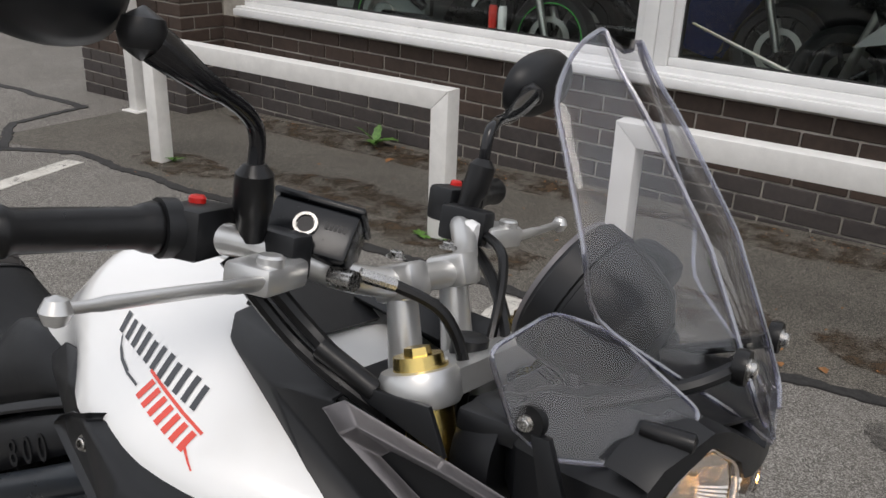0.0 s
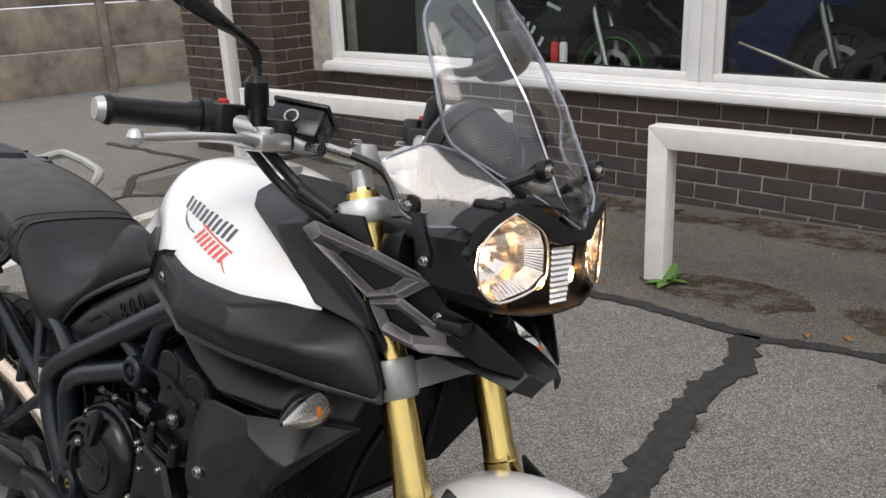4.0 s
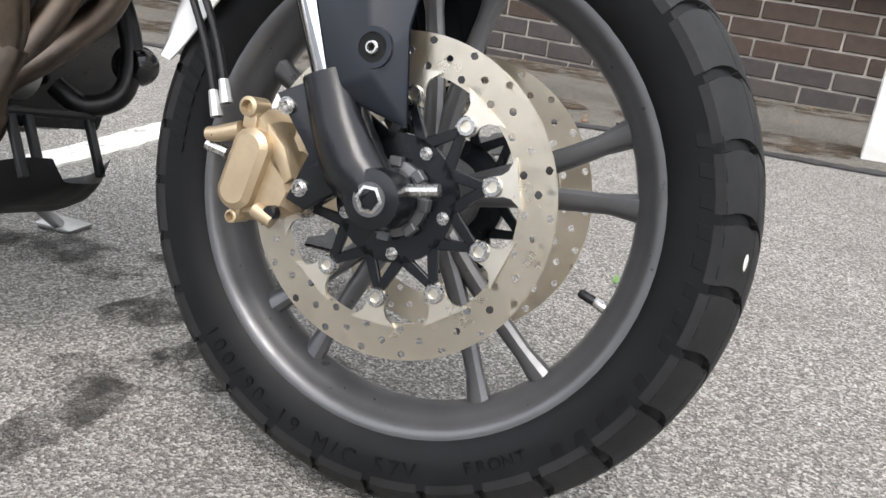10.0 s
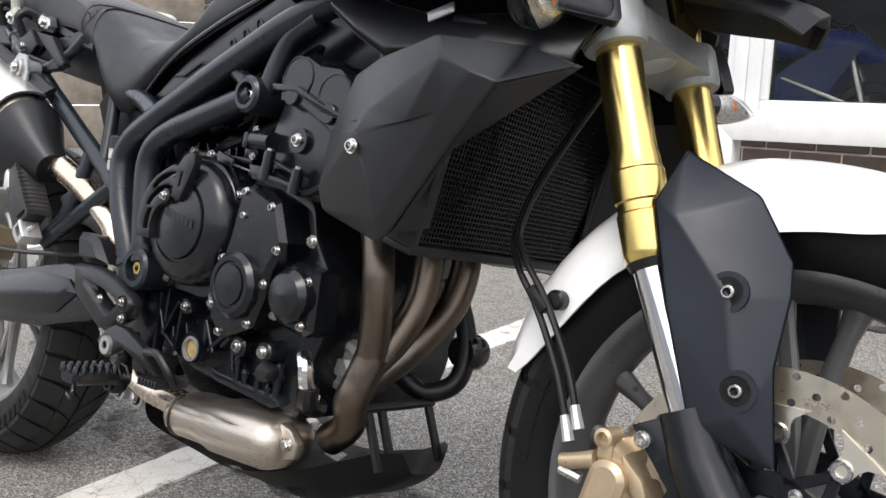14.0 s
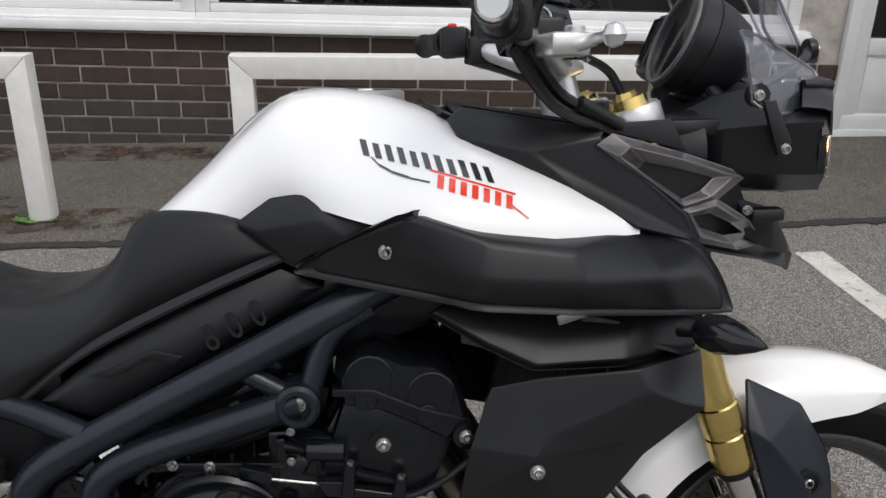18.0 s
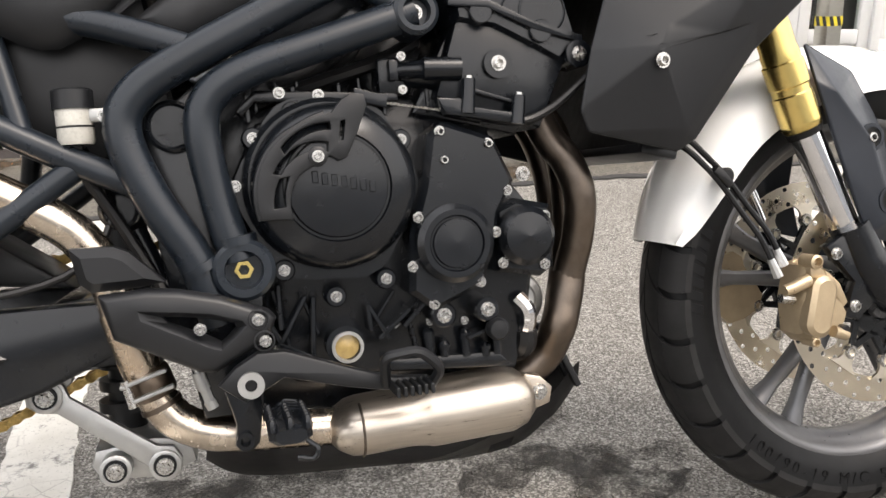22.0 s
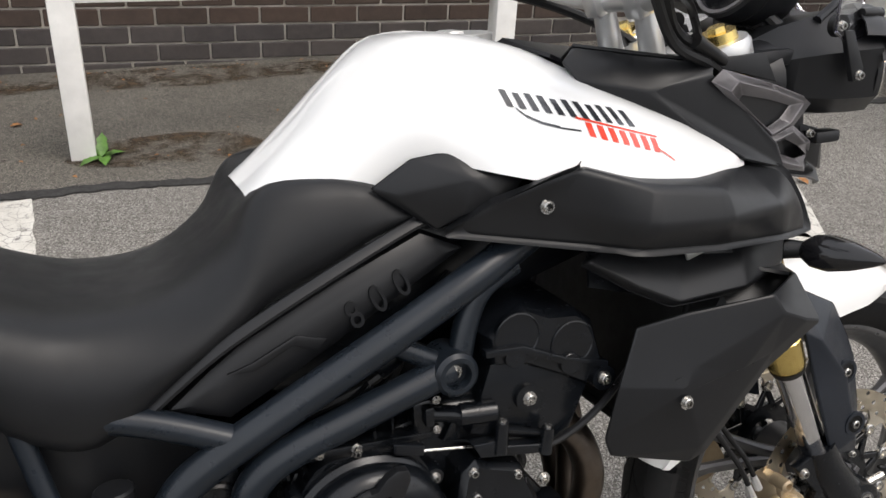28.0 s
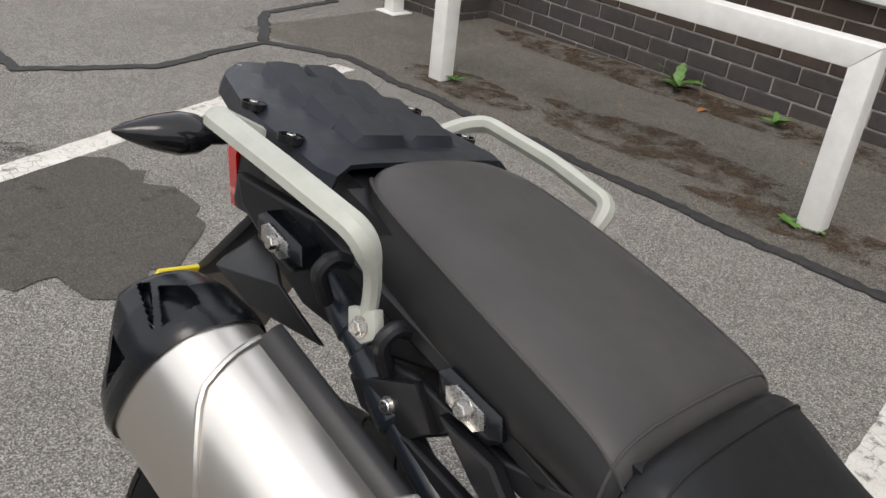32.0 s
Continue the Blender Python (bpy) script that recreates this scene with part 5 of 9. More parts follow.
# ---- frame ----
fr = part("frame", tube([fk(0.8, -0.02), fk(0.96, -0.02)], 0.034, 20), M["frame"], bike, "blue-black tubular steel trellis frame")
TUBES = (
    ([(1.235, -0.04, 0.9), (1.08, -0.11, 0.865), (0.94, -0.155, 0.81), (0.829, -0.165, 0.757), (0.705, -0.165, 0.698), (0.636, -0.165, 0.664), (0.588, -0.165, 0.634), (0.571, -0.165, 0.597), (0.591, -0.168, 0.533), (0.627, -0.168, 0.466), (0.643, -0.165, 0.4)], 0.0185),
    ([(0.868, -0.17, 0.702), (0.76, -0.17, 0.67), (0.7, -0.17, 0.652), (0.661, -0.17, 0.631), (0.645, -0.17, 0.598), (0.653, -0.17, 0.528), (0.668, -0.172, 0.462)], 0.0175),
    ([(0.87, -0.165, 0.7), (0.806, -0.162, 0.738)], 0.011),
    ([(0.878, -0.165, 0.702), (0.893, -0.16, 0.75), (0.912, -0.158, 0.78), (0.95, -0.155, 0.8)], 0.0135),
    ([(0.645, -0.165, 0.672), (0.57, -0.145, 0.7), (0.49, -0.13, 0.72)], 0.0145),
    ([(-0.02, -0.1, 0.872), (0.161, -0.13, 0.78), (0.371, -0.14, 0.658), (0.511, -0.145, 0.578), (0.59, -0.16, 0.54)], 0.014),
    ([(0.44, -0.142, 0.621), (0.428, -0.15, 0.56), (0.41, -0.155, 0.51), (0.386, -0.158, 0.485), (0.352, -0.16, 0.462)], 0.0125),
    ([(0.524, -0.146, 0.566), (0.436, -0.155, 0.507), (0.36, -0.16, 0.46)], 0.0125),
    ([(0.45, -0.12, 0.74), (0.464, -0.13, 0.668), (0.479, -0.142, 0.6)], 0.0105),
    ([(0.228, -0.137, 0.752), (0.3, -0.13, 0.78), (0.345, -0.125, 0.815)], 0.01),
)
for pts, r in TUBES:
    both("frame_tube", lambda: tube(spline(pts, 5), r, 16), M["frame"], fr)
for x, z, r, y0, y1 in ((0.868, 0.7, 0.024, -0.14, -0.19), (0.672, 0.453, 0.031, -0.1, -0.19)):
    b = both("frame_boss", lambda: lathe([(r, y0), (r, y1 + 0.004), (r - 0.004, y1), (r * 0.62, y1), (r * 0.58, y1 + 0.012), (0.001, y1 + 0.012)], 28, "y", (x, 0, z)), M["frame"], fr)
    if r < 0.03:
        shared("bolt", bolt_mesh["l"], b[0], pose(x, y1 + 0.012, z))
part("pivot_nut", lathe([(0.0095, -0.178), (0.0095, -0.184), (0.0055, -0.184), (0.0055, -0.178)], 6, "y", (0.672, 0, 0.453), caps=False), M["gold"], fr)
both("weld_collar", lambda: join(tube([(0.667, -0.172, 0.487), (0.668, -0.172, 0.478)], 0.0205, 16), tube([(0.63, -0.168, 0.462), (0.634, -0.168, 0.454)], 0.021, 16)), M["frame"], fr)
both("pivot_plate", lambda: plate([(0.59, 0.6), (0.64, 0.64), (0.665, 0.6), (0.655, 0.47), (0.69, 0.42), (0.68, 0.3), (0.62, 0.3), (0.6, 0.42), (0.59, 0.5)], -0.15, -0.13, 0.004), M["engine"], fr)
star = [(0.617 + (0.017 if k % 2 else 0.008) * math.cos(math.pi * k / 6), 0.6 + (0.017 if k % 2 else 0.008) * math.sin(math.pi * k / 6)) for k in range(12)]
part("star_boss", join(lathe([(0.026, -0.15), (0.026, -0.156), (0.023, -0.158), (0.02, -0.155)], 28, "y", (0.617, 0, 0.6)), plate(star, -0.15, -0.157)), M["engine"], fr)

# ---- engine ----
eng = part("engine", plate([(0.7, 0.6), (0.66, 0.52), (0.68, 0.42), (0.7, 0.345), (0.75, 0.325), (0.97, 0.302), (0.985, 0.36), (1.0, 0.42), (1.0, 0.49), (0.97, 0.53), (0.95, 0.6), (0.83, 0.63)], -0.13, 0.15, 0.008), M["engine"], bike, "black-painted three-cylinder engine")
part("cylinder_block", plate([(0.865, 0.6), (0.985, 0.57), (1.03, 0.645), (1.0, 0.68), (0.92, 0.7)], -0.14, 0.14, 0.006), M["engine"], eng)
part("cylinder_head", plate([(0.888, 0.615), (1.005, 0.575), (1.045, 0.66), (0.985, 0.685), (0.918, 0.7)], -0.165, 0.15, 0.005), M["engine"], eng)
hc = part("cam_cover", cover([(0.912, 0.69), (0.908, 0.728), (0.93, 0.745), (0.956, 0.756), (0.985, 0.742), (1.02, 0.738), (1.042, 0.72), (1.056, 0.668), (1.03, 0.642), (0.998, 0.66), (0.955, 0.682)], 0.15, -0.16, -0.172, 0.007, 0.003), M["engine"], eng, "black cam cover with round caps")
part("cover_seam", plate([(0.905, 0.715), (0.95, 0.712), (1.0, 0.688), (1.055, 0.672), (1.055, 0.664), (0.998, 0.68), (0.948, 0.704), (0.905, 0.707)], -0.16, -0.178, 0.001), M["engine"], hc)
for x, z in ((0.945, 0.722), (1.012, 0.7)):
    part("cam_cap", lathe([(0.027, -0.165), (0.027, -0.1732), (0.0255, -0.1738), (0.0245, -0.1724), (0.0, -0.1724)], 28, "y", (x, 0, z)), M["engine"], hc)
    part("cap_lug", lathe([(0.0125, -0.165), (0.0125, -0.1762), (0.0115, -0.1772)], 18, "y", (x - 0.004, 0, z - 0.022)), M["engine"], hc)
bolts(eng, "l", -0.172, [(0.958, 0.646)])
part("bolt_boss", lathe([(0.016, -0.16), (0.016, -0.172), (0.01, -0.172)], 20, "y", (0.958, 0, 0.646)), M["engine"], eng)
part("engine_mount", lathe([(0.015, -0.14), (0.015, -0.178), (0.009, -0.178)], 16, "y", (1.05, 0, 0.652)), M["engine"], eng)
bolts(eng, "l", -0.178, [(1.05, 0.652)])
# clutch cover
cc = (0.767, 0.532)
ring = []
for k in range(36):
    a = 2 * math.pi * k / 36
    lobe = 0.093 + 0.004 * math.cos(6 * a + 0.4)
    ring.append((cc[0] + lobe * math.cos(a), cc[1] - 0.006 + lobe * 1.05 * math.sin(a)))
cl = part("clutch_cover", loft([[(x, -0.12, z) for x, z in ring], [(x, -0.158, z) for x, z in ring]]), M["engine"], eng, "round black clutch cover")
part("clutch_dome", lathe([(0.0865, -0.15), (0.0855, -0.172), (0.081, -0.183), (0.073, -0.19), (0.0555, -0.1945), (0.054, -0.1915), (0.0515, -0.1915), (0.05, -0.196), (0.03, -0.1982), (0.0, -0.199)], 56, "y", (cc[0] + 0.004, 0, cc[1] - 0.004)), M["engine"], cl)
part("clutch_flange", lathe([(0.09, -0.15), (0.088, -0.165), (0.083, -0.17)], 48, "y", (cc[0], 0, cc[1])), M["engine"], cl)


def polar(r, deg):
    return (cc[0] + r * math.cos(radians(deg)), cc[1] + r * math.sin(radians(deg)))


def plate_holes(outer, holes, y0, y1):
    """A flat piece with openings right through it."""
    bm = bmesh.new()
    edges = []
    for loop in (outer, *holes):
        vs = [bm.verts.new((x, y0, z)) for x, z in loop]
        edges += [bm.edges.new((a, b)) for a, b in zip(vs, vs[1:] + vs[:1])]
    fill = bmesh.ops.triangle_fill(bm, use_beauty=True, use_dissolve=False, edges=edges)
    faces = [f for f in fill["geom"] if isinstance(f, bmesh.types.BMFace)]
    g = bmesh.ops.extrude_face_region(bm, geom=faces)
    for v in g["geom"]:
        if isinstance(v, bmesh.types.BMVert):
            v.co.y = y1
    bmesh.ops.recalc_face_normals(bm, faces=bm.faces)
    bmesh.ops.bevel(bm, geom=[e for e in bm.edges if len(e.link_faces) == 2 and e.calc_face_angle(0) > 0.9 and min(v.co.y for v in e.verts) < y1 + 1e-5], offset=0.0012, segments=2, profile=0.5, affect="EDGES")
    return bm


def arc(r0, r1, a0, a1, n=8):
    """Points along a spiral arc round the clutch."""
    return [polar(r0 + (r1 - r0) * k / n, a0 + (a1 - a0) * k / n) for k in range(n + 1)]


guard_out = arc(0.081, 0.066, 203, 125, 12) + arc(0.0655, 0.069, 112, 88, 4) + [polar(0.082, 81), polar(0.0905, 74), polar(0.0925, 67), polar(0.083, 63), polar(0.055, 61), polar(0.028, 60), polar(0.0225, 74), polar(0.0272, 96), polar(0.0258, 126)] + arc(0.028, 0.0545, 145, 217, 8)
guard_holes = (arc(0.0625, 0.06, 143, 90) + arc(0.052, 0.056, 90, 147), arc(0.061, 0.0405, 168, 95) + arc(0.031, 0.0535, 98, 168), arc(0.065, 0.0545, 199, 172, 4) + arc(0.0445, 0.0535, 168, 202, 4), [polar(0.061, 80), polar(0.063, 76), polar(0.043, 74), polar(0.041, 80)])
cg = part("clutch_guard", plate_holes(guard_out, guard_holes, -0.194, -0.205), M["black"], cl, "black slotted plastic clutch guard", 30)
part("guard_skirt", tube([(x, -0.2005, z) for x, z in guard_out[:17]], 0.0035, 8), M["black"], cg)
part("bolt_boss", lathe([(0.0095, -0.19), (0.0095, -0.2065), (0.0075, -0.2075), (0.001, -0.2075)], 18, "y", (0.752, 0, 0.559)), M["black"], cg)
bolts(cg, "m", -0.2072, [(0.752, 0.559)])
bolts(cl, "m", -0.16, [(0.736, 0.607), (0.769, 0.609), (0.694, 0.583), (0.693, 0.544), (0.672, 0.536), (0.713, 0.446), (0.764, 0.413), (0.819, 0.426), (0.847, 0.572)])
for x, z in ((0.736, 0.607), (0.769, 0.609), (0.694, 0.583), (0.693, 0.544), (0.713, 0.446), (0.764, 0.413), (0.819, 0.426), (0.847, 0.572)):
    part("cover_boss", lathe([(0.0115, -0.14), (0.0115, -0.158), (0.01, -0.1605), (0.001, -0.1605)], 16, "y", (x, 0, z)), M["engine"], cl)
for i in range(7):
    part("cover_mark", box(0.745 + i * 0.0095, 0.7515 + i * 0.0095, -0.1995, -0.197, 0.533 - i * 0.0022, 0.545 - i * 0.0022, 0.0008, 1), M["engine"], cl)
# alternator side cover and starter cover
sc = part("side_cover", cover([(0.873, 0.575), (0.89, 0.588), (0.945, 0.568), (0.965, 0.52), (0.945, 0.485), (0.938, 0.45), (0.922, 0.41), (0.867, 0.388), (0.84, 0.41), (0.845, 0.47), (0.862, 0.52)], -0.12, -0.172, -0.18, 0.006, 0.002), M["engine"], eng, "black engine side cover")
part("round_cap", lathe([(0.043, -0.17), (0.042, -0.188), (0.036, -0.194), (0.03, -0.194), (0.0285, -0.1915), (0.0265, -0.1915), (0.0255, -0.1945), (0, -0.196)], 40, "y", (0.891, 0, 0.459)), M["engine"], sc)
bolts(sc, "m", -0.178, [(0.885, 0.577), (0.937, 0.561), (0.887, 0.547), (0.955, 0.51), (0.855, 0.489), (0.939, 0.466), (0.845, 0.438), (0.918, 0.414), (0.865, 0.396)])
st = part("starter_cover", cover([(0.945, 0.49), (0.97, 0.5), (1.012, 0.49), (1.012, 0.42), (0.995, 0.41), (0.945, 0.42)], -0.12, -0.155, -0.162, 0.006, 0.002), M["engine"], eng)
part("round_cap", lathe([(0.034, -0.155), (0.033, -0.172), (0.026, -0.18), (0, -0.184)], 36, "y", (0.977, 0, 0.458)), M["engine"], st)
bolts(st, "m", -0.164, [(1.003, 0.478), (0.999, 0.424), (0.95, 0.43)])
bolts(eng, "l", -0.15, [(0.985, 0.526)])
sg = part("sight_glass", lathe([(0.021, -0.12), (0.021, -0.15), (0.0155, -0.15), (0.0145, -0.143)], 24, "y", (0.771, 0, 0.358), caps=False), M["engine"], eng)
part("sight_window", lathe([(0.0135, -0.146), (0, -0.148)], 20, "y", (0.773, 0, 0.356)), M["oily"], sg)
part("sight_bezel", lathe([(0.0175, -0.146), (0.0172, -0.1515), (0.0138, -0.1515), (0.0132, -0.147)], 28, "y", (0.773, 0, 0.356), caps=False), M["cast"], sg, "bare alloy sight-glass ring")
for x in (0.66 + 0.06 * k for k in range(0, 6)):
    part("casting_rib", box(0.69 + (x - 0.66) * 0.8, 0.695 + (x - 0.66) * 0.8, -0.142, -0.12, 0.6, 0.635, 0.001, 1), M["engine"], eng)
part("sump_ledge", plate([(0.81, 0.338), (0.83, 0.334), (0.945, 0.328), (0.955, 0.316), (0.94, 0.31), (0.82, 0.322)], -0.11, -0.142, 0.003), M["engine"], eng)
for x, z, h_ in ((0.865, 0.33, 0.03), (0.882, 0.33, 0.014), (0.907, 0.327, 0.027), (0.93, 0.324, 0.012), (0.944, 0.325, 0.04)):
    part("sump_stud", lathe([(0.0055, 0), (0.0055, h_ * 0.7), (0.007, h_ * 0.72), (0.007, h_), (0.004, h_ + 0.004)], 10, "z", (x, -0.139, z)), M["engine"], eng)
for x0, z0, x1, z1 in ((0.7, 0.425, 0.716, 0.35), (0.728, 0.42, 0.745, 0.372), (0.83, 0.41, 0.8, 0.37), (0.84, 0.395, 0.852, 0.34), (0.69, 0.36, 0.75, 0.335)):
    part("casting_rib", moved(box(-0.0022, 0.0022, -0.14, -0.12, 0, math.hypot(x1 - x0, z1 - z0), 0.001, 1), pose(x1, 0, z1, 0, math.degrees(math.atan2(x0 - x1, z0 - z1)), 0)), M["engine"], eng)
bolts(eng, "s", -0.132, [(0.83, 0.372), (0.87, 0.37), (0.91, 0.366), (0.7, 0.36), (0.716, 0.34)])
part("sump", plate([(0.7, 0.35), (0.95, 0.33), (0.96, 0.31), (0.93, 0.295), (0.72, 0.315)], -0.11, 0.12, 0.008), M["engine"], eng)
part("throttle_body", join(tube([(0.85, -0.14, 0.645), (0.925, -0.145, 0.634)], [0.014, 0.016], 14), box(0.83, 0.86, -0.15, -0.11, 0.62, 0.66, 0.004)), M["engine"], eng)
br = part("cable_bracket", join(plate([(0.884, 0.612), (0.912, 0.61), (0.915, 0.602), (0.968, 0.592), (0.98, 0.59), (0.98, 0.582), (0.96, 0.582), (0.893, 0.594)], -0.165, -0.182, 0.002), plate([(0.92, 0.622), (0.972, 0.605), (0.972, 0.601), (0.92, 0.617)], -0.168, -0.18, 0.001)), M["engine"], eng)
for x, z, h_ in ((0.9165, 0.594, 0.036), (0.9715, 0.58, 0.03)):
    part("bracket_post", tube([(x, -0.18, z), (x + 0.0045, -0.18, z + h_)], [0.0082, 0.0072], 14), M["engine"], br)
    part("post_cap", tube([(x + 0.0045, -0.18, z + h_), (x + 0.005, -0.18, z + h_ + 0.003)], 0.0045, 12), M["bolt"], br)
bolts(eng, "s", -0.153, [(0.856, 0.66), (0.855, 0.625)])
part("injector_rail", join(tube([(0.846, -0.15, 0.645), (0.874, -0.165, 0.644), (0.876, -0.168, 0.644), (0.915, -0.172, 0.642)], [0.0095, 0.0095, 0.0125, 0.0125], 18), box(0.84, 0.85, -0.162, -0.14, 0.634, 0.656, 0.002)), M["engine"], eng)
part("crankcase_rear", plate([(0.62, 0.53), (0.645, 0.6), (0.67, 0.65), (0.73, 0.69), (0.85, 0.705), (0.9, 0.68), (0.87, 0.58), (0.7, 0.52), (0.69, 0.4), (0.64, 0.4)], -0.075, 0.1, 0.006), M["engine"], eng)
part("crankcase_foot", plate([(0.65, 0.41), (0.64, 0.33), (0.69, 0.285), (0.78, 0.27), (0.9, 0.285), (0.9, 0.34), (0.75, 0.36)], -0.085, 0.09, 0.006), M["engine"], eng)
for k in range(7):
    part("upper_rib", box(0.7 + 0.022 * k, 0.704 + 0.022 * k, -0.132, -0.1, 0.612, 0.642, 0.001, 1), M["engine"], eng)
part("upper_ledge", plate([(0.68, 0.612), (0.7, 0.632), (0.85, 0.622), (0.85, 0.614), (0.7, 0.62), (0.686, 0.606)], -0.12, -0.15, 0.002), M["engine"], eng)
for x, z in ((0.725, 0.628), (0.765, 0.624)):
    shared("bolt", bolt_mesh["m"], eng, pose(x, -0.15, z))
for x0, z0, x1, z1 in ((0.733, 0.416, 0.704, 0.369), (0.741, 0.415, 0.736, 0.349), (0.706, 0.431, 0.705, 0.382), (0.798, 0.4, 0.82, 0.359), (0.845, 0.39, 0.808, 0.36), (0.7, 0.368, 0.735, 0.349), (0.798, 0.4, 0.8, 0.37), (0.872, 0.404, 0.836, 0.37), (0.939, 0.358, 0.907, 0.349), (0.69, 0.398, 0.704, 0.369)):
    part("casting_rib", moved(box(-0.0028, 0.0028, -0.151, -0.12, 0, math.hypot(x1 - x0, z1 - z0), 0.0012, 1), pose(x1, 0, z1, 0, math.degrees(math.atan2(x0 - x1, z0 - z1)), 0)), M["engine"], eng)
for x, z in ((0.88, 0.379), (0.93, 0.38)):
    part("plug_boss", lathe([(0.0145, -0.12), (0.0145, -0.156), (0.0125, -0.158), (0.001, -0.158)], 20, "y", (x, 0, z)), M["engine"], eng)
part("pressure_knob", lathe([(0.0075, -0.14), (0.0125, -0.152), (0.013, -0.16), (0.01, -0.166), (0.001, -0.167)], 20, "y", (0.94, 0, 0.357)), M["black"], eng)
bolts(eng, "l", -0.158, [(0.88, 0.379), (0.93, 0.38)])
cb = part("clutch_cable", tube(spline([(0.9, -0.165, 0.6), (0.97, -0.17, 0.583), (1.01, -0.172, 0.592), (1.05, -0.175, 0.62), (1.09, -0.17, 0.655)]), 0.0045, 8), M["hose"], bike, "black clutch cable with bare steel end")
part("cable_end", tube([(0.826, -0.165, 0.612), (0.905, -0.165, 0.598)], 0.0016, 6), M["bolt"], cb)
part("cable_adjuster", tube([(0.895, -0.165, 0.599), (0.935, -0.167, 0.589)], [0.006, 0.006], 8), M["hose"], cb)
part("lever_arm", plate([(0.8, 0.628), (0.835, 0.618), (0.833, 0.606), (0.8, 0.615)], -0.16, -0.168, 0.001), M["engine"], cb)
# wiring and hoses behind the trellis
for pts, r in (
    ([(0.72, -0.12, 0.66), (0.8, -0.13, 0.69), (0.85, -0.12, 0.74), (0.9, -0.1, 0.78)], 0.006),
    ([(0.75, -0.1, 0.63), (0.81, -0.12, 0.67), (0.84, -0.12, 0.72), (0.88, -0.1, 0.76)], 0.005),
    ([(0.7, -0.11, 0.62), (0.77, -0.13, 0.64), (0.84, -0.13, 0.66), (0.88, -0.12, 0.68)], 0.008),
):
    part("wiring_loom", tube(spline(pts), r, 8), M["hose"], bike)
for x, z in ((0.81, 0.705), (0.835, 0.73), (0.78, 0.675)):
    part("connector", moved(box(-0.014, 0.014, -0.008, 0.008, -0.008, 0.008, 0.002), pose(x, -0.135, z, 0, -35, 0)), M["engine"], bike)
part("airbox", plate([(0.66, 0.7), (0.72, 0.66), (0.9, 0.72), (1.08, 0.77), (1.1, 0.86), (0.85, 0.87), (0.7, 0.82)], -0.1, 0.1, 0.02), M["engine"], bike)
# oil cooler hose stubs in front of the crankcase
of = part("oil_filter", lathe([(0.036, -0.02), (0.036, -0.07), (0.032, -0.078), (0.024, -0.08), (0.022, -0.077), (0.001, -0.077)], 28, "y", (0.995, 0, 0.372)), M["cast"], eng)
part("filter_nut", lathe([(0.012, -0.077), (0.012, -0.086), (0.001, -0.086)], 6, "y", (0.995, 0, 0.372)), M["cast"], eng)
part("coolant_pipe", tube(spline([(0.975, -0.13, 0.385), (0.985, -0.135, 0.37), (0.985, -0.13, 0.35), (0.98, -0.11, 0.33)]), 0.01, 10), M["chrome"], eng)
part("coolant_hose", tube(spline([(0.985, -0.125, 0.345), (0.982, -0.12, 0.325), (0.97, -0.09, 0.315)]), 0.014, 10), M["hose"], eng)
part("lower_hose", tube(spline([(1.03, 0.08, 0.5), (1.06, 0.09, 0.42), (1.06, 0.08, 0.36), (1.03, 0.05, 0.34), (1.0, 0.03, 0.36)]), 0.014, 12), M["hose"], bike)
part("horn", lathe([(0.022, -0.02), (0.026, -0.01), (0.026, 0.01), (0.022, 0.02)], 20, "y", (1.06, 0.1, 0.4)), M["gloss"], bike)

# ---- exhaust ----
ex = part("exhaust_collector", tube(spline([(1.056, -0.092, 0.4), (1.046, -0.097, 0.365), (1.036, -0.1, 0.338), (1.024, -0.086, 0.305), (0.99, -0.08, 0.278)]), [0.0225] * 6 + [0.022] * 8 + [0.021] * 11, 20), M["header"], bike, "heat-tinted three-into-one steel exhaust")
for pts in ([(1.022, -0.1, 0.6), (1.04, -0.105, 0.561), (1.056, -0.112, 0.537), (1.068, -0.116, 0.496), (1.066, -0.108, 0.448), (1.056, -0.096, 0.4), (1.048, -0.096, 0.37)],
            [(1.05, -0.035, 0.61), (1.072, -0.04, 0.57), (1.082, -0.042, 0.52), (1.08, -0.05, 0.465), (1.066, -0.07, 0.415), (1.052, -0.088, 0.38), (1.045, -0.095, 0.36)],
            [(1.05, 0.035, 0.61), (1.075, 0.033, 0.57), (1.088, 0.028, 0.52), (1.086, 0.008, 0.46), (1.072, -0.045, 0.405), (1.052, -0.085, 0.37), (1.044, -0.095, 0.355)]):
    part("header_pipe", tube(spline(pts, 6), 0.0195, 18), M["header"], ex)


def oval(c, a, b, n=28, tilt=0.0, power=2.4):
    """A soft-cornered oval ring round c, a wide in y and b high across the axis leaning by tilt degrees."""
    out = []
    up = Vector((math.sin(radians(tilt)), 0, math.cos(radians(tilt))))
    for k in range(n):
        t = 2 * math.pi * k / n
        u = math.copysign(abs(math.cos(t)) ** (2 / power), math.cos(t)) * a
        v = math.copysign(abs(math.sin(t)) ** (2 / power), math.sin(t)) * b
        out.append(Vector(c) + Vector((0, u, 0)) + up * v)
    return out


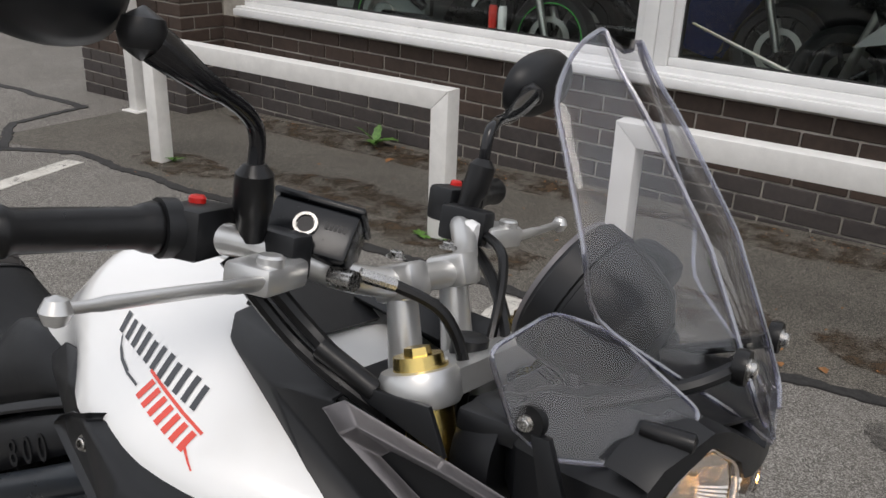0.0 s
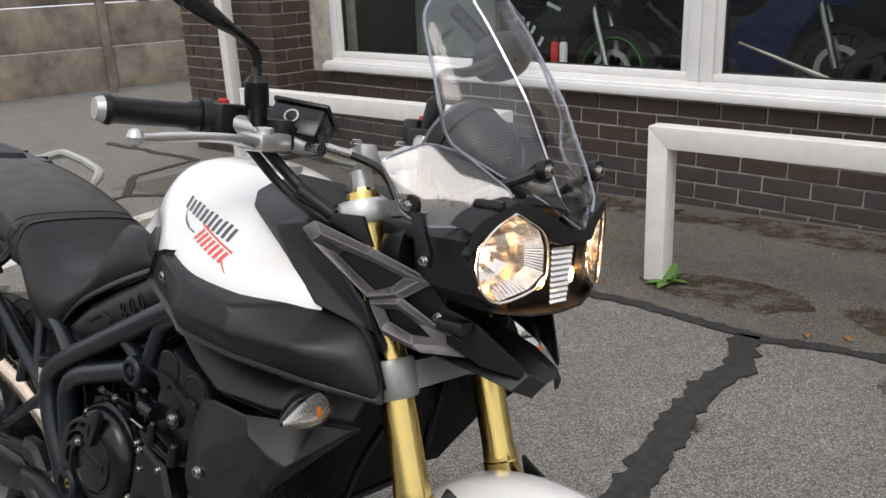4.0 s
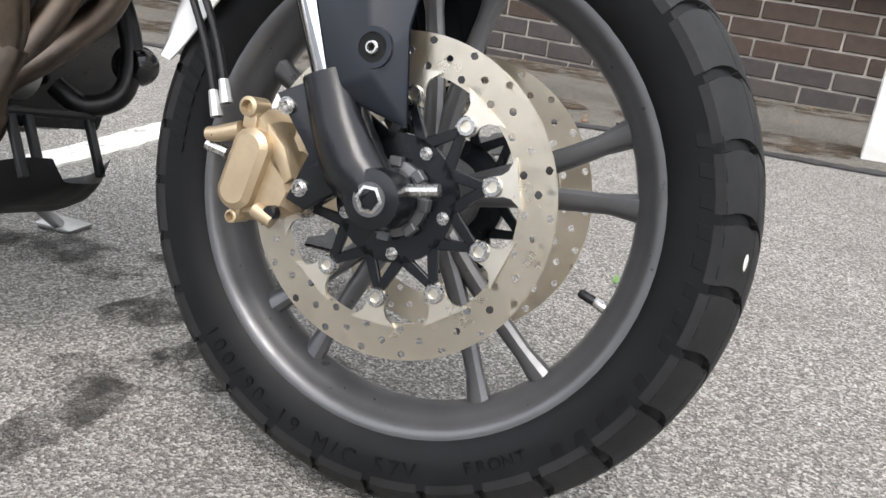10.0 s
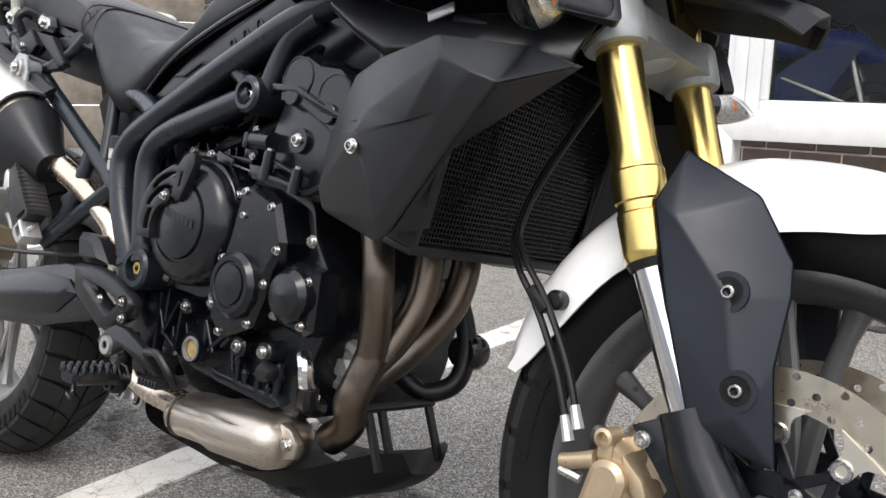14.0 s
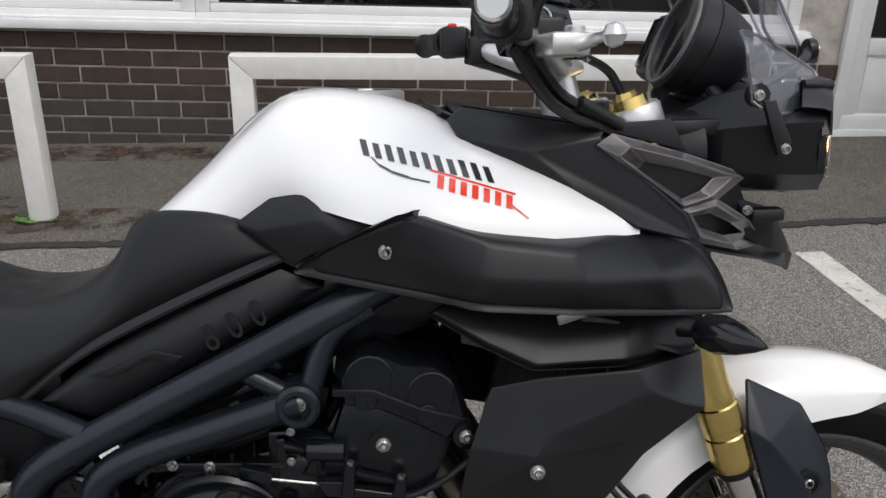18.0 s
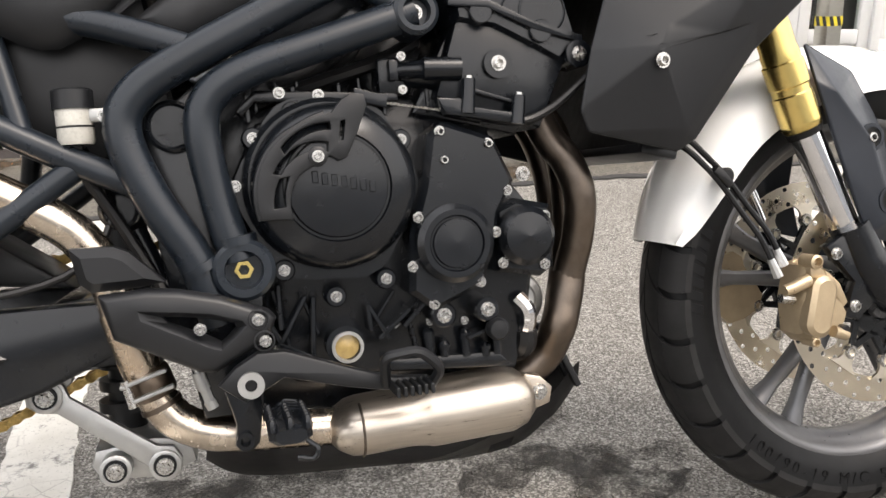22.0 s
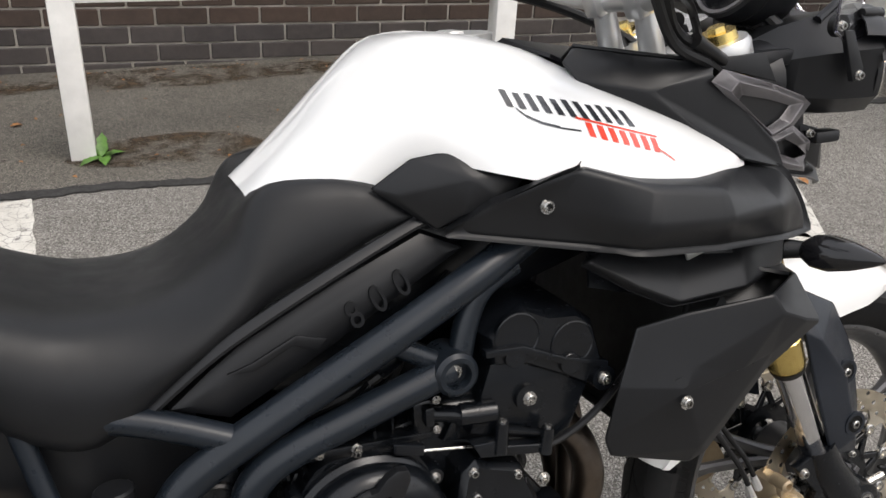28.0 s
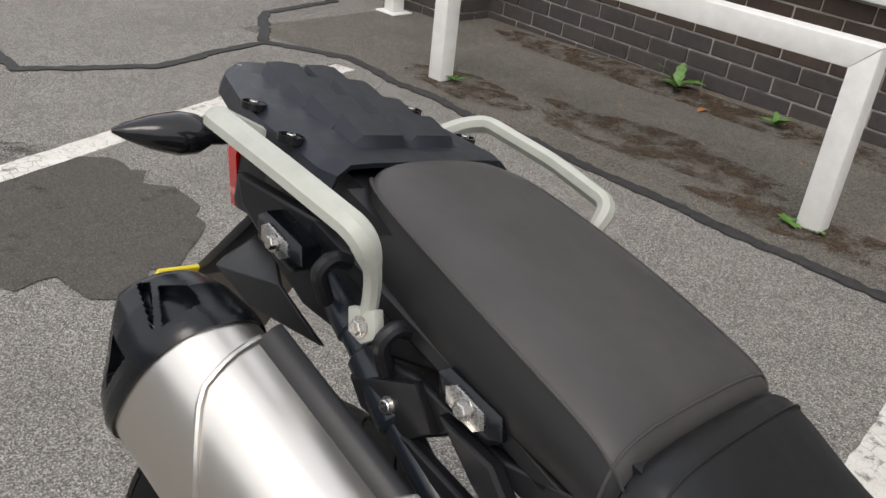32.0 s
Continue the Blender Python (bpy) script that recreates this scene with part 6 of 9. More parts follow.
cat = part("catalyst_box", loft([oval((x, -0.13, z), a, b) for x, z, a, b in ((0.980, 0.272, 0.02, 0.01), (0.976, 0.272, 0.036, 0.022), (0.966, 0.2715, 0.046, 0.031), (0.951, 0.271, 0.05, 0.0365), (0.858, 0.268, 0.05, 0.0365), (0.852, 0.268, 0.0485, 0.0345), (0.836, 0.267, 0.047, 0.0315), (0.824, 0.2665, 0.0465, 0.031), (0.781, 0.265, 0.0455, 0.031), (0.768, 0.2645, 0.044, 0.029), (0.754, 0.264, 0.036, 0.021), (0.748, 0.264, 0.026, 0.014))]), M["cat"], ex, "brushed stainless catalyst box", 50)
part("weld_seam", tube(spline([p + Vector((0, -0.0006, 0)) for p in oval((0.779, -0.13, 0.265), 0.0458, 0.0312)[9:20]], 2), 0.0016, 6), M["header"], cat)
part("mount_lug", plate([(0.97, 0.3), (0.99, 0.295), (1.004, 0.28), (1.0, 0.262), (0.975, 0.255)], -0.135, -0.15, 0.003), M["cat"], cat)
shared("bolt", bolt_mesh["h"], cat, pose(0.987, -0.15, 0.277))
part("link_pipe", tube(spline([(0.77, -0.125, 0.265), (0.7, -0.122, 0.27), (0.635, -0.12, 0.276), (0.593, -0.12, 0.295), (0.57, -0.12, 0.33), (0.555, -0.125, 0.38), (0.545, -0.127, 0.42)], 5), 0.0205, 18), M["tinted"], ex, "straw-tinted steel link pipe")
clamp = part("pipe_clamp", tube([(0.5735, -0.12, 0.325), (0.572, -0.12, 0.33), (0.5655, -0.1205, 0.35), (0.564, -0.1205, 0.355)], [0.021, 0.0235, 0.0235, 0.021], 24), M["header"], ex, "rust-tinted steel band clamp")
part("clamp_ear", join(moved(box(-0.024, 0.024, -0.152, -0.142, -0.002, 0.002, 0.001, 1), pose(0.57, 0, 0.333, 0, -16, 0)), moved(box(-0.024, 0.024, -0.152, -0.142, -0.002, 0.002, 0.001, 1), pose(0.564, 0, 0.35, 0, -16, 0))), M["cast"], clamp)
part("clamp_bolt", tube([(0.552, -0.148, 0.322), (0.546, -0.148, 0.35)], 0.0045, 8), M["bolt"], clamp)
part("weld_bead", tube(spline([(0.576, -0.12, 0.318), (0.578, -0.12, 0.313)], 2), 0.0222, 20), M["header"], ex)
part("tail_pipe", tube(spline([(0.55, -0.127, 0.4), (0.54, -0.128, 0.455), (0.522, -0.13, 0.49), (0.495, -0.135, 0.517), (0.43, -0.145, 0.557), (0.37, -0.158, 0.587), (0.3, -0.18, 0.62)], 5), 0.0205, 18), M["tinted"], ex)
# silencer
AX = (0.36, -0.17, 0.585), (-0.02, -0.215, 0.75)


def ax(t):
    return Vector(AX[0]).lerp(Vector(AX[1]), t)


sil = part("silencer", loft([oval(ax(t), a, b, 36, 27) for t, a, b in ((0.0, 0.022, 0.022), (0.06, 0.03, 0.034), (0.16, 0.05, 0.066), (0.28, 0.058, 0.083), (0.6, 0.06, 0.086), (1.0, 0.06, 0.086))]), M["can"], bike, "brushed stainless oval silencer with black end cap")
part("front_cone", loft([oval(ax(t), a, b, 36, 27) for t, a, b in ((-0.03, 0.026, 0.026), (0.05, 0.034, 0.04), (0.17, 0.055, 0.073), (0.22, 0.0575, 0.079))]), M["black"], sil, "black plastic heat guard")
CAP = ((0.985, 0.063, 0.089), (1.0, 0.064, 0.09), (1.02, 0.064, 0.09), (1.1, 0.06, 0.084), (1.155, 0.053, 0.074), (1.17, 0.049, 0.069), (1.178, 0.044, 0.063), (1.17, 0.039, 0.057), (1.08, 0.03, 0.048))
OPENINGS = (((12.4, 1.16), (11.6, 1.145), (13.7, 1.03)), ((11.2, 1.125), (9.6, 1.1), (9.7, 1.045), (12.9, 1.03)), ((16.5, 1.1), (16.5, 1.035), (18.6, 1.035)))


def within(poly, x, y):
    side_ = [(b[0] - a[0]) * (y - a[1]) * 20 - (b[1] - a[1]) * 20 * (x - a[0]) for a, b in zip(poly, poly[1:] + poly[:1])]
    return all(v >= 0 for v in side_) or all(v <= 0 for v in side_)


def end_cap():
    """A cap cut off at a slant, with sunk three-cornered openings."""
    rings = []
    for (t0, a0, b0), (t1, a1, b1) in zip(CAP, CAP[1:]):
        steps = 22 if t1 - t0 > 0.04 else 3
        for i in range(steps):
            f = i / steps
            t, a, b = t0 + (t1 - t0) * f, a0 + (a1 - a0) * f, b0 + (b1 - b0) * f
            ring = []
            for k in range(216):
                up_ = math.sin(2 * math.pi * k / 216)
                g = 1.0 if up_ > 0.6 else 0.6 + 0.4 * up_ / 0.6 if up_ > 0 else 0.6 + 0.35 * up_
                tt = t if t < 1.0 else 1.0 + (t - 1.0) * g
                sunk = 0.84 if t1 > t0 and any(within(p, k / 6, tt) for p in OPENINGS) else 1.0
                ring.append((tt, k, a * sunk, b * sunk))
            rings.append(ring)
    out = []
    for ring in rings:
        out.append([])
        for tt, k, a, b in ring:
            ang = 2 * math.pi * k / 216
            u = math.copysign(abs(math.cos(ang)) ** (2 / 2.4), math.cos(ang)) * a
            v = math.copysign(abs(math.sin(ang)) ** (2 / 2.4), math.sin(ang)) * b
            out[-1].append(ax(tt) + Vector((v * math.sin(radians(27)), u, v * math.cos(radians(27)))))
    return loft(out)


cap = part("end_cap", end_cap(), M["engine"], sil, "black plastic end cap with three-cornered recesses", 40)
shield = []
for t in (0.24, 0.3, 0.45, 0.6, 0.74, 0.79):
    row = []
    for k in range(8, 27):
        o = oval(ax(t + (0.14 - 0.2 * (k - 8) / 18 - 0.42 * max(0.0, (k - 8) / 18 - 0.3)) * max(0.0, t - 0.3) / 0.49), 0.0645, 0.0905, 36, 27)
        row.append(o[k % 36])
    shield.append(row)
part("silencer_shield", grid_panel(shield, 0.004), M["can"], sil, "plain bright stainless outer shield", 60)
edge = [p + (p - ax(0.735)).normalized() * 0.001 for p in shield[-1]]
part("shield_lip", tube(edge, 0.0035, 8), M["can"], sil)
part("shield_strip", tube([r[0] + Vector((0, 0.004, 0.002)) for r in shield], 0.017, 10, flat=0.35), M["black"], sil)
mt = part("silencer_bracket", join(plate([(0.2, 0.755), (0.225, 0.775), (0.252, 0.77), (0.262, 0.74), (0.262, 0.7), (0.235, 0.715)], -0.175, -0.181, 0.001), lathe([(0.017, -0.15), (0.017, -0.186), (0.014, -0.188), (0.011, -0.185)], 24, "y", (0.235, 0, 0.748))), M["cast"], sil)
shared("bolt", bolt_mesh["h"], mt, pose(0.235, -0.188, 0.748))
shared("bolt", bolt_mesh["l"], sil, pose(0.159, -0.175, 0.756, -60, 0, 0))

# ---- swingarm, shock and linkage ----
def swing():
    return plate([(-0.08, 0.33), (0.02, 0.37), (0.25, 0.405), (0.39, 0.432), (0.54, 0.43), (0.66, 0.47), (0.69, 0.445), (0.66, 0.41), (0.54, 0.375), (0.467, 0.345), (0.388, 0.328), (0.311, 0.31), (0.12, 0.293), (-0.07, 0.287)], -0.135, -0.1, 0.007)


sw = both("swingarm", swing, M["engine"], None, "black box-section swingarm")
both("swingarm_face", lambda: cover([(-0.04, 0.335), (0.12, 0.37), (0.31, 0.405), (0.41, 0.405), (0.44, 0.385), (0.38, 0.345), (0.26, 0.322), (0.0, 0.303)], -0.13, -0.138, -0.146, 0.012, 0.003), M["engine"], sw[0])
part("swingarm_bridge", box(0.47, 0.56, -0.13, 0.13, 0.36, 0.43, 0.015), M["engine"], bike)
part("axle_block", box(-0.09, -0.03, -0.147, -0.13, 0.3, 0.345, 0.004), M["cast"], sw[0])
part("chain_adjuster", lathe([(0.012, -0.13), (0.012, -0.155)], 6, "y", (-0.03, 0, 0.322)), M["bolt"], sw[0])
both("frame_sleeve", lambda: tube([(0.025, -0.1075, 0.8495), (0.03, -0.108, 0.847), (0.074, -0.1155, 0.8245), (0.078, -0.116, 0.8225)], [0.0145, 0.018, 0.018, 0.0145], 16), M["frame"], fr)
both("frame_sleeve", lambda: tube([(0.094, -0.119, 0.814), (0.098, -0.1195, 0.812), (0.156, -0.129, 0.7825), (0.16, -0.13, 0.7805)], [0.0145, 0.019, 0.019, 0.0145], 16), M["frame"], fr)
rc = part("rear_caliper", cover([(-0.09, 0.4), (-0.06, 0.45), (-0.02, 0.468), (0.06, 0.46), (0.09, 0.43), (0.07, 0.4), (0.0, 0.4)], -0.075, -0.125, -0.135, 0.01, 0.003), M["cal_gold"], bike, "gold rear brake caliper")
part("piston_housing", join(lathe([(0.022, -0.125), (0.022, -0.15), (0.018, -0.155), (0.001, -0.155)], 22, "y", (-0.015, 0, 0.435)), lathe([(0.012, -0.125), (0.012, -0.145), (0.009, -0.148), (0.001, -0.148)], 16, "y", (0.045, 0, 0.425))), M["cal_gold"], rc)
part("caliper_bracket", plate([(-0.08, 0.405), (-0.03, 0.4), (0.09, 0.405), (0.1, 0.385), (0.0, 0.375), (-0.06, 0.38)], -0.12, -0.108, 0.003), M["engine"], rc)
bolts(rc, "m", -0.136, [(-0.05, 0.43), (0.05, 0.44)])
part("rear_brake_hose", tube(spline([(0.06, -0.13, 0.45), (0.16, -0.14, 0.43), (0.35, -0.15, 0.44), (0.5, -0.14, 0.46), (0.55, -0.12, 0.52), (0.53, -0.13, 0.585)]), 0.004, 8), M["hose"], bike)
ln = part("suspension_link", plate([(0.44, 0.337), (0.447, 0.35), (0.465, 0.354), (0.479, 0.342), (0.484, 0.328), (0.565, 0.264), (0.583, 0.26), (0.591, 0.246), (0.588, 0.23), (0.574, 0.222), (0.56, 0.229), (0.553, 0.243), (0.47, 0.312), (0.452, 0.315), (0.441, 0.324)], -0.088, -0.078, 0.003), M["cast"], bike, "cast alloy suspension linkage")
part("link_rocker", plate([(0.5, 0.262), (0.56, 0.268), (0.6, 0.262), (0.605, 0.235), (0.57, 0.222), (0.505, 0.228), (0.495, 0.245)], -0.07, 0.05, 0.004), M["cast"], ln)
for x, z in ((0.461, 0.332), (0.572, 0.241), (0.521, 0.243)):
    part("link_bush", lathe([(0.017, -0.06), (0.017, -0.091), (0.0155, -0.092), (0.0125, -0.092), (0.012, -0.088)], 24, "y", (x, 0, z)), M["cast"], ln)
    part("bush_washer", lathe([(0.0118, -0.085), (0.0118, -0.0935), (0.001, -0.0935)], 20, "y", (x, 0, z)), M["engine"], ln)
    shared("bolt", bolt_mesh["h"], ln, pose(x, -0.0935, z))
part("link_drop", plate([(0.43, 0.4), (0.5, 0.4), (0.485, 0.34), (0.45, 0.315), (0.43, 0.335)], -0.07, -0.05, 0.003), M["cast"], ln)
part("shock_absorber", join(tube([(0.53, 0, 0.27), (0.56, 0, 0.58)], 0.022, 16), *[lathe([(0.036, z), (0.036, z + 0.012)], 20, "z", (0.535 + (z - 0.28) * 0.1, 0, 0)) for z in (0.29, 0.315, 0.34, 0.365, 0.39)]), M["black"], bike)
part("shock_adjuster", join(lathe([(0.02, -0.1), (0.02, -0.125), (0.016, -0.127), (0.015, -0.118)], 24, "y", (0.556, 0, 0.521)), tube([(0.57, -0.11, 0.5), (0.592, -0.11, 0.44)], 0.01, 12)), M["engine"], bike)
# chain: link plates along two runs
chain = part("drive_chain", lathe([(0.03, 0.06), (0.03, 0.09)], 15, "y", (0.64, 0, 0.45)), M["engine"], bike, "gold roller chain")
ring = [(-0.008 + 0.0065 * math.cos(a), 0.0065 * math.sin(a)) for a in (math.pi / 2 + math.pi * k / 5 for k in range(6))]
ring += [(0.0, -0.0042)] + [(0.008 + 0.0065 * math.cos(a), 0.0065 * math.sin(a)) for a in (-math.pi / 2 + math.pi * k / 5 for k in range(6))] + [(0.0, 0.0042)]
link_mesh = mesh_of("chain_link", join(plate(ring, -0.009, -0.0065), plate(ring, 0.0065, 0.009), lathe([(0.004, -0.01), (0.004, 0.01)], 8, "y", (-0.008, 0, 0)), lathe([(0.004, -0.01), (0.004, 0.01)], 8, "y", (0.008, 0, 0))), M["chain"])
for (xa, za), (xb, zb) in (((0.0, 0.44), (0.64, 0.475)), ((0.0, 0.205), (0.36, 0.262)), ((0.36, 0.262), (0.64, 0.385))):
    n = int(math.hypot(xb - xa, zb - za) / 0.0159)
    a = math.degrees(math.atan2(zb - za, xb - xa))
    for k in range(n):
        t = k / n
        shared("chain_link", link_mesh, chain, pose(xa + (xb - xa) * t, 0.075, za + (zb - za) * t, 0, -a, 0))
part("hugger", plate([(0.1, 0.5), (0.25, 0.56), (0.42, 0.5), (0.5, 0.44), (0.42, 0.45), (0.3, 0.49)], -0.06, 0.06, 0.006), M["black"], bike)

# ---- footrests, pedal, heel guard, bash plate, stand ----
HG = [(0.536, 0.443), (0.58, 0.445), (0.61, 0.441), (0.648, 0.431), (0.692, 0.412), (0.698, 0.404), (0.688, 0.383), (0.636, 0.357), (0.622, 0.359), (0.546, 0.4)]
HO = [(0.57, 0.426), (0.59, 0.423), (0.612, 0.42), (0.636, 0.416), (0.665, 0.406), (0.669, 0.4), (0.658, 0.39), (0.643, 0.379), (0.636, 0.381), (0.572, 0.416)]
HH = [(0.59, 0.417), (0.605, 0.415), (0.618, 0.413), (0.634, 0.41), (0.657, 0.403), (0.659, 0.398), (0.652, 0.391), (0.644, 0.385), (0.633, 0.392), (0.596, 0.41)]
hg_rings = [[(x, y, z) for x, z in p] for p, y in ((HG, -0.183), (HG, -0.196), (inset(HG, 0.003), -0.202), (inset(HG, 0.007), -0.2045), (HO, -0.2045), (inset(HO, 0.0015), -0.203), (HH, -0.193), (HH, -0.183), (HG, -0.183))]
hg = part("heel_guard", loft(hg_rings, caps=False), M["black"], bike, "black plastic heel guard with a slot")
part("heel_wing", cover([(0.513, 0.489), (0.552, 0.4875), (0.566, 0.481), (0.597, 0.449), (0.572, 0.446), (0.53, 0.4455), (0.519, 0.455)], -0.165, -0.182, -0.192, 0.009, 0.003), M["black"], hg)
for x, z in ((0.68, 0.405), (0.684, 0.3835)):
    part("bolt_recess", lathe([(0.0105, -0.2035), (0.0105, -0.206), (0.009, -0.2062), (0.0085, -0.204)], 20, "y", (x, 0, z), caps=False), M["black"], hg)
bolts(hg, "m", -0.204, [(0.68, 0.405), (0.685, 0.383), (0.625, 0.402)])
pp = part("brake_pedal", plate([(0.636, 0.345), (0.655, 0.362), (0.676, 0.373), (0.703, 0.372), (0.775, 0.343), (0.81, 0.331), (0.845, 0.327), (0.84, 0.318), (0.8, 0.318), (0.76, 0.327), (0.7, 0.345), (0.66, 0.325)], -0.195, -0.21, 0.004), M["black"], bike, "black brake pedal and serrated rider footrest")
part("pedal_pad", tube(rounded([(0.8, -0.21, 0.325), (0.795, -0.235, 0.358), (0.83, -0.24, 0.362), (0.853, -0.235, 0.34), (0.845, -0.22, 0.322)], 0.01), 0.0055, 8), M["black"], pp)
for k in range(6):
    part("pedal_tooth", box(0.803 + 0.007 * k, 0.807 + 0.007 * k, -0.246, -0.2, 0.318, 0.328, 0.001, 1), M["black"], pp)
part("pedal_pivot", lathe([(0.013, -0.19), (0.013, -0.215), (0.006, -0.215), (0.006, -0.212)], 20, "y", (0.667, 0, 0.343), caps=False), M["cast"], pp)
part("footrest_hanger", plate([(0.641, 0.338), (0.658, 0.352), (0.686, 0.364), (0.69, 0.345), (0.676, 0.333), (0.677, 0.309), (0.671, 0.279), (0.664, 0.272), (0.654, 0.271), (0.647, 0.279), (0.65, 0.3)], -0.172, -0.192, 0.004), M["engine"], pp)
part("hanger_eye", lathe([(0.009, -0.19), (0.009, -0.197), (0.005, -0.197), (0.0045, -0.192)], 18, "y", (0.657, 0, 0.284), caps=False), M["engine"], pp)
fp = part("rider_footrest", loft([[(0.696 + w * cx, y, 0.307 + h_ * cz) for cx, cz in ((-1, -0.4), (-0.6, -1), (0.6, -1), (1, -0.4), (1, 0.5), (0.7, 0.8), (-0.7, 0.8), (-1, 0.5))] for y, w, h_ in ((-0.19, 0.009, 0.014), (-0.205, 0.013, 0.014), (-0.225, 0.019, 0.011), (-0.272, 0.02, 0.01), (-0.28, 0.014, 0.007))]), M["engine"], pp)
for k in range(18):
    x, y = 0.68 + (k % 3) * 0.016, -0.277 + 0.011 * (k // 3)
    part("footrest_tooth", lathe([(0.0042, 0.312), (0.0038, 0.321), (0.0022, 0.324), (0.0005, 0.324)], 6, "z", (x, y, 0)), M["engine"], fp)
part("footrest_loop", tube(rounded([(0.71, -0.276, 0.3), (0.72, -0.282, 0.293), (0.716, -0.282, 0.283), (0.7, -0.278, 0.286)], 0.005), 0.0025, 8), M["engine"], fp)
part("peg_spring", tube([(0.7 + 0.012 * math.cos(k * 0.9), -0.2 - 0.0018 * k, 0.31 + 0.012 * math.sin(k * 0.9)) for k in range(30)], 0.002, 6), M["engine"], pp)
part("brake_switch", join(tube([(0.614, -0.15, 0.358), (0.618, -0.15, 0.349)], 0.0035, 8), tube([(0.617, -0.15, 0.35), (0.622, -0.15, 0.332)], 0.0068, 12), tube([(0.622, -0.15, 0.332), (0.626, -0.15, 0.318)], 0.0055, 6), tube([(0.626, -0.15, 0.319), (0.629, -0.15, 0.311)], 0.0062, 10)), M["cast"], pp)
ph = part("passenger_footrest", plate([(0.309, 0.57), (0.324, 0.58), (0.337, 0.577), (0.386, 0.513), (0.345, 0.472), (0.334, 0.475), (0.299, 0.536)], -0.206, -0.168, 0.006), M["dim_rubber"], bike, "folded grey-black rubber passenger footrest with alloy hinge")
part("footrest_top", plate([(0.316, 0.566), (0.325, 0.577), (0.336, 0.574), (0.384, 0.511), (0.358, 0.494), (0.319, 0.544)], -0.205, -0.213, 0.003), M["dim_rubber"], ph)
part("alloy_tip", plate([(0.305, 0.562), (0.311, 0.571), (0.318, 0.567), (0.323, 0.541), (0.314, 0.535), (0.306, 0.538)], -0.19, -0.2155, 0.003), M["alloy"], ph, "polished alloy tip")
part("footrest_step", plate([(0.384, 0.512), (0.39, 0.506), (0.364, 0.486), (0.358, 0.493)], -0.175, -0.208, 0.002), M["dim_rubber"], ph)
hinge = [(0.368, 0.493), (0.349, 0.478), (0.352, 0.466), (0.369, 0.453), (0.378, 0.455), (0.388, 0.467)]
h_in = [(0.3675, 0.484), (0.36, 0.479), (0.361, 0.474), (0.37, 0.464), (0.374, 0.465), (0.378, 0.47)]
hinge_rings = [[(x, y, z) for x, z in p] for p, y in ((hinge, -0.18), (hinge, -0.209), (inset(hinge, 0.002), -0.212), (h_in, -0.212), (h_in, -0.18), (hinge, -0.18))]
fh = part("footrest_hinge", loft(hinge_rings, caps=False), M["cast"], ph, "cast alloy hinge fork")
part("hinge_tongue", tube([(0.358, -0.2, 0.483), (0.378, -0.2, 0.46)], 0.0035, 8), M["engine"], fh)
part("hinge_pin", tube([(0.348, -0.198, 0.468), (0.393, -0.198, 0.485)], 0.0042, 10), M["bolt"], fh)
for k in range(12):
    t = k / 11
    part("footrest_tooth", box(0.328 + 0.056 * t, 0.3335 + 0.056 * t, -0.212, -0.17, 0.572 - 0.0695 * t, 0.582 - 0.0695 * t, 0.001, 1), M["dim_rubber"], ph)


def bash():
    stations = [(0.615, 0.238, 0.1, 0.006), (0.66, 0.216, 0.115, 0.008), (0.78, 0.204, 0.12, 0.010), (0.87, 0.191, 0.125, 0.022), (0.97, 0.191, 0.12, 0.046), (1.02, 0.208, 0.1, 0.05), (1.06, 0.232, 0.07, 0.044), (1.085, 0.252, 0.045, 0.028)]
    pts = list(zip(*[spline([(q[0], q[k], 0) for q in stations], 6) for k in (1, 2, 3)]))
    bm = bmesh.new()
    vs = []
    for (x, z, _), (_, hw, _), (_, up, _) in pts:
        row = []
        for k in range(-6, 7):
            t = abs(k) / 6
            row.append(bm.verts.new((x + 0.012 * (1 - t) * (x > 1.03), hw * (k / 6 if t < 0.9 else k / 6 * 1.03), z + up * max(0.0, (t - 0.62) / 0.38) ** 1.3)))
        vs.append(row)
    for r, q in zip(vs, vs[1:]):
        for j in range(12):
            x = (r[j].co.x + q[j].co.x) / 2
            if j in (1, 10) and any(a < x < b for a, b in ((0.825, 0.858), (0.872, 0.9), (0.935, 0.968))):
                continue
            bm.faces.new((r[j], r[j + 1], q[j + 1], q[j]))
    bmesh.ops.solidify(bm, geom=bm.faces[:], thickness=0.005)
    return bm


bp = part("bash_plate", bash(), M["black"], bike, "black slotted bash plate under the engine", 35)
for y in (-0.07, -0.045, 0.05):
    part("plate_strut", moved(box(-0.004, 0.004, -0.006, 0.006, 0.0, 0.075, 0.002), pose(1.07, y, 0.255, 0, -24, 0)), M["black"], bp)
part("strut_cap", tube([(1.038, -0.08, 0.327), (1.038, 0.06, 0.327)], 0.006, 8), M["black"], bp)
stand = part("side_stand", tube([(0.7, 0.1, 0.3), (0.7, 0.22, 0.2), (0.68, 0.39, 0.094)], [0.014, 0.012, 0.011], 12), M["cast"], bike, "pale alloy side stand, folded out")
part("stand_foot", moved(plate([(-0.035, -0.004), (0.04, -0.004), (0.045, 0.004), (-0.04, 0.004)], -0.028, 0.028, 0.003), pose(0.675, 0.407, 0.0915, 12, 0, 0)), M["cast"], stand)
rs = part("brake_fluid_reservoir", lathe([(0.016, 0.588), (0.0175, 0.592), (0.0175, 0.622), (0.016, 0.624)], 24, "z", (0.527, -0.145, 0)), M["fluid"], bike, "translucent rear brake reservoir with black cap")
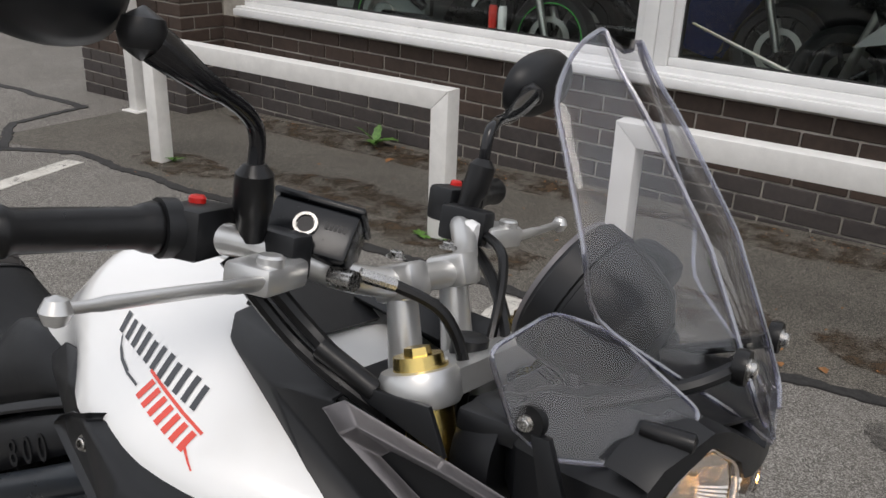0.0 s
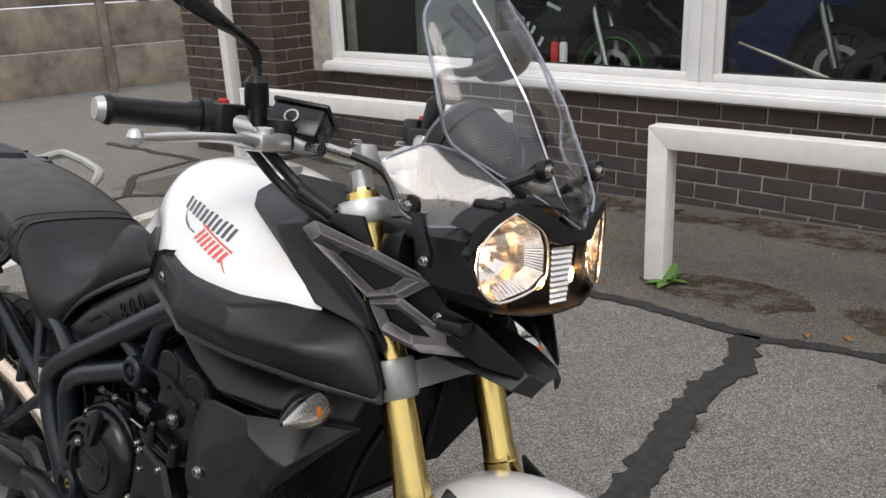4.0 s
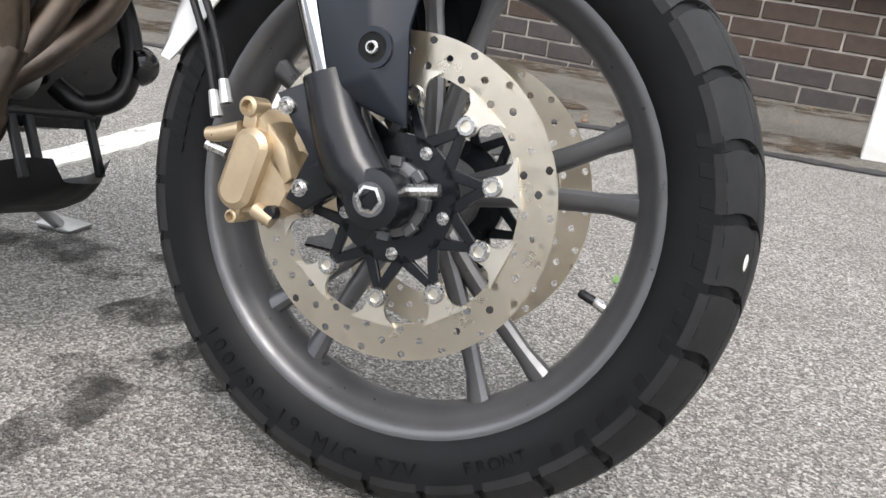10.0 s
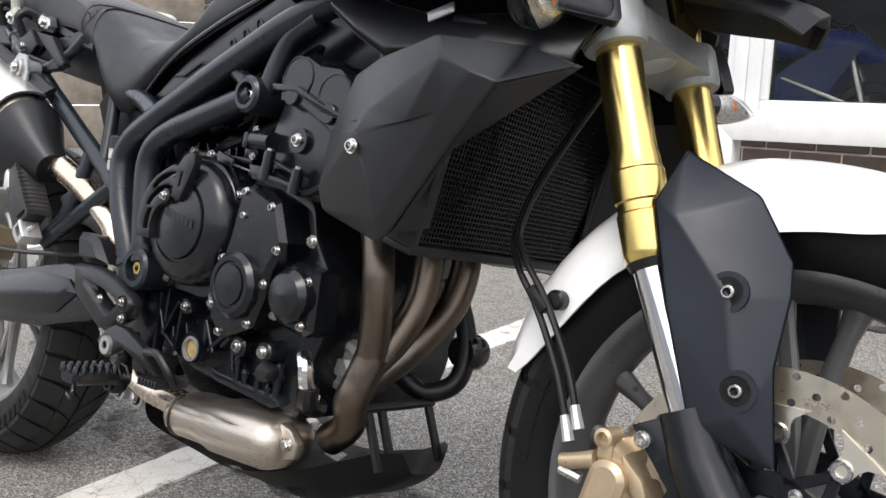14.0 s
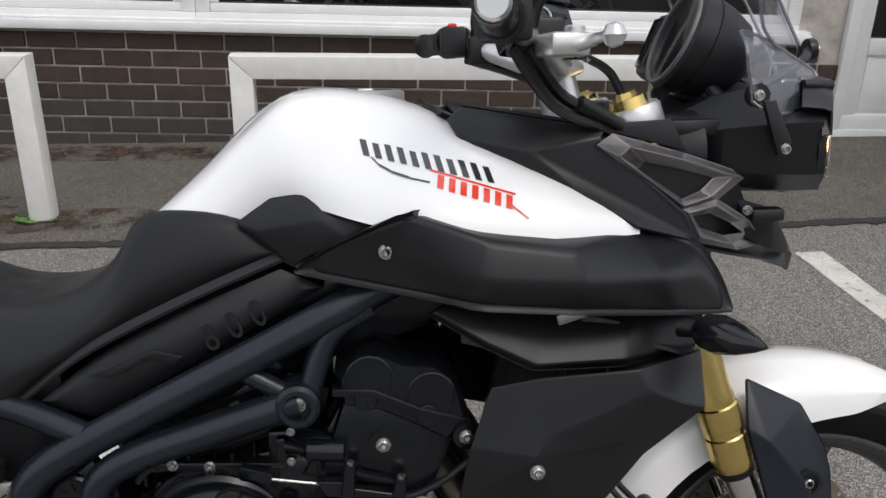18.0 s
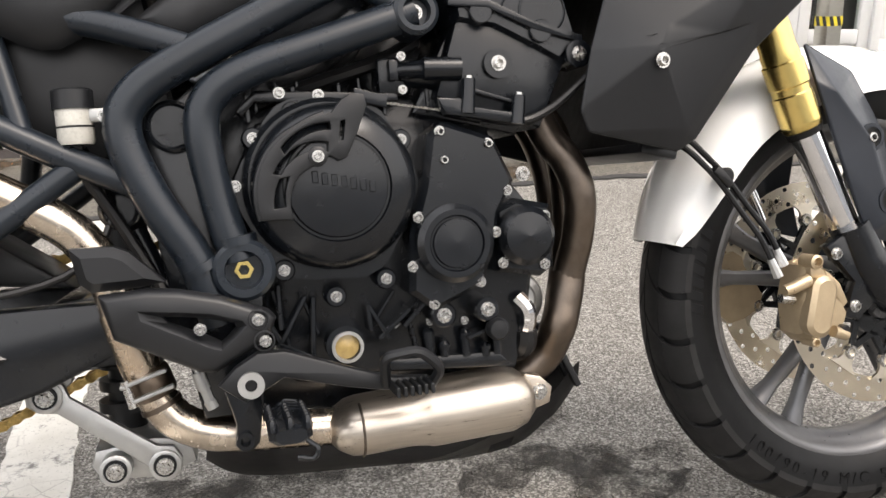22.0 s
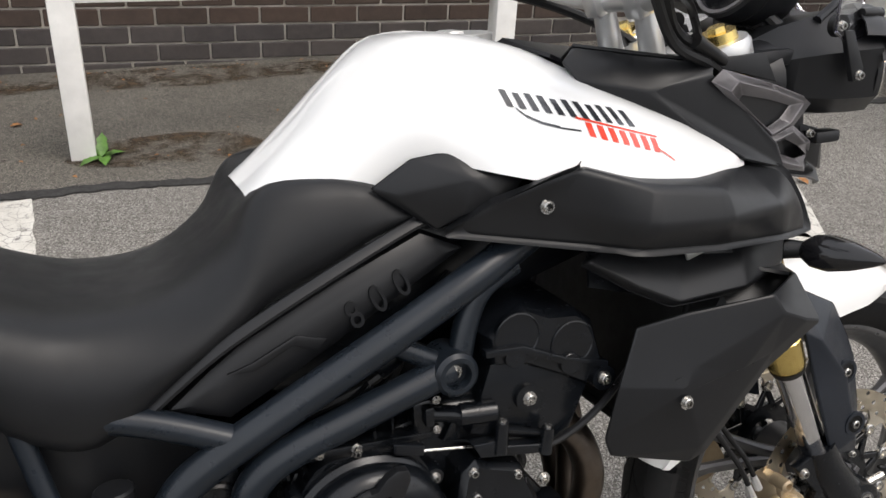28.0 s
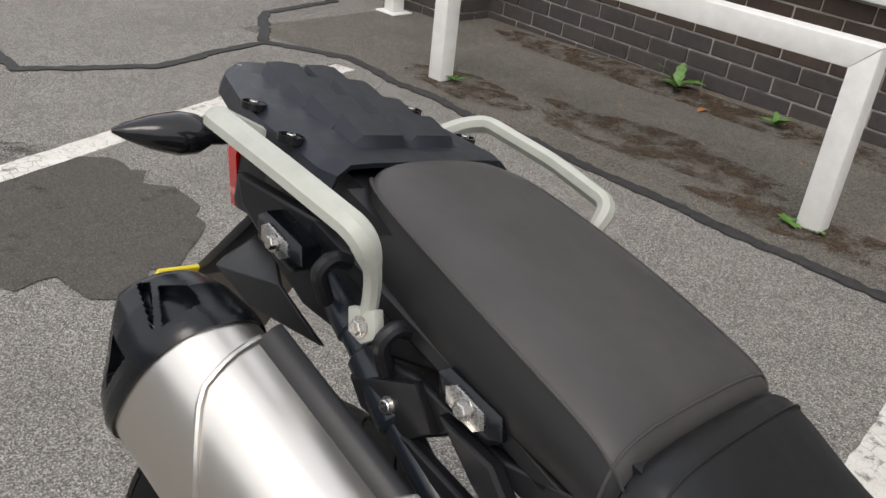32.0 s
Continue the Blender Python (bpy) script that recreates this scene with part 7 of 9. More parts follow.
part("reservoir_cap", lathe([(0.0195, 0.622), (0.0195, 0.64), (0.017, 0.642)], 16, "z", (0.527, -0.145, 0)), M["black"], rs)
part("reservoir_tab", box(0.54, 0.565, -0.155, -0.148, 0.608, 0.622, 0.003), M["cast"], rs)
bolts(rs, "m", -0.156, [(0.555, 0.614)])
part("reservoir_hose", tube(spline([(0.527, -0.145, 0.588), (0.53, -0.14, 0.56), (0.56, -0.13, 0.5), (0.6, -0.14, 0.42)]), 0.006, 8), M["hose"], rs)
part("reservoir_level", lathe([(0.0178, 0.604), (0.0178, 0.606)], 24, "z", (0.527, -0.145, 0), caps=False), M["hose"], rs)
part("battery_box", plate([(0.37, 0.7), (0.44, 0.79), (0.6, 0.75), (0.62, 0.62), (0.56, 0.56), (0.42, 0.62)], -0.11, 0.11, 0.015), M["black"], bike)


# ---- fuel tank ----
TANK = {
    0.695: [(0, 0.888), (0.03, 0.888), (0.05, 0.887), (0.066, 0.885), (0.078, 0.882), (0.085, 0.88), (0.09, 0.876)],
    0.757: [(0, 0.942), (0.035, 0.941), (0.062, 0.935), (0.082, 0.924), (0.096, 0.909), (0.103, 0.898), (0.108, 0.888)],
    0.815: [(0, 1.0), (0.045, 0.992), (0.08, 0.982), (0.102, 0.963), (0.114, 0.938), (0.117, 0.914), (0.115, 0.89)],
    0.872: [(0, 1.032), (0.055, 1.03), (0.098, 1.016), (0.125, 0.988), (0.14, 0.962), (0.145, 0.938), (0.142, 0.912)],
    0.95: [(0, 1.031), (0.06, 1.029), (0.105, 1.012), (0.135, 0.986), (0.16, 0.955), (0.186, 0.925), (0.196, 0.897)],
    1.04: [(0, 1.003), (0.06, 1.001), (0.1, 0.988), (0.144, 0.966), (0.177, 0.94), (0.207, 0.913), (0.217, 0.88)],
    1.14: [(0, 0.948), (0.07, 0.947), (0.11, 0.943), (0.152, 0.934), (0.182, 0.914), (0.2, 0.895), (0.206, 0.872)],
    1.25: [(0, 0.9), (0.07, 0.898), (0.11, 0.893), (0.135, 0.888), (0.15, 0.882), (0.155, 0.876), (0.157, 0.868)],
}


def skin(sections, fine=4):
    """Rings (full width) through half sections, smoothed along x."""
    xs = sorted(sections)
    cols = []
    for j in range(len(sections[xs[0]])):
        cols.append(spline([(x, *sections[x][j]) for x in xs], fine))
    rows = []
    for i in range(len(cols[0])):
        half = [c[i] for c in cols]
        row = [Vector((half[0].x, -p.y, p.z)) for p in half[::-1]] + [p.copy() for p in half[1:]]
        rows.append(spline(row, 2))
    return rows


tank_rows = skin(TANK)
tank = part("fuel_tank", loft(tank_rows, caps=False, closed=False), M["white"], bike, "white gloss fuel tank", 50)
part("tank_base", plate([(0.7, 0.89), (0.85, 0.92), (1.24, 0.885), (1.2, 0.86), (0.8, 0.86)], -0.08, 0.08), M["black"], tank)
part("filler_cap", join(lathe([(0.048, 1.01), (0.048, 1.029), (0.042, 1.031), (0.03, 1.0295), (0, 1.03)], 28, "z", (0.955, 0, 0)), box(0.945, 0.965, -0.02, 0.02, 1.024, 1.0335, 0.003)), M["alloy"], tank)


def tank_y(x, z):
    """How far out the tank's flank lies at (x, z), right side."""

    def flank(row):
        half = row[: len(row) // 2 + 1]
        for p, q in zip(half, half[1:]):
            if p.z <= z <= q.z:
                return p.y + (q.y - p.y) * (z - p.z) / max(1e-6, q.z - p.z)
        return half[0].y

    i = max(k for k in range(len(tank_rows) - 1) if tank_rows[k][0].x <= x)
    a, b = tank_rows[i], tank_rows[i + 1]
    f = (x - a[0].x) / max(1e-6, b[0].x - a[0].x)
    return flank(a) * (1 - f) + flank(b) * f


def decal(quad, material, name):
    """A thin shape laid on the tank's flank; corners as (x, z)."""
    rows = []
    for i in range(4):
        row = []
        for j in range(4):
            a = Vector(quad[0]).lerp(Vector(quad[1]), i / 3)
            b = Vector(quad[3]).lerp(Vector(quad[2]), i / 3)
            p = a.lerp(b, j / 3)
            row.append((p.x, tank_y(p.x, p.y) - 0.0012, p.y))
        rows.append(row)
    return part(name, grid_panel(rows, 0), material, tank, "", 60)


# maker's mark as plain shapes: a dark row of bars with a curl, a slanted red row below
def mark(u0, u1, w0, w1, lean, material, name, org, du, dw):
    """A bar between (u0, w0) and (u1, w1) in the mark's own slanted axes."""
    o, a, b = Vector(org), Vector(du), Vector(dw)
    decal([tuple(o + a * (u + lean * w) + b * w) for u, w in ((u0, w0), (u1, w0), (u1, w1), (u0, w1))], material, name)


ROW1 = ((0.9425, 0.9815), (0.1465, -0.0345), (0.0035, -0.0165))
for k in range(11):
    mark(0.02 + 0.088 * k, 0.066 + 0.088 * k, 0.08 * (k % 3 == 1), 1.0, 0.0, M["logo_dark"], "dark_mark", *ROW1)
for (a0, a1), (b0, b1), h_ in (((0.075, 1.1), (0.12, 1.5), 0.16), ((0.12, 1.5), (0.2, 1.75), 0.18), ((0.2, 1.75), (0.32, 1.85), 0.16), ((0.32, 1.85), (0.46, 1.82), 0.1)):
    o, a, b = (Vector(q) for q in ROW1)
    decal([tuple(o + a * u + b * w) for u, w in ((a0, a1 - h_), (b0, b1 - h_), (b0, b1), (a0, a1))], M["logo_dark"], "dark_mark")
ROW2 = ((1.021, 0.948), (0.086, -0.0265), (0.0, -0.0165))
mark(-0.04, 0.98, 0.0, 0.12, -0.04, M["logo_red"], "red_mark", *ROW2)
for k in range(7):
    mark(0.06 + 0.135 * k, 0.135 + 0.135 * k, 0.2, 1.0, -0.04, M["logo_red"], "red_mark", *ROW2)
decal([(1.095, 0.913), (1.1, 0.9115), (1.116, 0.898), (1.1145, 0.8975)], M["logo_red"], "red_mark")

# ---- seats ----
SEAT = {
    0.353: [(0, 0.866), (0.06, 0.865), (0.104, 0.86), (0.124, 0.85), (0.136, 0.826), (0.135, 0.805), (0.126, 0.793)],
    0.378: [(0, 0.87), (0.06, 0.869), (0.105, 0.864), (0.124, 0.851), (0.135, 0.825), (0.134, 0.803), (0.125, 0.79)],
    0.45: [(0, 0.832), (0.06, 0.831), (0.11, 0.825), (0.133, 0.808), (0.147, 0.772), (0.145, 0.73), (0.132, 0.71)],
    0.52: [(0, 0.808), (0.06, 0.807), (0.108, 0.802), (0.134, 0.784), (0.152, 0.745), (0.15, 0.7), (0.135, 0.682)],
    0.6: [(0, 0.812), (0.06, 0.811), (0.1, 0.807), (0.127, 0.792), (0.15, 0.767), (0.153, 0.748), (0.143, 0.738)],
    0.66: [(0, 0.848), (0.055, 0.848), (0.09, 0.845), (0.115, 0.832), (0.141, 0.807), (0.147, 0.786), (0.14, 0.772)],
    0.7: [(0, 0.882), (0.05, 0.888), (0.088, 0.898), (0.107, 0.893), (0.13, 0.853), (0.138, 0.815), (0.132, 0.798)],
    0.76: [(0, 0.88), (0.05, 0.885), (0.098, 0.904), (0.116, 0.901), (0.131, 0.868), (0.134, 0.837), (0.128, 0.822)],
    0.82: [(0, 0.865), (0.05, 0.868), (0.105, 0.89), (0.122, 0.889), (0.131, 0.869), (0.134, 0.855), (0.128, 0.846)],
    0.862: [(0, 0.855), (0.05, 0.856), (0.112, 0.864), (0.124, 0.863), (0.129, 0.86), (0.13, 0.857), (0.125, 0.853)],
}
seat_rows = skin(SEAT)
seat = part("rider_seat", loft(seat_rows, caps=False, closed=False), M["seat"], bike, "black vinyl rider seat", 60)
part("seat_base", plate([(0.39, 0.845), (0.45, 0.81), (0.52, 0.785), (0.6, 0.785), (0.66, 0.815), (0.8, 0.85), (0.8, 0.83), (0.6, 0.75), (0.5, 0.69), (0.4, 0.79)], -0.12, 0.12), M["black"], seat)
part("seat_back", grid_panel([[Vector((0.353, p.y, p.z)) for p in seat_rows[0]], [Vector((0.37, p.y * 0.9, 0.8 + (p.z - 0.8) * 0.4)) for p in seat_rows[0]]], 0), M["seat"], seat)
part("seam", tube([p + Vector((0.002, 0, 0.0004)) for p in seat_rows[4]], 0.0012, 6), M["seat"], seat)
PILL = {
    0.012: [(0, 0.952), (0.03, 0.951), (0.05, 0.946), (0.06, 0.938), (0.064, 0.92), (0.06, 0.905)],
    0.03: [(0, 0.963), (0.045, 0.962), (0.075, 0.957), (0.09, 0.945), (0.096, 0.915), (0.092, 0.893)],
    0.08: [(0, 0.958), (0.055, 0.957), (0.092, 0.951), (0.112, 0.937), (0.12, 0.9), (0.115, 0.875)],
    0.2: [(0, 0.93), (0.06, 0.929), (0.104, 0.922), (0.126, 0.906), (0.134, 0.87), (0.13, 0.846)],
    0.31: [(0, 0.895), (0.06, 0.894), (0.108, 0.888), (0.13, 0.872), (0.138, 0.843), (0.134, 0.826)],
    0.342: [(0, 0.879), (0.06, 0.878), (0.11, 0.872), (0.132, 0.857), (0.139, 0.832), (0.135, 0.816)],
    0.352: [(0, 0.862), (0.06, 0.861), (0.108, 0.855), (0.128, 0.845), (0.134, 0.826), (0.13, 0.813)],
}
pill_rows = skin(PILL)
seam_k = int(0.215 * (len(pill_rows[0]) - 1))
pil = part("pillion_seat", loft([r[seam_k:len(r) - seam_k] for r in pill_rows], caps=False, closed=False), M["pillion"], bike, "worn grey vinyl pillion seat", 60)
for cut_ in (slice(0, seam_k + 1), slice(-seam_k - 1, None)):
    part("seat_flank", loft([r[cut_] for r in pill_rows], caps=False, closed=False), M["pillion_side"], pil, "vinyl flank, less worn and with shade in its colour", 60)
part("pillion_base", plate([(0.03, 0.94), (0.1, 0.92), (0.34, 0.862), (0.384, 0.85), (0.384, 0.79), (0.2, 0.83), (0.03, 0.88)], -0.118, 0.118), M["black"], pil)
n = len(pill_rows[0])
for s in (0.215, 0.785):
    k = int(s * (n - 1))
    line = [r[k] for r in pill_rows[1:]]
    out = [p + Vector((0, -0.0006 if s < 0.5 else 0.0006, 0.0006)) for p in line]
    part("piping", tube(out, 0.0013, 6), M["pillion"], pil)
part("front_piping", tube([p + Vector((0.0005, 0, 0.0003)) for p in pill_rows[-5]], 0.0013, 6), M["pillion"], pil)
stitch = mesh_of("stitch", box(-0.0022, 0.0022, -0.0007, 0.0007, -0.0007, 0.0007), M["pillion"], 0)
k = int(0.2 * (n - 1))
side = spline([r[k] for r in pill_rows[1:]], 3)
for a, b in list(zip(side, side[1:]))[::1]:
    shared("stitch", stitch, pil, pose(*(a.lerp(b, 0.5) + Vector((0, -0.001, 0.0006))), 0, 22, 0))

# ---- side panels with the embossed number ----
sp = both("side_panel", lambda: cover([(0.588, 0.706), (0.63, 0.738), (0.663, 0.76), (0.76, 0.805), (0.854, 0.842), (0.9, 0.82), (0.757, 0.742), (0.7, 0.712), (0.644, 0.685)], -0.1, -0.138, -0.146, 0.012, 0.002), M["black"], None, "dark satin side panel with an embossed number")
part("panel_ridge", plate([(0.645, 0.735), (0.67, 0.742), (0.715, 0.762), (0.745, 0.752), (0.735, 0.742), (0.71, 0.752), (0.672, 0.733)], -0.144, -0.149, 0.001), M["black"], sp[0])
for i, ch in enumerate("800"):
    shared("raised_digit", text_mesh("raised_digit", ch, 0.046, 0.0016, M["black"]), sp[0], pose(0.776 + 0.026 * i, -0.1468, 0.77 + 0.0125 * i, 90, 0, 0) @ pose(0, 0, 0, 0, 0, 26) @ Matrix(((0.72, 0.1, 0, 0), (0, 0.95, 0, 0), (0, 0, 1, 0), (0, 0, 0, 1))), "embossed digit")
both("seat_trim", lambda: tube(spline([(0.57, -0.142, 0.712), (0.64, -0.148, 0.762), (0.74, -0.146, 0.81), (0.84, -0.138, 0.85), (0.87, -0.135, 0.858)]), 0.007, 8, flat=0.5), M["black"], sp[0])


# ---- fairings ----
def facets(verts, faces, thick=0.004, bev=0.003, seg=2):
    bm = bmesh.new()
    v = [bm.verts.new(p) for p in verts]
    for f in faces:
        bm.faces.new([v[i] for i in f])
    bmesh.ops.recalc_face_normals(bm, faces=bm.faces)
    inner = sum((f.normal.y for f in bm.faces), 0.0)
    if inner > 0:
        bmesh.ops.reverse_faces(bm, faces=bm.faces)
    if thick:
        bmesh.ops.solidify(bm, geom=bm.faces[:], thickness=thick)
    if bev:
        bmesh.ops.bevel(bm, geom=[e for e in bm.edges if e.calc_face_angle(0) > 0.12], offset=bev, segments=seg, profile=0.5, affect="EDGES")
    return bm


def knee_cover():
    return facets([(0.806, -0.128, 0.892), (0.848, -0.14, 0.921), (0.885, -0.15, 0.926), (0.966, -0.17, 0.902), (0.935, -0.178, 0.872), (0.89, -0.168, 0.862), (0.868, -0.148, 0.845), (0.9, -0.172, 0.9), (0.83, -0.142, 0.885)],
                  [(0, 1, 8), (1, 2, 7), (1, 7, 8), (2, 3, 7), (3, 4, 7), (4, 5, 7), (5, 6, 8, 7), (6, 0, 8)])


both("knee_cover", knee_cover, M["black"], None, "", 25)


def upper_fairing():
    v = [(0.868, -0.158, 0.843), (0.908, -0.178, 0.872), (0.988, -0.223, 0.91), (1.02, -0.175, 0.903), (1.13, -0.165, 0.884), (1.25, -0.14, 0.874), (1.322, -0.142, 0.853), (1.347, -0.146, 0.812), (1.362, -0.15, 0.771),
         (1.285, -0.194, 0.785), (1.165, -0.224, 0.8), (1.06, -0.232, 0.812), (1.026, -0.216, 0.817), (0.967, -0.197, 0.866), (1.075, -0.238, 0.881), (1.161, -0.236, 0.867), (1.062, -0.25, 0.84), (1.16, -0.247, 0.832), (1.265, -0.212, 0.832), (1.322, -0.172, 0.82)]
    f = [(0, 1, 13), (1, 2, 13), (2, 14, 16, 13), (13, 16, 12), (0, 13, 12), (16, 11, 12), (2, 3, 14), (3, 4, 15, 14), (4, 5, 15), (14, 15, 17, 16), (15, 5, 18, 17), (5, 6, 18), (6, 19, 18), (6, 7, 19), (7, 8, 19), (8, 9, 19), (9, 18, 19), (9, 10, 17, 18), (10, 11, 16, 17)]
    return facets(v, f, 0.004, 0.009, 4)


uf = both("upper_fairing", upper_fairing, M["black"], None, "matt black tank-side fairing", 28)
bolts(uf[0], "l", -0.199, [(0.968, 0.868)])


def air_scoop():
    lip = [(1.013, -0.204, 0.803), (1.07, -0.213, 0.768), (1.121, -0.217, 0.743), (1.22, -0.208, 0.741), (1.318, -0.158, 0.739)]
    inn = [(1.05, -0.186, 0.815), (1.1, -0.178, 0.8), (1.15, -0.172, 0.788), (1.24, -0.16, 0.788), (1.335, -0.142, 0.784)]
    low = [(1.01, -0.19, 0.796), (1.067, -0.198, 0.759), (1.119, -0.202, 0.732), (1.22, -0.194, 0.728), (1.318, -0.15, 0.727)]
    v = inn + lip + low
    return facets(v, [(k + r * 5, k + 1 + r * 5, k + 6 + r * 5, k + 5 + r * 5) for r in (0, 1) for k in range(4)], 0.004, 0.004, 3)


both("air_scoop", air_scoop, M["black"], None, "", 25)
both("scoop_bracket", lambda: moved(box(-0.018, 0.018, -0.002, 0.002, -0.006, 0.006, 0.002), pose(1.168, -0.184, 0.786, 0, -16, 0)), M["cast"], None)
both("scoop_back", lambda: facets([(1.05, -0.14, 0.83), (1.05, -0.145, 0.75), (1.14, -0.155, 0.725), (1.3, -0.155, 0.735), (1.345, -0.135, 0.785), (1.32, -0.135, 0.845)], [(0, 1, 2, 3, 4, 5)], 0.004, 0), M["engine"], None)


def shroud():
    v = [(1.074, -0.203, 0.717), (1.126, -0.222, 0.731), (1.22, -0.248, 0.744), (1.297, -0.2, 0.742), (1.296, -0.245, 0.696), (1.236, -0.226, 0.639), (1.165, -0.217, 0.548), (1.145, -0.212, 0.536), (1.045, -0.2, 0.564), (1.036, -0.202, 0.588), (1.05, -0.207, 0.652),
         (1.13, -0.236, 0.67), (1.19, -0.243, 0.658), (1.233, -0.254, 0.72), (1.268, -0.252, 0.705), (1.232, -0.241, 0.67), (1.15, -0.224, 0.56), (1.118, -0.238, 0.648), (1.325, -0.157, 0.732)]
    f = [(0, 1, 11, 10), (1, 2, 13, 11), (11, 13, 12), (2, 3, 14, 13), (3, 4, 14), (3, 18, 4), (4, 5, 15, 14), (13, 14, 15), (12, 13, 15), (5, 6, 16, 15), (6, 7, 16), (7, 8, 16), (8, 9, 17, 16), (9, 10, 17), (10, 11, 17), (11, 12, 17), (12, 15, 17), (15, 16, 17)]
    return facets(v, f, 0.005, 0.003)


sh = both("radiator_shroud", shroud, M["black"], None, "matt black radiator shroud", 20)
bolts(sh[0], "l", -0.2375, [(1.117, 0.633)])
both("shroud_inner", lambda: facets([(1.322, -0.157, 0.73), (1.29, -0.197, 0.738), (1.2, -0.16, 0.76), (1.17, -0.165, 0.56), (1.165, -0.212, 0.55), (1.232, -0.22, 0.64), (1.29, -0.238, 0.698)], [(0, 1, 2), (0, 2, 5, 6), (2, 3, 4, 5)], 0.004, 0), M["black"], None)
rad = part("radiator", moved(box(-0.018, 0.018, -0.168, 0.168, -0.125, 0.115, 0.004), pose(1.17, 0, 0.665, 0, 14, 0)), M["mesh_black"], bike, "black radiator with a mesh guard")
mg = bmesh.new()
for i in range(56):
    y = -0.165 + i * 0.006
    mg2 = box(0.0185, 0.021, y, y + 0.0016, -0.12, 0.11)
    mg = join(mg, mg2)
for j in range(38):
    z = -0.12 + j * 0.006
    mg = join(mg, box(0.0185, 0.0208, -0.166, 0.166, z, z + 0.0014))
tagged(part("mesh_guard", moved(mg, pose(1.17, 0, 0.665, 0, 14, 0)), M["engine"], rad, "", 0), kind="stuff")
part("radiator_frame", moved(join(box(-0.02, 0.026, -0.178, -0.166, -0.13, 0.12, 0.003), box(-0.02, 0.026, 0.166, 0.178, -0.13, 0.12, 0.003), box(-0.02, 0.026, -0.178, 0.178, -0.135, -0.123, 0.003)), pose(1.17, 0, 0.665, 0, 14, 0)), M["black"], rad)


def signal(at_, aim):
    """A teardrop turn signal on a short stalk."""
    a = Vector(at_)
    d = Vector(aim).normalized()
    up = Vector((0, 0, 1))
    side_ = d.cross(up).normalized()
    up = side_.cross(d)
    rings = []
    for t, w, h in ((0.0, 0.013, 0.011), (0.012, 0.021, 0.019), (0.03, 0.023, 0.021), (0.055, 0.018, 0.016), (0.078, 0.009, 0.008), (0.09, 0.002, 0.002)):
        rings.append([a + d * t + side_ * (w * math.cos(2 * math.pi * k / 20)) + up * (h * math.sin(2 * math.pi * k / 20)) for k in range(20)])
    return rings


def turn_signal(root, at_, aim, front, s):
    rings = signal(at_, aim)
    sg_ = part("turn_signal", loft(rings), M["gloss"], bike, "black teardrop turn signal")
    part("signal_stalk", tube([root, at_], [0.012, 0.01], 12), M["hose"], sg_)
    c = sum((v for r in rings[1:4] for v in r), Vector()) / 60
    d = Vector(aim).normalized()
    face = Vector((1 if front else -1, 0, 0.1)).normalized()
    half = [[v for v in r] for r in rings]
    lens_rows = []
    for r in half[1:]:
        front_v = sorted(r, key=lambda v: -(v - c).dot(face))[:9]
        front_v.sort(key=lambda v: v.z)
        lens_rows.append([v + face * 0.004 for v in front_v])
    part("signal_bowl", grid_panel([[v - face * 0.0028 for v in r] for r in lens_rows], 0.0), M["signal_bowl"] if front else M["amber"], sg_, "", 50)
    part("signal_lens", grid_panel([[v + face * 0.006 * (front - 0.4) for v in r] for r in lens_rows], 0.0015), M["plastic_clear"], sg_, "clear lens", 50)
    part("signal_bulb", lathe([(0.001, -0.01), (0.009, -0.006), (0.011, 0.0), (0.009, 0.006), (0.001, 0.01)], 14, "x", c + face * (0.015 if front else 0.008)), M["amber"], sg_, "orange bulb")


for s in (-1, 1):
    turn_signal((1.285, s * 0.19, 0.77), (1.302, s * 0.205, 0.77), (0.36, s * 0.92, 0.03), True, s)
    turn_signal((-0.15, s * 0.09, 0.935), (-0.155, s * 0.135, 0.93), (-0.3, s * 0.95, -0.06), False, s)

# black strip and graphite trim beside the tank, beak below the lamp


def tank_strip():
    return facets([(1.043, -0.1, 0.998), (1.062, -0.09, 1.012), (1.216, -0.14, 0.985), (1.206, -0.15, 0.975), (1.309, -0.144, 0.886), (1.326, -0.142, 0.853), (1.245, -0.165, 0.878), (1.19, -0.152, 0.908), (1.054, -0.115, 0.977), (1.13, -0.138, 0.962)],
                  [(0, 1, 2, 9), (2, 3, 9), (3, 4, 5, 9), (5, 6, 7, 9), (7, 8, 9), (8, 0, 9)], 0.006, 0.003)


both("tank_strip", tank_strip, M["black"], None, "", 25)
both("strip_top", lambda: facets([(1.062, -0.09, 1.012), (1.216, -0.14, 0.985), (1.2, -0.07, 0.965), (1.07, -0.05, 0.995)], [(0, 1, 2, 3)], 0.004, 0.001), M["black"], None)


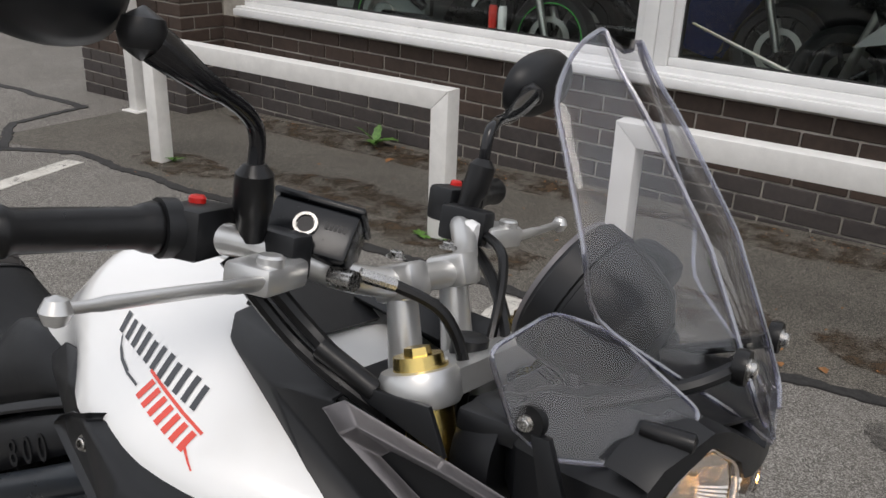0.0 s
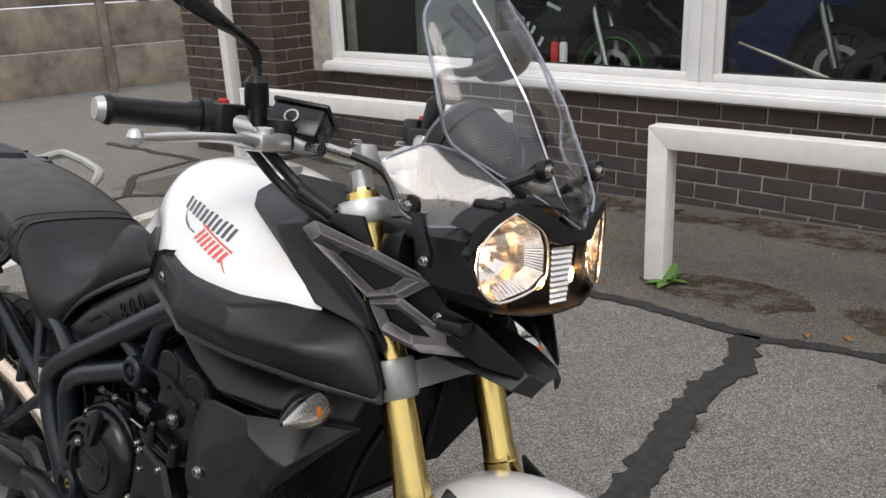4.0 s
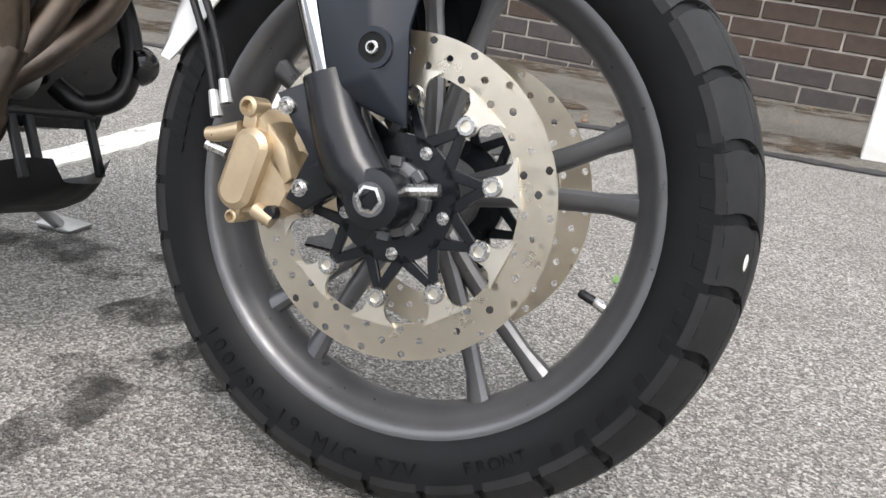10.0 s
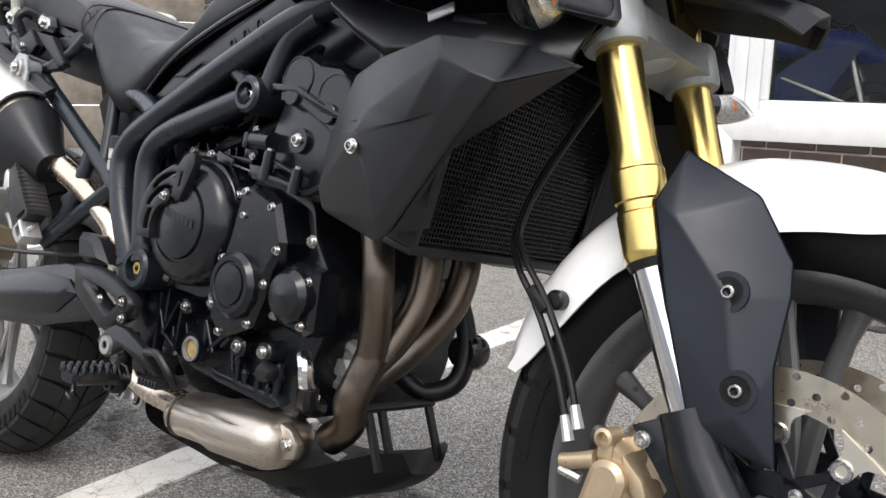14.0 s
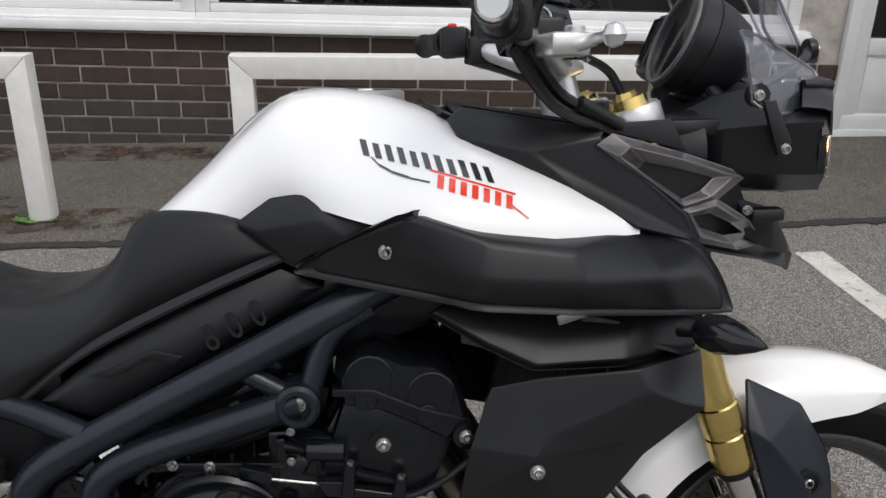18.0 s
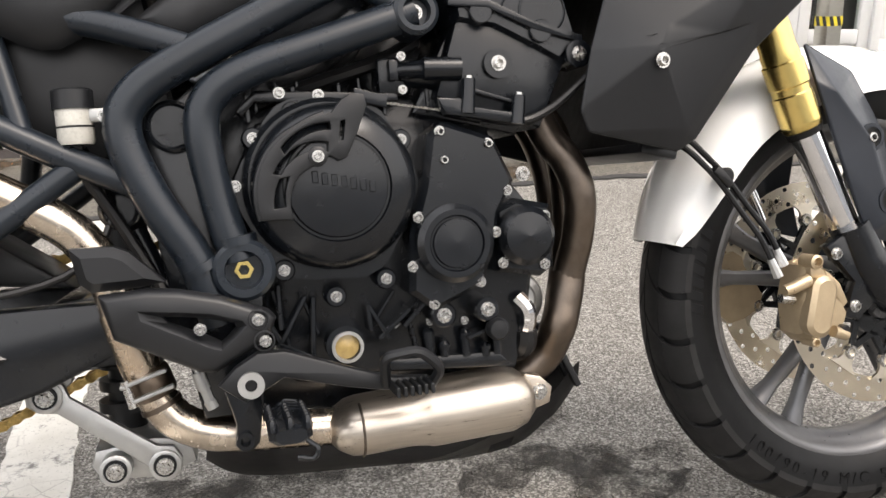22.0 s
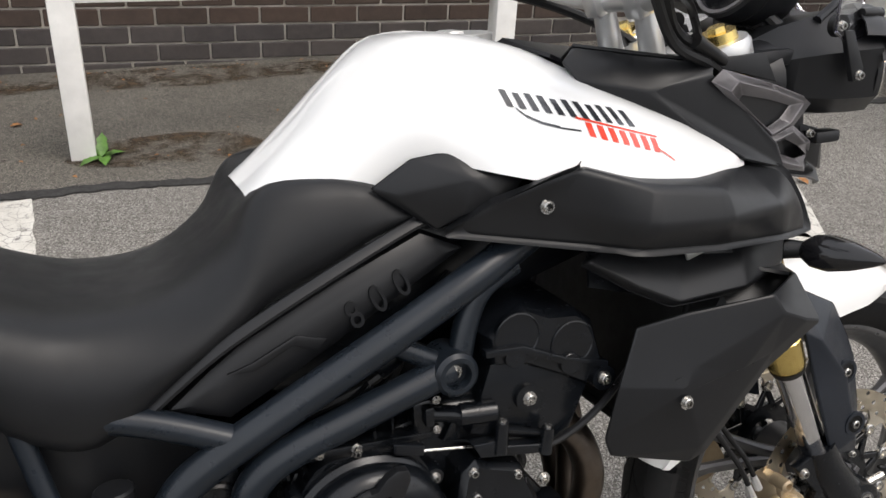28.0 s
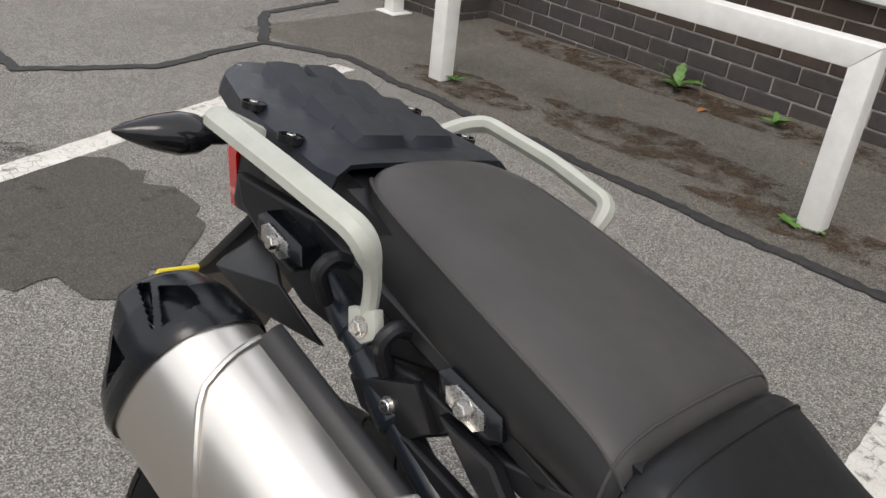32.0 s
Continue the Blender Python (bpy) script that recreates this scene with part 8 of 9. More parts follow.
def ring_panel(outer, inner, y_edge, y_in, thick):
    """A triangular ring whose inner lip falls inward."""
    bm = bmesh.new()
    n = len(outer)
    o = [bm.verts.new((x, y_edge(x, z), z)) for x, z in outer]
    m_ = [bm.verts.new((x * 0.55 + a * 0.45, y_edge(x, z) - 0.006, z * 0.55 + c * 0.45)) for (x, z), (a, c) in zip(outer, inner)]
    i = [bm.verts.new((x, y_in(x, z), z)) for x, z in inner]
    for k in range(n):
        j = (k + 1) % n
        bm.faces.new((o[k], o[j], m_[j], m_[k]))
        bm.faces.new((m_[k], m_[j], i[j], i[k]))
    bmesh.ops.solidify(bm, geom=bm.faces[:], thickness=-thick)
    bmesh.ops.bevel(bm, geom=[e for e in bm.edges if e.calc_face_angle(0) > 0.2], offset=0.0015, segments=2, profile=0.5, affect="EDGES")
    return bm


def ty_(x, z):
    return -0.153 + max(0.0, x - 1.2) * 0.2 + max(0.0, x - 1.39) * 0.85


def trim_up():
    return ring_panel([(1.201, 0.967), (1.22, 0.979), (1.308, 0.954), (1.394, 0.925), (1.353, 0.898), (1.307, 0.889)], [(1.253, 0.938), (1.261, 0.945), (1.304, 0.936), (1.349, 0.923), (1.332, 0.909), (1.309, 0.901)], ty_, lambda x, z: ty_(x, z) + 0.006, 0.004)


def trim_low():
    return ring_panel([(1.306, 0.891), (1.351, 0.9), (1.398, 0.872), (1.444, 0.832), (1.381, 0.837), (1.328, 0.85)], [(1.324, 0.88), (1.346, 0.882), (1.372, 0.87), (1.391, 0.856), (1.364, 0.855), (1.333, 0.866)], ty_, lambda x, z: ty_(x, z) + 0.006, 0.004)


both("trim_frame", trim_up, M["grey_trim"], None, "graphite satin trim frame", 25)
both("trim_frame", trim_low, M["grey_trim"], None, "graphite satin trim frame", 25)
both("trim_infill", lambda: facets([(x, ty_(x, z) + 0.0085, z) for x, z in ((1.22, 0.965), (1.38, 0.925), (1.43, 0.84), (1.335, 0.855), (1.3, 0.89))], [(0, 1, 2, 3, 4)], 0.004, 0), M["black"], None)


def beak():
    rows = []
    for x, z, hw in ((1.33, 0.868, 0.1), (1.4, 0.85, 0.085), (1.45, 0.838, 0.07), (1.49, 0.822, 0.052), (1.506, 0.812, 0.03)):
        rows.append([(x - 0.015, -hw, z - 0.022), (x - 0.004, -hw * 0.6, z - 0.004), (x, 0, z + 0.004), (x - 0.004, hw * 0.6, z - 0.004), (x - 0.015, hw, z - 0.022)])
    return grid_panel(rows, 0.004)


part("beak", beak(), M["black"], bike, "black beak below the headlamp", 20)
both("beak_side", lambda: facets([(1.39, -0.095, 0.895), (1.44, -0.085, 0.88), (1.485, -0.04, 0.826), (1.482, -0.045, 0.815), (1.445, -0.075, 0.826), (1.4, -0.092, 0.848)], [(0, 1, 4, 5), (1, 2, 3, 4)], 0.004, 0.002), M["black"], None)
both("fork_shield", lambda: plate([(1.222, 0.98), (1.236, 0.99), (1.29, 0.992), (1.31, 0.956)], -0.13, -0.136, 0.001), M["black"], None, "black inner cowl beside the fork")
both("fork_shield", lambda: plate([(1.288, 0.828), (1.296, 0.886), (1.306, 0.889), (1.328, 0.849), (1.342, 0.84), (1.34, 0.828)], -0.13, -0.136, 0.001), M["black"], None, "black inner cowl beside the fork")

# ---- headlamp ----
LENS = [(-0.047, 0.948), (-0.049, 0.979), (-0.06, 0.999), (-0.082, 1.011), (-0.1, 1.018), (-0.121, 1.003), (-0.137, 0.98), (-0.139, 0.956), (-0.132, 0.93), (-0.111, 0.917), (-0.068, 0.93)]
CENTRE = [(-0.044, 0.972), (-0.03, 0.979), (0.0, 0.981), (0.03, 0.979), (0.044, 0.972), (0.043, 0.935), (0.022, 0.905), (-0.022, 0.905), (-0.043, 0.935)]


def lens_x(y):
    return 1.508 - 1.9 * y * y


def lamp_shell():
    prof = [(-0.0, 1.02), (-0.05, 1.028), (-0.1, 1.03), (-0.148, 0.985), (-0.137, 0.925), (-0.11, 0.904), (-0.06, 0.897), (0.0, 0.896)]
    full = prof + [(-y, z) for y, z in prof[-2:0:-1]]
    rings = []
    for x, k, dz in ((1.33, 0.55, 0.0), (1.36, 0.8, 0.0), (1.41, 0.96, 0.0), (1.455, 1.0, 0.0)):
        rings.append([(x, y * k, 0.953 + (z - 0.953) * k + dz) for y, z in full])
    rings.append([(lens_x(y) - 0.004, y, z) for y, z in full])
    rings.append([(lens_x(y) - 0.005, y * 0.95, 0.953 + (z - 0.953) * 0.95) for y, z in full])
    rings.append([(1.4, y * 0.87, 0.953 + (z - 0.953) * 0.87) for y, z in full])
    return loft(rings)


lamp = part("headlamp", lamp_shell(), M["black"], bike, "twin headlamp with clear lenses, lit", 25)


def lens_panel(prof, lift, step=7):
    """A curved face filling an outline given in (y, z)."""
    c = (sum(p[0] for p in prof) / len(prof), sum(p[1] for p in prof) / len(prof))
    bm = bmesh.new()
    rings = []
    for k in range(4):
        f = 1 - k / 4
        rings.append([bm.verts.new((lens_x(c[0] + (y - c[0]) * f) + lift, c[0] + (y - c[0]) * f, c[1] + (z - c[1]) * f)) for y, z in prof])
    mid = bm.verts.new((lens_x(c[0]) + lift, *c))
    n_ = len(prof)
    for r, s in zip(rings, rings[1:]):
        for j in range(n_):
            bm.faces.new((r[j], r[(j + 1) % n_], s[(j + 1) % n_], s[j]))
    for j in range(n_):
        bm.faces.new((rings[-1][j], rings[-1][(j + 1) % n_], mid))
    return bm


def swell(prof, f, dx, dz=0.0):
    """An outline scaled by f about its middle and set back by dx from the lens."""
    cy, cz = sum(p[0] for p in prof) / len(prof), sum(p[1] for p in prof) / len(prof) + dz
    return [Vector((lens_x(y) * min(f, 1) + lens_x(cy) * (1 - min(f, 1)) + dx, cy + (y - cy) * f, cz + (z - cz) * f)) for y, z in prof]


def finer(prof, n):
    return [tuple(Vector(p).lerp(Vector(q), k / n)) for p, q in zip(prof, prof[1:] + prof[:1]) for k in range(n)]


for s in (1, -1):
    prof = [(y * s, z) for y, z in LENS]
    bm = lens_panel(prof, 0.004)
    bmesh.ops.solidify(bm, geom=bm.faces[:], thickness=0.002)
    ls = part("lamp_lens", bm, M["plastic_clear"], lamp, "clear headlamp lens", 50)
    ls.visible_shadow = False
    ring = swell(prof, 1.0, 0.003)
    part("lens_rim", tube(spline(ring, 3, True) + [ring[0]], 0.0017, 6), M["lamp_reflector"], lamp)
    part("lamp_bezel", loft([swell(prof, f_, d_) for f_, d_ in ((1.0, -0.001), (1.1, -0.002), (1.13, -0.012))], caps=False), M["black"], lamp)
    fine = finer(prof, 2)
    cup = []
    for k, (f_, d_) in enumerate(((0.985, -0.002), (0.9, -0.02), (0.72, -0.038), (0.5, -0.05), (0.24, -0.056), (0.1, -0.056))):
        ring = swell(fine, f_, d_)
        cup.append([v + Vector((0.004 * (j % 2) * (1 if k in (1, 3) else -1) * (0 < k < 4), 0, 0)) for j, v in enumerate(ring)])
    part("reflector", loft(cup, caps=False), M["lamp_reflector"], lamp, "faceted mirrored lamp bowl", 5)
    band = finer([(y * s, z) for y, z in (LENS[3], LENS[2], LENS[1], LENS[0], LENS[10], LENS[9])], 16)[:80]
    cy, cz = sum(p[0] for p in prof) / len(prof), sum(p[1] for p in prof) / len(prof)
    rows = []
    for j, (y, z) in enumerate(band):
        wob = 0.0009 * (j % 2)
        rows.append([(lens_x(y) + d_ - wob, cy + (y - cy) * f_, cz + (z - cz) * f_) for f_, d_ in ((0.985, -0.002), (0.86, -0.009), (0.7, -0.02))])
    part("ribbed_band", grid_panel(rows, 0), M["lamp_reflector"], lamp, "finely ribbed mirrored band", 5)
    part("bulb", lathe([(0.001, 1.426), (0.0075, 1.43), (0.0085, 1.45), (0.006, 1.459), (0.001, 1.461)], 16, "x", (0, -0.104 * s, 0.966)), M["bulb"], lamp, "lit warm bulb")
bm = lens_panel(CENTRE, 0.003)
bmesh.ops.solidify(bm, geom=bm.faces[:], thickness=0.002)
part("lamp_lens", bm, M["plastic_clear"], lamp, "clear centre lens", 50).visible_shadow = False
part("lamp_mask", box(1.462, 1.468, -0.056, 0.056, 0.895, 0.985, 0.001, 1), M["black"], lamp)
rows = []
for i in range(41):
    z = 0.908 + 0.068 * i / 40
    hw = 0.017 + 0.006 * i / 40
    rows.append([(1.496 + 0.0016 * (abs((i % 4) - 2) / 2) + 0.0014 * (abs((j % 4) - 2) / 2), hw * (j / 24 - 1), z) for j in range(49)])
part("centre_lens", grid_panel(rows, 0.002), M["lamp_reflector"], lamp, "clear fluted centre lens", 5)
for s in (-1, 1):
    part("side_lamp", lathe([(0.001, 1.478), (0.007, 1.48), (0.0075, 1.488), (0.001, 1.493)], 12, "x", (0, s * 0.033, 0.938)), M["bulb"], lamp, "lit side lamp")
    part("side_bowl", lathe([(0.004, 1.47), (0.011, 1.476), (0.014, 1.488)], 16, "x", (0, s * 0.033, 0.938), caps=False), M["lamp_reflector"], lamp)
both("lamp_bracket", lambda: plate([(1.386, 1.01), (1.4, 1.01), (1.42, 0.966), (1.418, 0.95), (1.405, 0.95)], -0.158, -0.15, 0.001), M["black"], lamp)
both("lamp_foot", lambda: box(1.4, 1.44, -0.115, -0.09, 0.868, 0.884, 0.004), M["black"], lamp)
bolts(lamp, "m", -0.158, [(1.413, 0.957)])
bolts(bike, "m", -0.105, [(1.397, 0.882)])
part("lamp_adjuster", tube([(1.45, -0.12, 1.026), (1.465, -0.119, 1.025), (1.485, -0.115, 1.024), (1.487, -0.115, 1.024)], [0.006, 0.0075, 0.0075, 0.004], 16), M["hose"], lamp)
def brow():
    half = [(0.15, 0.998, 0.97), (0.14, 1.012, 0.99), (0.122, 1.022, 1.006), (0.1, 1.033, 1.021), (0.082, 1.031, 1.0135), (0.058, 1.021, 1.001), (0.046, 1.017, 0.985), (0.028, 1.009, 0.982), (0.0, 0.997, 0.983)]
    line = [(-y, a, b) for y, a, b in half] + half[-2::-1]
    rows = []
    for y, a, b in line:
        x = lens_x(y) + 0.005
        rows.append([(x - 0.034, y * 0.97, a + 0.004), (x - 0.012, y, a + 0.002), (x, y, a - 0.002), (x + 0.001, y, b), (x - 0.012, y, b - 0.001)])
    return grid_panel(rows, 0.002)


part("lamp_brow", brow(), M["black"], lamp, "", 25)
part("lamp_rear", join(lathe([(0.04, 1.3), (0.045, 1.31), (0.05, 1.34)], 20, "x", (0, -0.07, 0.95)), lathe([(0.04, 1.3), (0.045, 1.31), (0.05, 1.34)], 20, "x", (0, 0.07, 0.95)), box(1.3, 1.36, -0.11, 0.11, 0.97, 0.99, 0.005)), M["black"], lamp)

# ---- windscreen ----
def screen_bm():
    lv = [(1.0, 0.006, 0.003, 1.516, 1.518, 1.519), (1.03, 0.05, 0.036, 1.49, 1.508, 1.504), (1.06, 0.09, 0.042, 1.445, 1.494, 1.486), (1.09, 0.122, 0.042, 1.403, 1.479, 1.472), (1.13, 0.133, 0.043, 1.392, 1.458, 1.452), (1.15, 0.131, 0.044, 1.384, 1.447, 1.441), (1.2, 0.123, 0.044, 1.36, 1.41, 1.402), (1.235, 0.116, 0.044, 1.344, 1.383, 1.375), (1.262, 0.094, 0.043, 1.338, 1.36, 1.353), (1.28, 0.066, 0.042, 1.335, 1.348, 1.345), (1.291, 0.046, 0.041, 1.338, 1.341, 1.343)]
    rows = []
    for z, hw, hr, xe, xr, xc in lv:
        top = -0.011 if z > 1.28 else 0
        half = [(xe, hw, z), ((xe * 0.55 + xr * 0.45), (hw * 0.6 + hr * 0.4), z + 0.001), (xr - 0.003, hr * 1.12, z), (xr, hr, z), (xr - 0.004, hr * 0.8, z), (xc, hr * 0.4, z + top * 0.7), (xc, 0, z + top)]
        rows.append([(x, 0.008 - y, q) for x, y, q in half] + [(x, 0.008 + y, q) for x, y, q in half[-2::-1]])
    cols = [spline([r[j] for r in rows], 3) for j in range(len(rows[0]))]
    return [[c[i] for c in cols] for i in range(len(cols[0]))]


srows = screen_bm()
scr = part("windscreen", loft([list(map(Vector, r)) + [Vector(p) - Vector((0.003, 0, 0.001)) for p in r[::-1]] for r in srows]), M["screen"], bike, "tall clear plastic windscreen with moulded ridges", 60)
scr.visible_shadow = False
edge = [r[0] for r in srows] + srows[-1] + [r[-1] for r in srows[::-1]]
eb = part("screen_edge", tube(edge, 0.0021, 6), M["screen_edge"], scr, "polished screen edge")
eb.visible_shadow = False
for j in (3, len(srows[0]) - 4):
    part("moulded_ridge", tube([Vector(r[j]) + Vector((0.0005, 0, 0)) for r in srows[2:]], 0.0022, 6), M["screen_edge"], scr, "moulded ridge").visible_shadow = False
for s in (-1, 1):
    part("screen_grommet", lathe([(0.013, -0.006), (0.014, 0.0), (0.013, 0.004)], 18, "x", (1.494, 0.008 + s * 0.059, 1.067)), M["hose"], scr)
    shared("bolt", bolt_mesh["l"], scr, pose(1.498, 0.008 + s * 0.059, 1.067, 0, 0, 90))
def deflector():
    return facets([(1.355, -0.178, 1.066), (1.372, -0.12, 1.088), (1.41, -0.1, 1.08), (1.483, -0.092, 1.038), (1.455, -0.125, 1.0), (1.4, -0.15, 0.993), (1.372, -0.158, 1.01), (1.43, -0.128, 1.045)],
                  [(0, 1, 7, 6), (1, 2, 7), (2, 3, 7), (3, 4, 7), (4, 5, 7), (5, 6, 7)], 0.0025, 0)


for o in both("side_deflector", deflector, M["screen"], None, "clear plastic side deflector", 30):
    o.visible_shadow = False
part("deflector_edge", tube(rounded([(1.372, -0.158, 1.01), (1.355, -0.178, 1.066), (1.372, -0.12, 1.088), (1.41, -0.1, 1.08), (1.483, -0.092, 1.038), (1.455, -0.125, 1.0), (1.4, -0.15, 0.993), (1.372, -0.158, 1.01)], 0.012), 0.0019, 6), M["screen_edge"], bike).visible_shadow = False
for s in (-1, 1):
    part("deflector_grommet", lathe([(0.013, -0.004), (0.0135, 0.004)], 18, "y", (1.381, s * 0.152, 1.016)), M["hose"], bike)
bolts(bike, "m", -0.156, [(1.381, 1.016)])
both("screen_bracket", lambda: tube(spline([(1.4, -0.1, 1.02), (1.465, -0.08, 1.05), (1.49, -0.053, 1.066)]), 0.006, 8), M["black"])

# ---- instruments ----
POD = pose(1.35, -0.02, 1.08, 0, -66, 0)
dash = part("instrument_pod", moved(lathe([(0.03, -0.075), (0.05, -0.06), (0.06, -0.03), (0.062, -0.012), (0.0605, -0.011), (0.0605, -0.008), (0.0635, -0.007), (0.064, 0.012), (0.06, 0.016)], 36, "z"), POD), M["black"], bike, "black instrument pod with a round tachometer")
part("tachometer", moved(lathe([(0.057, 0.0165), (0.056, 0.017), (0, 0.017)], 32, "z"), POD), M["gloss"], dash)
part("dial_ring", moved(lathe([(0.0605, 0.016), (0.0605, 0.02), (0.056, 0.02), (0.056, 0.0165)], 32, "z", caps=False), POD), M["grey_trim"], dash)
for k in range(7):
    part("pod_rib", moved(box(-0.064, -0.0625, -0.03 + k * 0.009, -0.027 + k * 0.009, -0.05, -0.014, 0.0006, 1), POD), M["gloss"], dash)
part("display_housing", moved(box(-0.045, 0.045, 0.03, 0.13, -0.04, 0.012, 0.014), POD), M["black"], dash)
part("display", moved(box(-0.034, 0.034, 0.062, 0.118, 0.011, 0.0145, 0.002), POD), M["gloss"], dash, "dark display")
part("pod_back", join(box(1.36, 1.41, -0.05, 0.05, 1.0, 1.04, 0.01), tube([(1.36, -0.04, 1.04), (1.39, -0.08, 0.99)], 0.008, 8)), M["black"], dash)

# ---- handlebar and controls ----
BAR = Matrix.Translation((-0.016, 0.004, -0.008))
hb_pts = [(1.075, -0.345, 1.107), (1.1, -0.24, 1.106), (1.14, -0.16, 1.092), (1.185, -0.1, 1.07), (1.203, -0.05, 1.062), (1.205, 0, 1.062), (1.203, 0.05, 1.062), (1.185, 0.1, 1.07), (1.14, 0.16, 1.092), (1.1, 0.24, 1.106), (1.075, 0.345, 1.107)]
bar = part("handlebar", tube(spline(hb_pts, 5), 0.0135, 16), M["alloy"], bike, "silver tapered handlebar with black controls")
bar.matrix_local = BAR
for s in (-1, 1):
    part("bar_clamp", join(tube([(1.222, s * 0.045, 0.985), (1.207, s * 0.045, 1.05)], [0.017, 0.0145], 16), moved(box(-0.023, 0.023, -0.016, 0.016, -0.016, 0.018, 0.006), pose(1.205, s * 0.045, 1.062, 0, -20, 0))), M["alloy"], bar)
    shared("bolt", bolt_mesh["h"], bar, pose(1.195, s * 0.045, 1.083, -90, 0, 0))
    g0, g1 = Vector((1.074, s * 0.352, 1.107)), Vector((1.098, s * 0.235, 1.106))
    gr = part("grip", tube([g0.lerp(g1, t) for t in (0, 0.04, 0.06, 0.1, 0.85, 0.9, 0.97, 1)], [0.017, 0.019, 0.019, 0.0165, 0.0165, 0.019, 0.021, 0.02], 20), M["hose"], bar, "black rubber grip")
    part("bar_end", tube([g0 + (g0 - g1) * 0.0, g0 + (g0 - g1) * 0.08], [0.016, 0.013], 16), M["alloy"], bar)
    sw_ = part("switch_block", moved(box(-0.02, 0.02, -0.032, 0.025, -0.022, 0.02, 0.006), pose(1.108, s * 0.2, 1.105, 0, 0, s * -14)), M["black"], bar, "black switch block")
    part("twist_housing", tube([(1.1, s * 0.235, 1.106), (1.104, s * 0.222, 1.106)], 0.024, 18), M["black"], sw_)
    part("kill_button", lathe([(0.007, 0), (0.007, 0.005), (0.005, 0.007)], 14, "z", (1.103, s * 0.2, 1.124)), M["red_dot"], sw_, "red button")
    bt = part("mirror_boot", tube([(1.137, s * 0.172, 1.1), (1.14, s * 0.175, 1.12), (1.142, s * 0.178, 1.128), (1.145, s * 0.182, 1.155), (1.145, s * 0.183, 1.163)], [0.012, 0.0135, 0.016, 0.0155, 0.009], 14), M["hose"], bar)
    mr = part("mirror", tube(spline([(1.145, s * 0.183, 1.15), (1.146, s * 0.184, 1.185), (1.149, s * 0.205, 1.205), (1.15, s * 0.245, 1.222), (1.142, s * 0.285, 1.245)], 5), [0.0068] * 14 + [0.0085, 0.0095, 0.0105, 0.012, 0.013, 0.014, 0.014], 14), M["gloss"], bike, "black handlebar mirror")
    mr.matrix_local = BAR
    if s > 0:
        mr.data = mesh_of("mirror", tube(spline([(1.145, 0.183, 1.15), (1.146, 0.184, 1.19), (1.14, 0.21, 1.205), (1.11, 0.3, 1.212), (1.075, 0.42, 1.24)], 5), [0.0068] * 14 + [0.0085, 0.0095, 0.0105, 0.012, 0.013, 0.014, 0.014], 14), M["gloss"])
    c, u, v, nrm = Vector((1.115, -0.36, 1.285) if s < 0 else (1.05, 0.49, 1.258)), Vector((0.1, s * 0.95, 0.25)).normalized(), Vector((0.15, -s * 0.25, 0.95)).normalized(), Vector((-0.97, s * 0.1, 0.2)).normalized()
    rings = []
    for k, d_ in ((1.0, -0.012), (1.02, -0.008), (1.0, 0.0), (0.93, 0.012), (0.75, 0.022), (0.4, 0.029), (0.05, 0.03)):
        rings.append([c - nrm * d_ + u * (0.078 * k * math.copysign(abs(math.cos(a)) ** 0.85, math.cos(a))) + v * (0.047 * k * math.copysign(abs(math.sin(a)) ** 0.85, math.sin(a))) for a in (2 * math.pi * j / 32 for j in range(32))])
    part("mirror_shell", loft(rings, caps=False), M["black"], mr, "black oval mirror shell")
    part("mirror_glass", loft([[p + nrm * 0.0 for p in rings[0]], [c + nrm * 0.011 + (p - c - nrm * 0.012) * 0.02 for p in rings[0]]]), M["mirror"], mr, "mirror glass")
    part("mirror_ball", lathe([(0.001, -0.018), (0.014, -0.01), (0.017, 0), (0.014, 0.01), (0.001, 0.018)], 16, "z", (1.14, s * 0.292, 1.25) if s < 0 else (1.075, 0.42, 1.24)), M["hose"], mr)
# front brake lever and master cylinder on the right, clutch lever on the left
for s in (-1, 1):
    lv = part("lever", tube(spline([(1.185, s * 0.205, 1.078), (1.192, s * 0.25, 1.083), (1.186, s * 0.3, 1.083), (1.174, s * 0.345, 1.08), (1.171, s * 0.363, 1.079)], 5), [0.0085] * 5 + [0.0072] * 10 + [0.0058] * 6, 12, flat=0.62), M["alloy"], bar, "silver alloy hand lever")
    part("lever_ball", lathe([(0.001, -0.0105), (0.007, -0.008), (0.0105, 0), (0.007, 0.008), (0.001, 0.0105)], 16, "z", (1.171, s * 0.367, 1.079)), M["alloy"], lv)
    part("lever_pivot", join(moved(box(-0.022, 0.022, -0.03, 0.03, -0.012, 0.012, 0.006), pose(1.17, s * 0.185, 1.08, 0, 0, s * -10)), lathe([(0.011, 1.09), (0.011, 1.097), (0.009, 1.099)], 16, "z", (1.182, s * 0.195, 0))), M["alloy"], lv)
    part("lever_clamp", moved(box(-0.03, 0.03, -0.013, 0.013, -0.02, 0.02, 0.005), pose(1.15, s * 0.155, 1.09)), M["black"], bar)
mu, mv = Vector((0.073, 0.031, -0.009)).normalized(), -Vector((0.02, -0.02, -0.04))
mw = mv.cross(mu).normalized()
mv = mu.cross(mw).normalized()
MC = Matrix.Translation(Vector((1.166, -0.134, 1.114)) + mw * 0.026) @ Matrix((mu, mw, mv)).transposed().to_4x4()
mc = part("master_cylinder", moved(box(-0.038, 0.038, -0.025, 0.025, -0.023, 0.021, 0.004), MC), M["engine"], bar, "black square brake reservoir with a round sight glass")
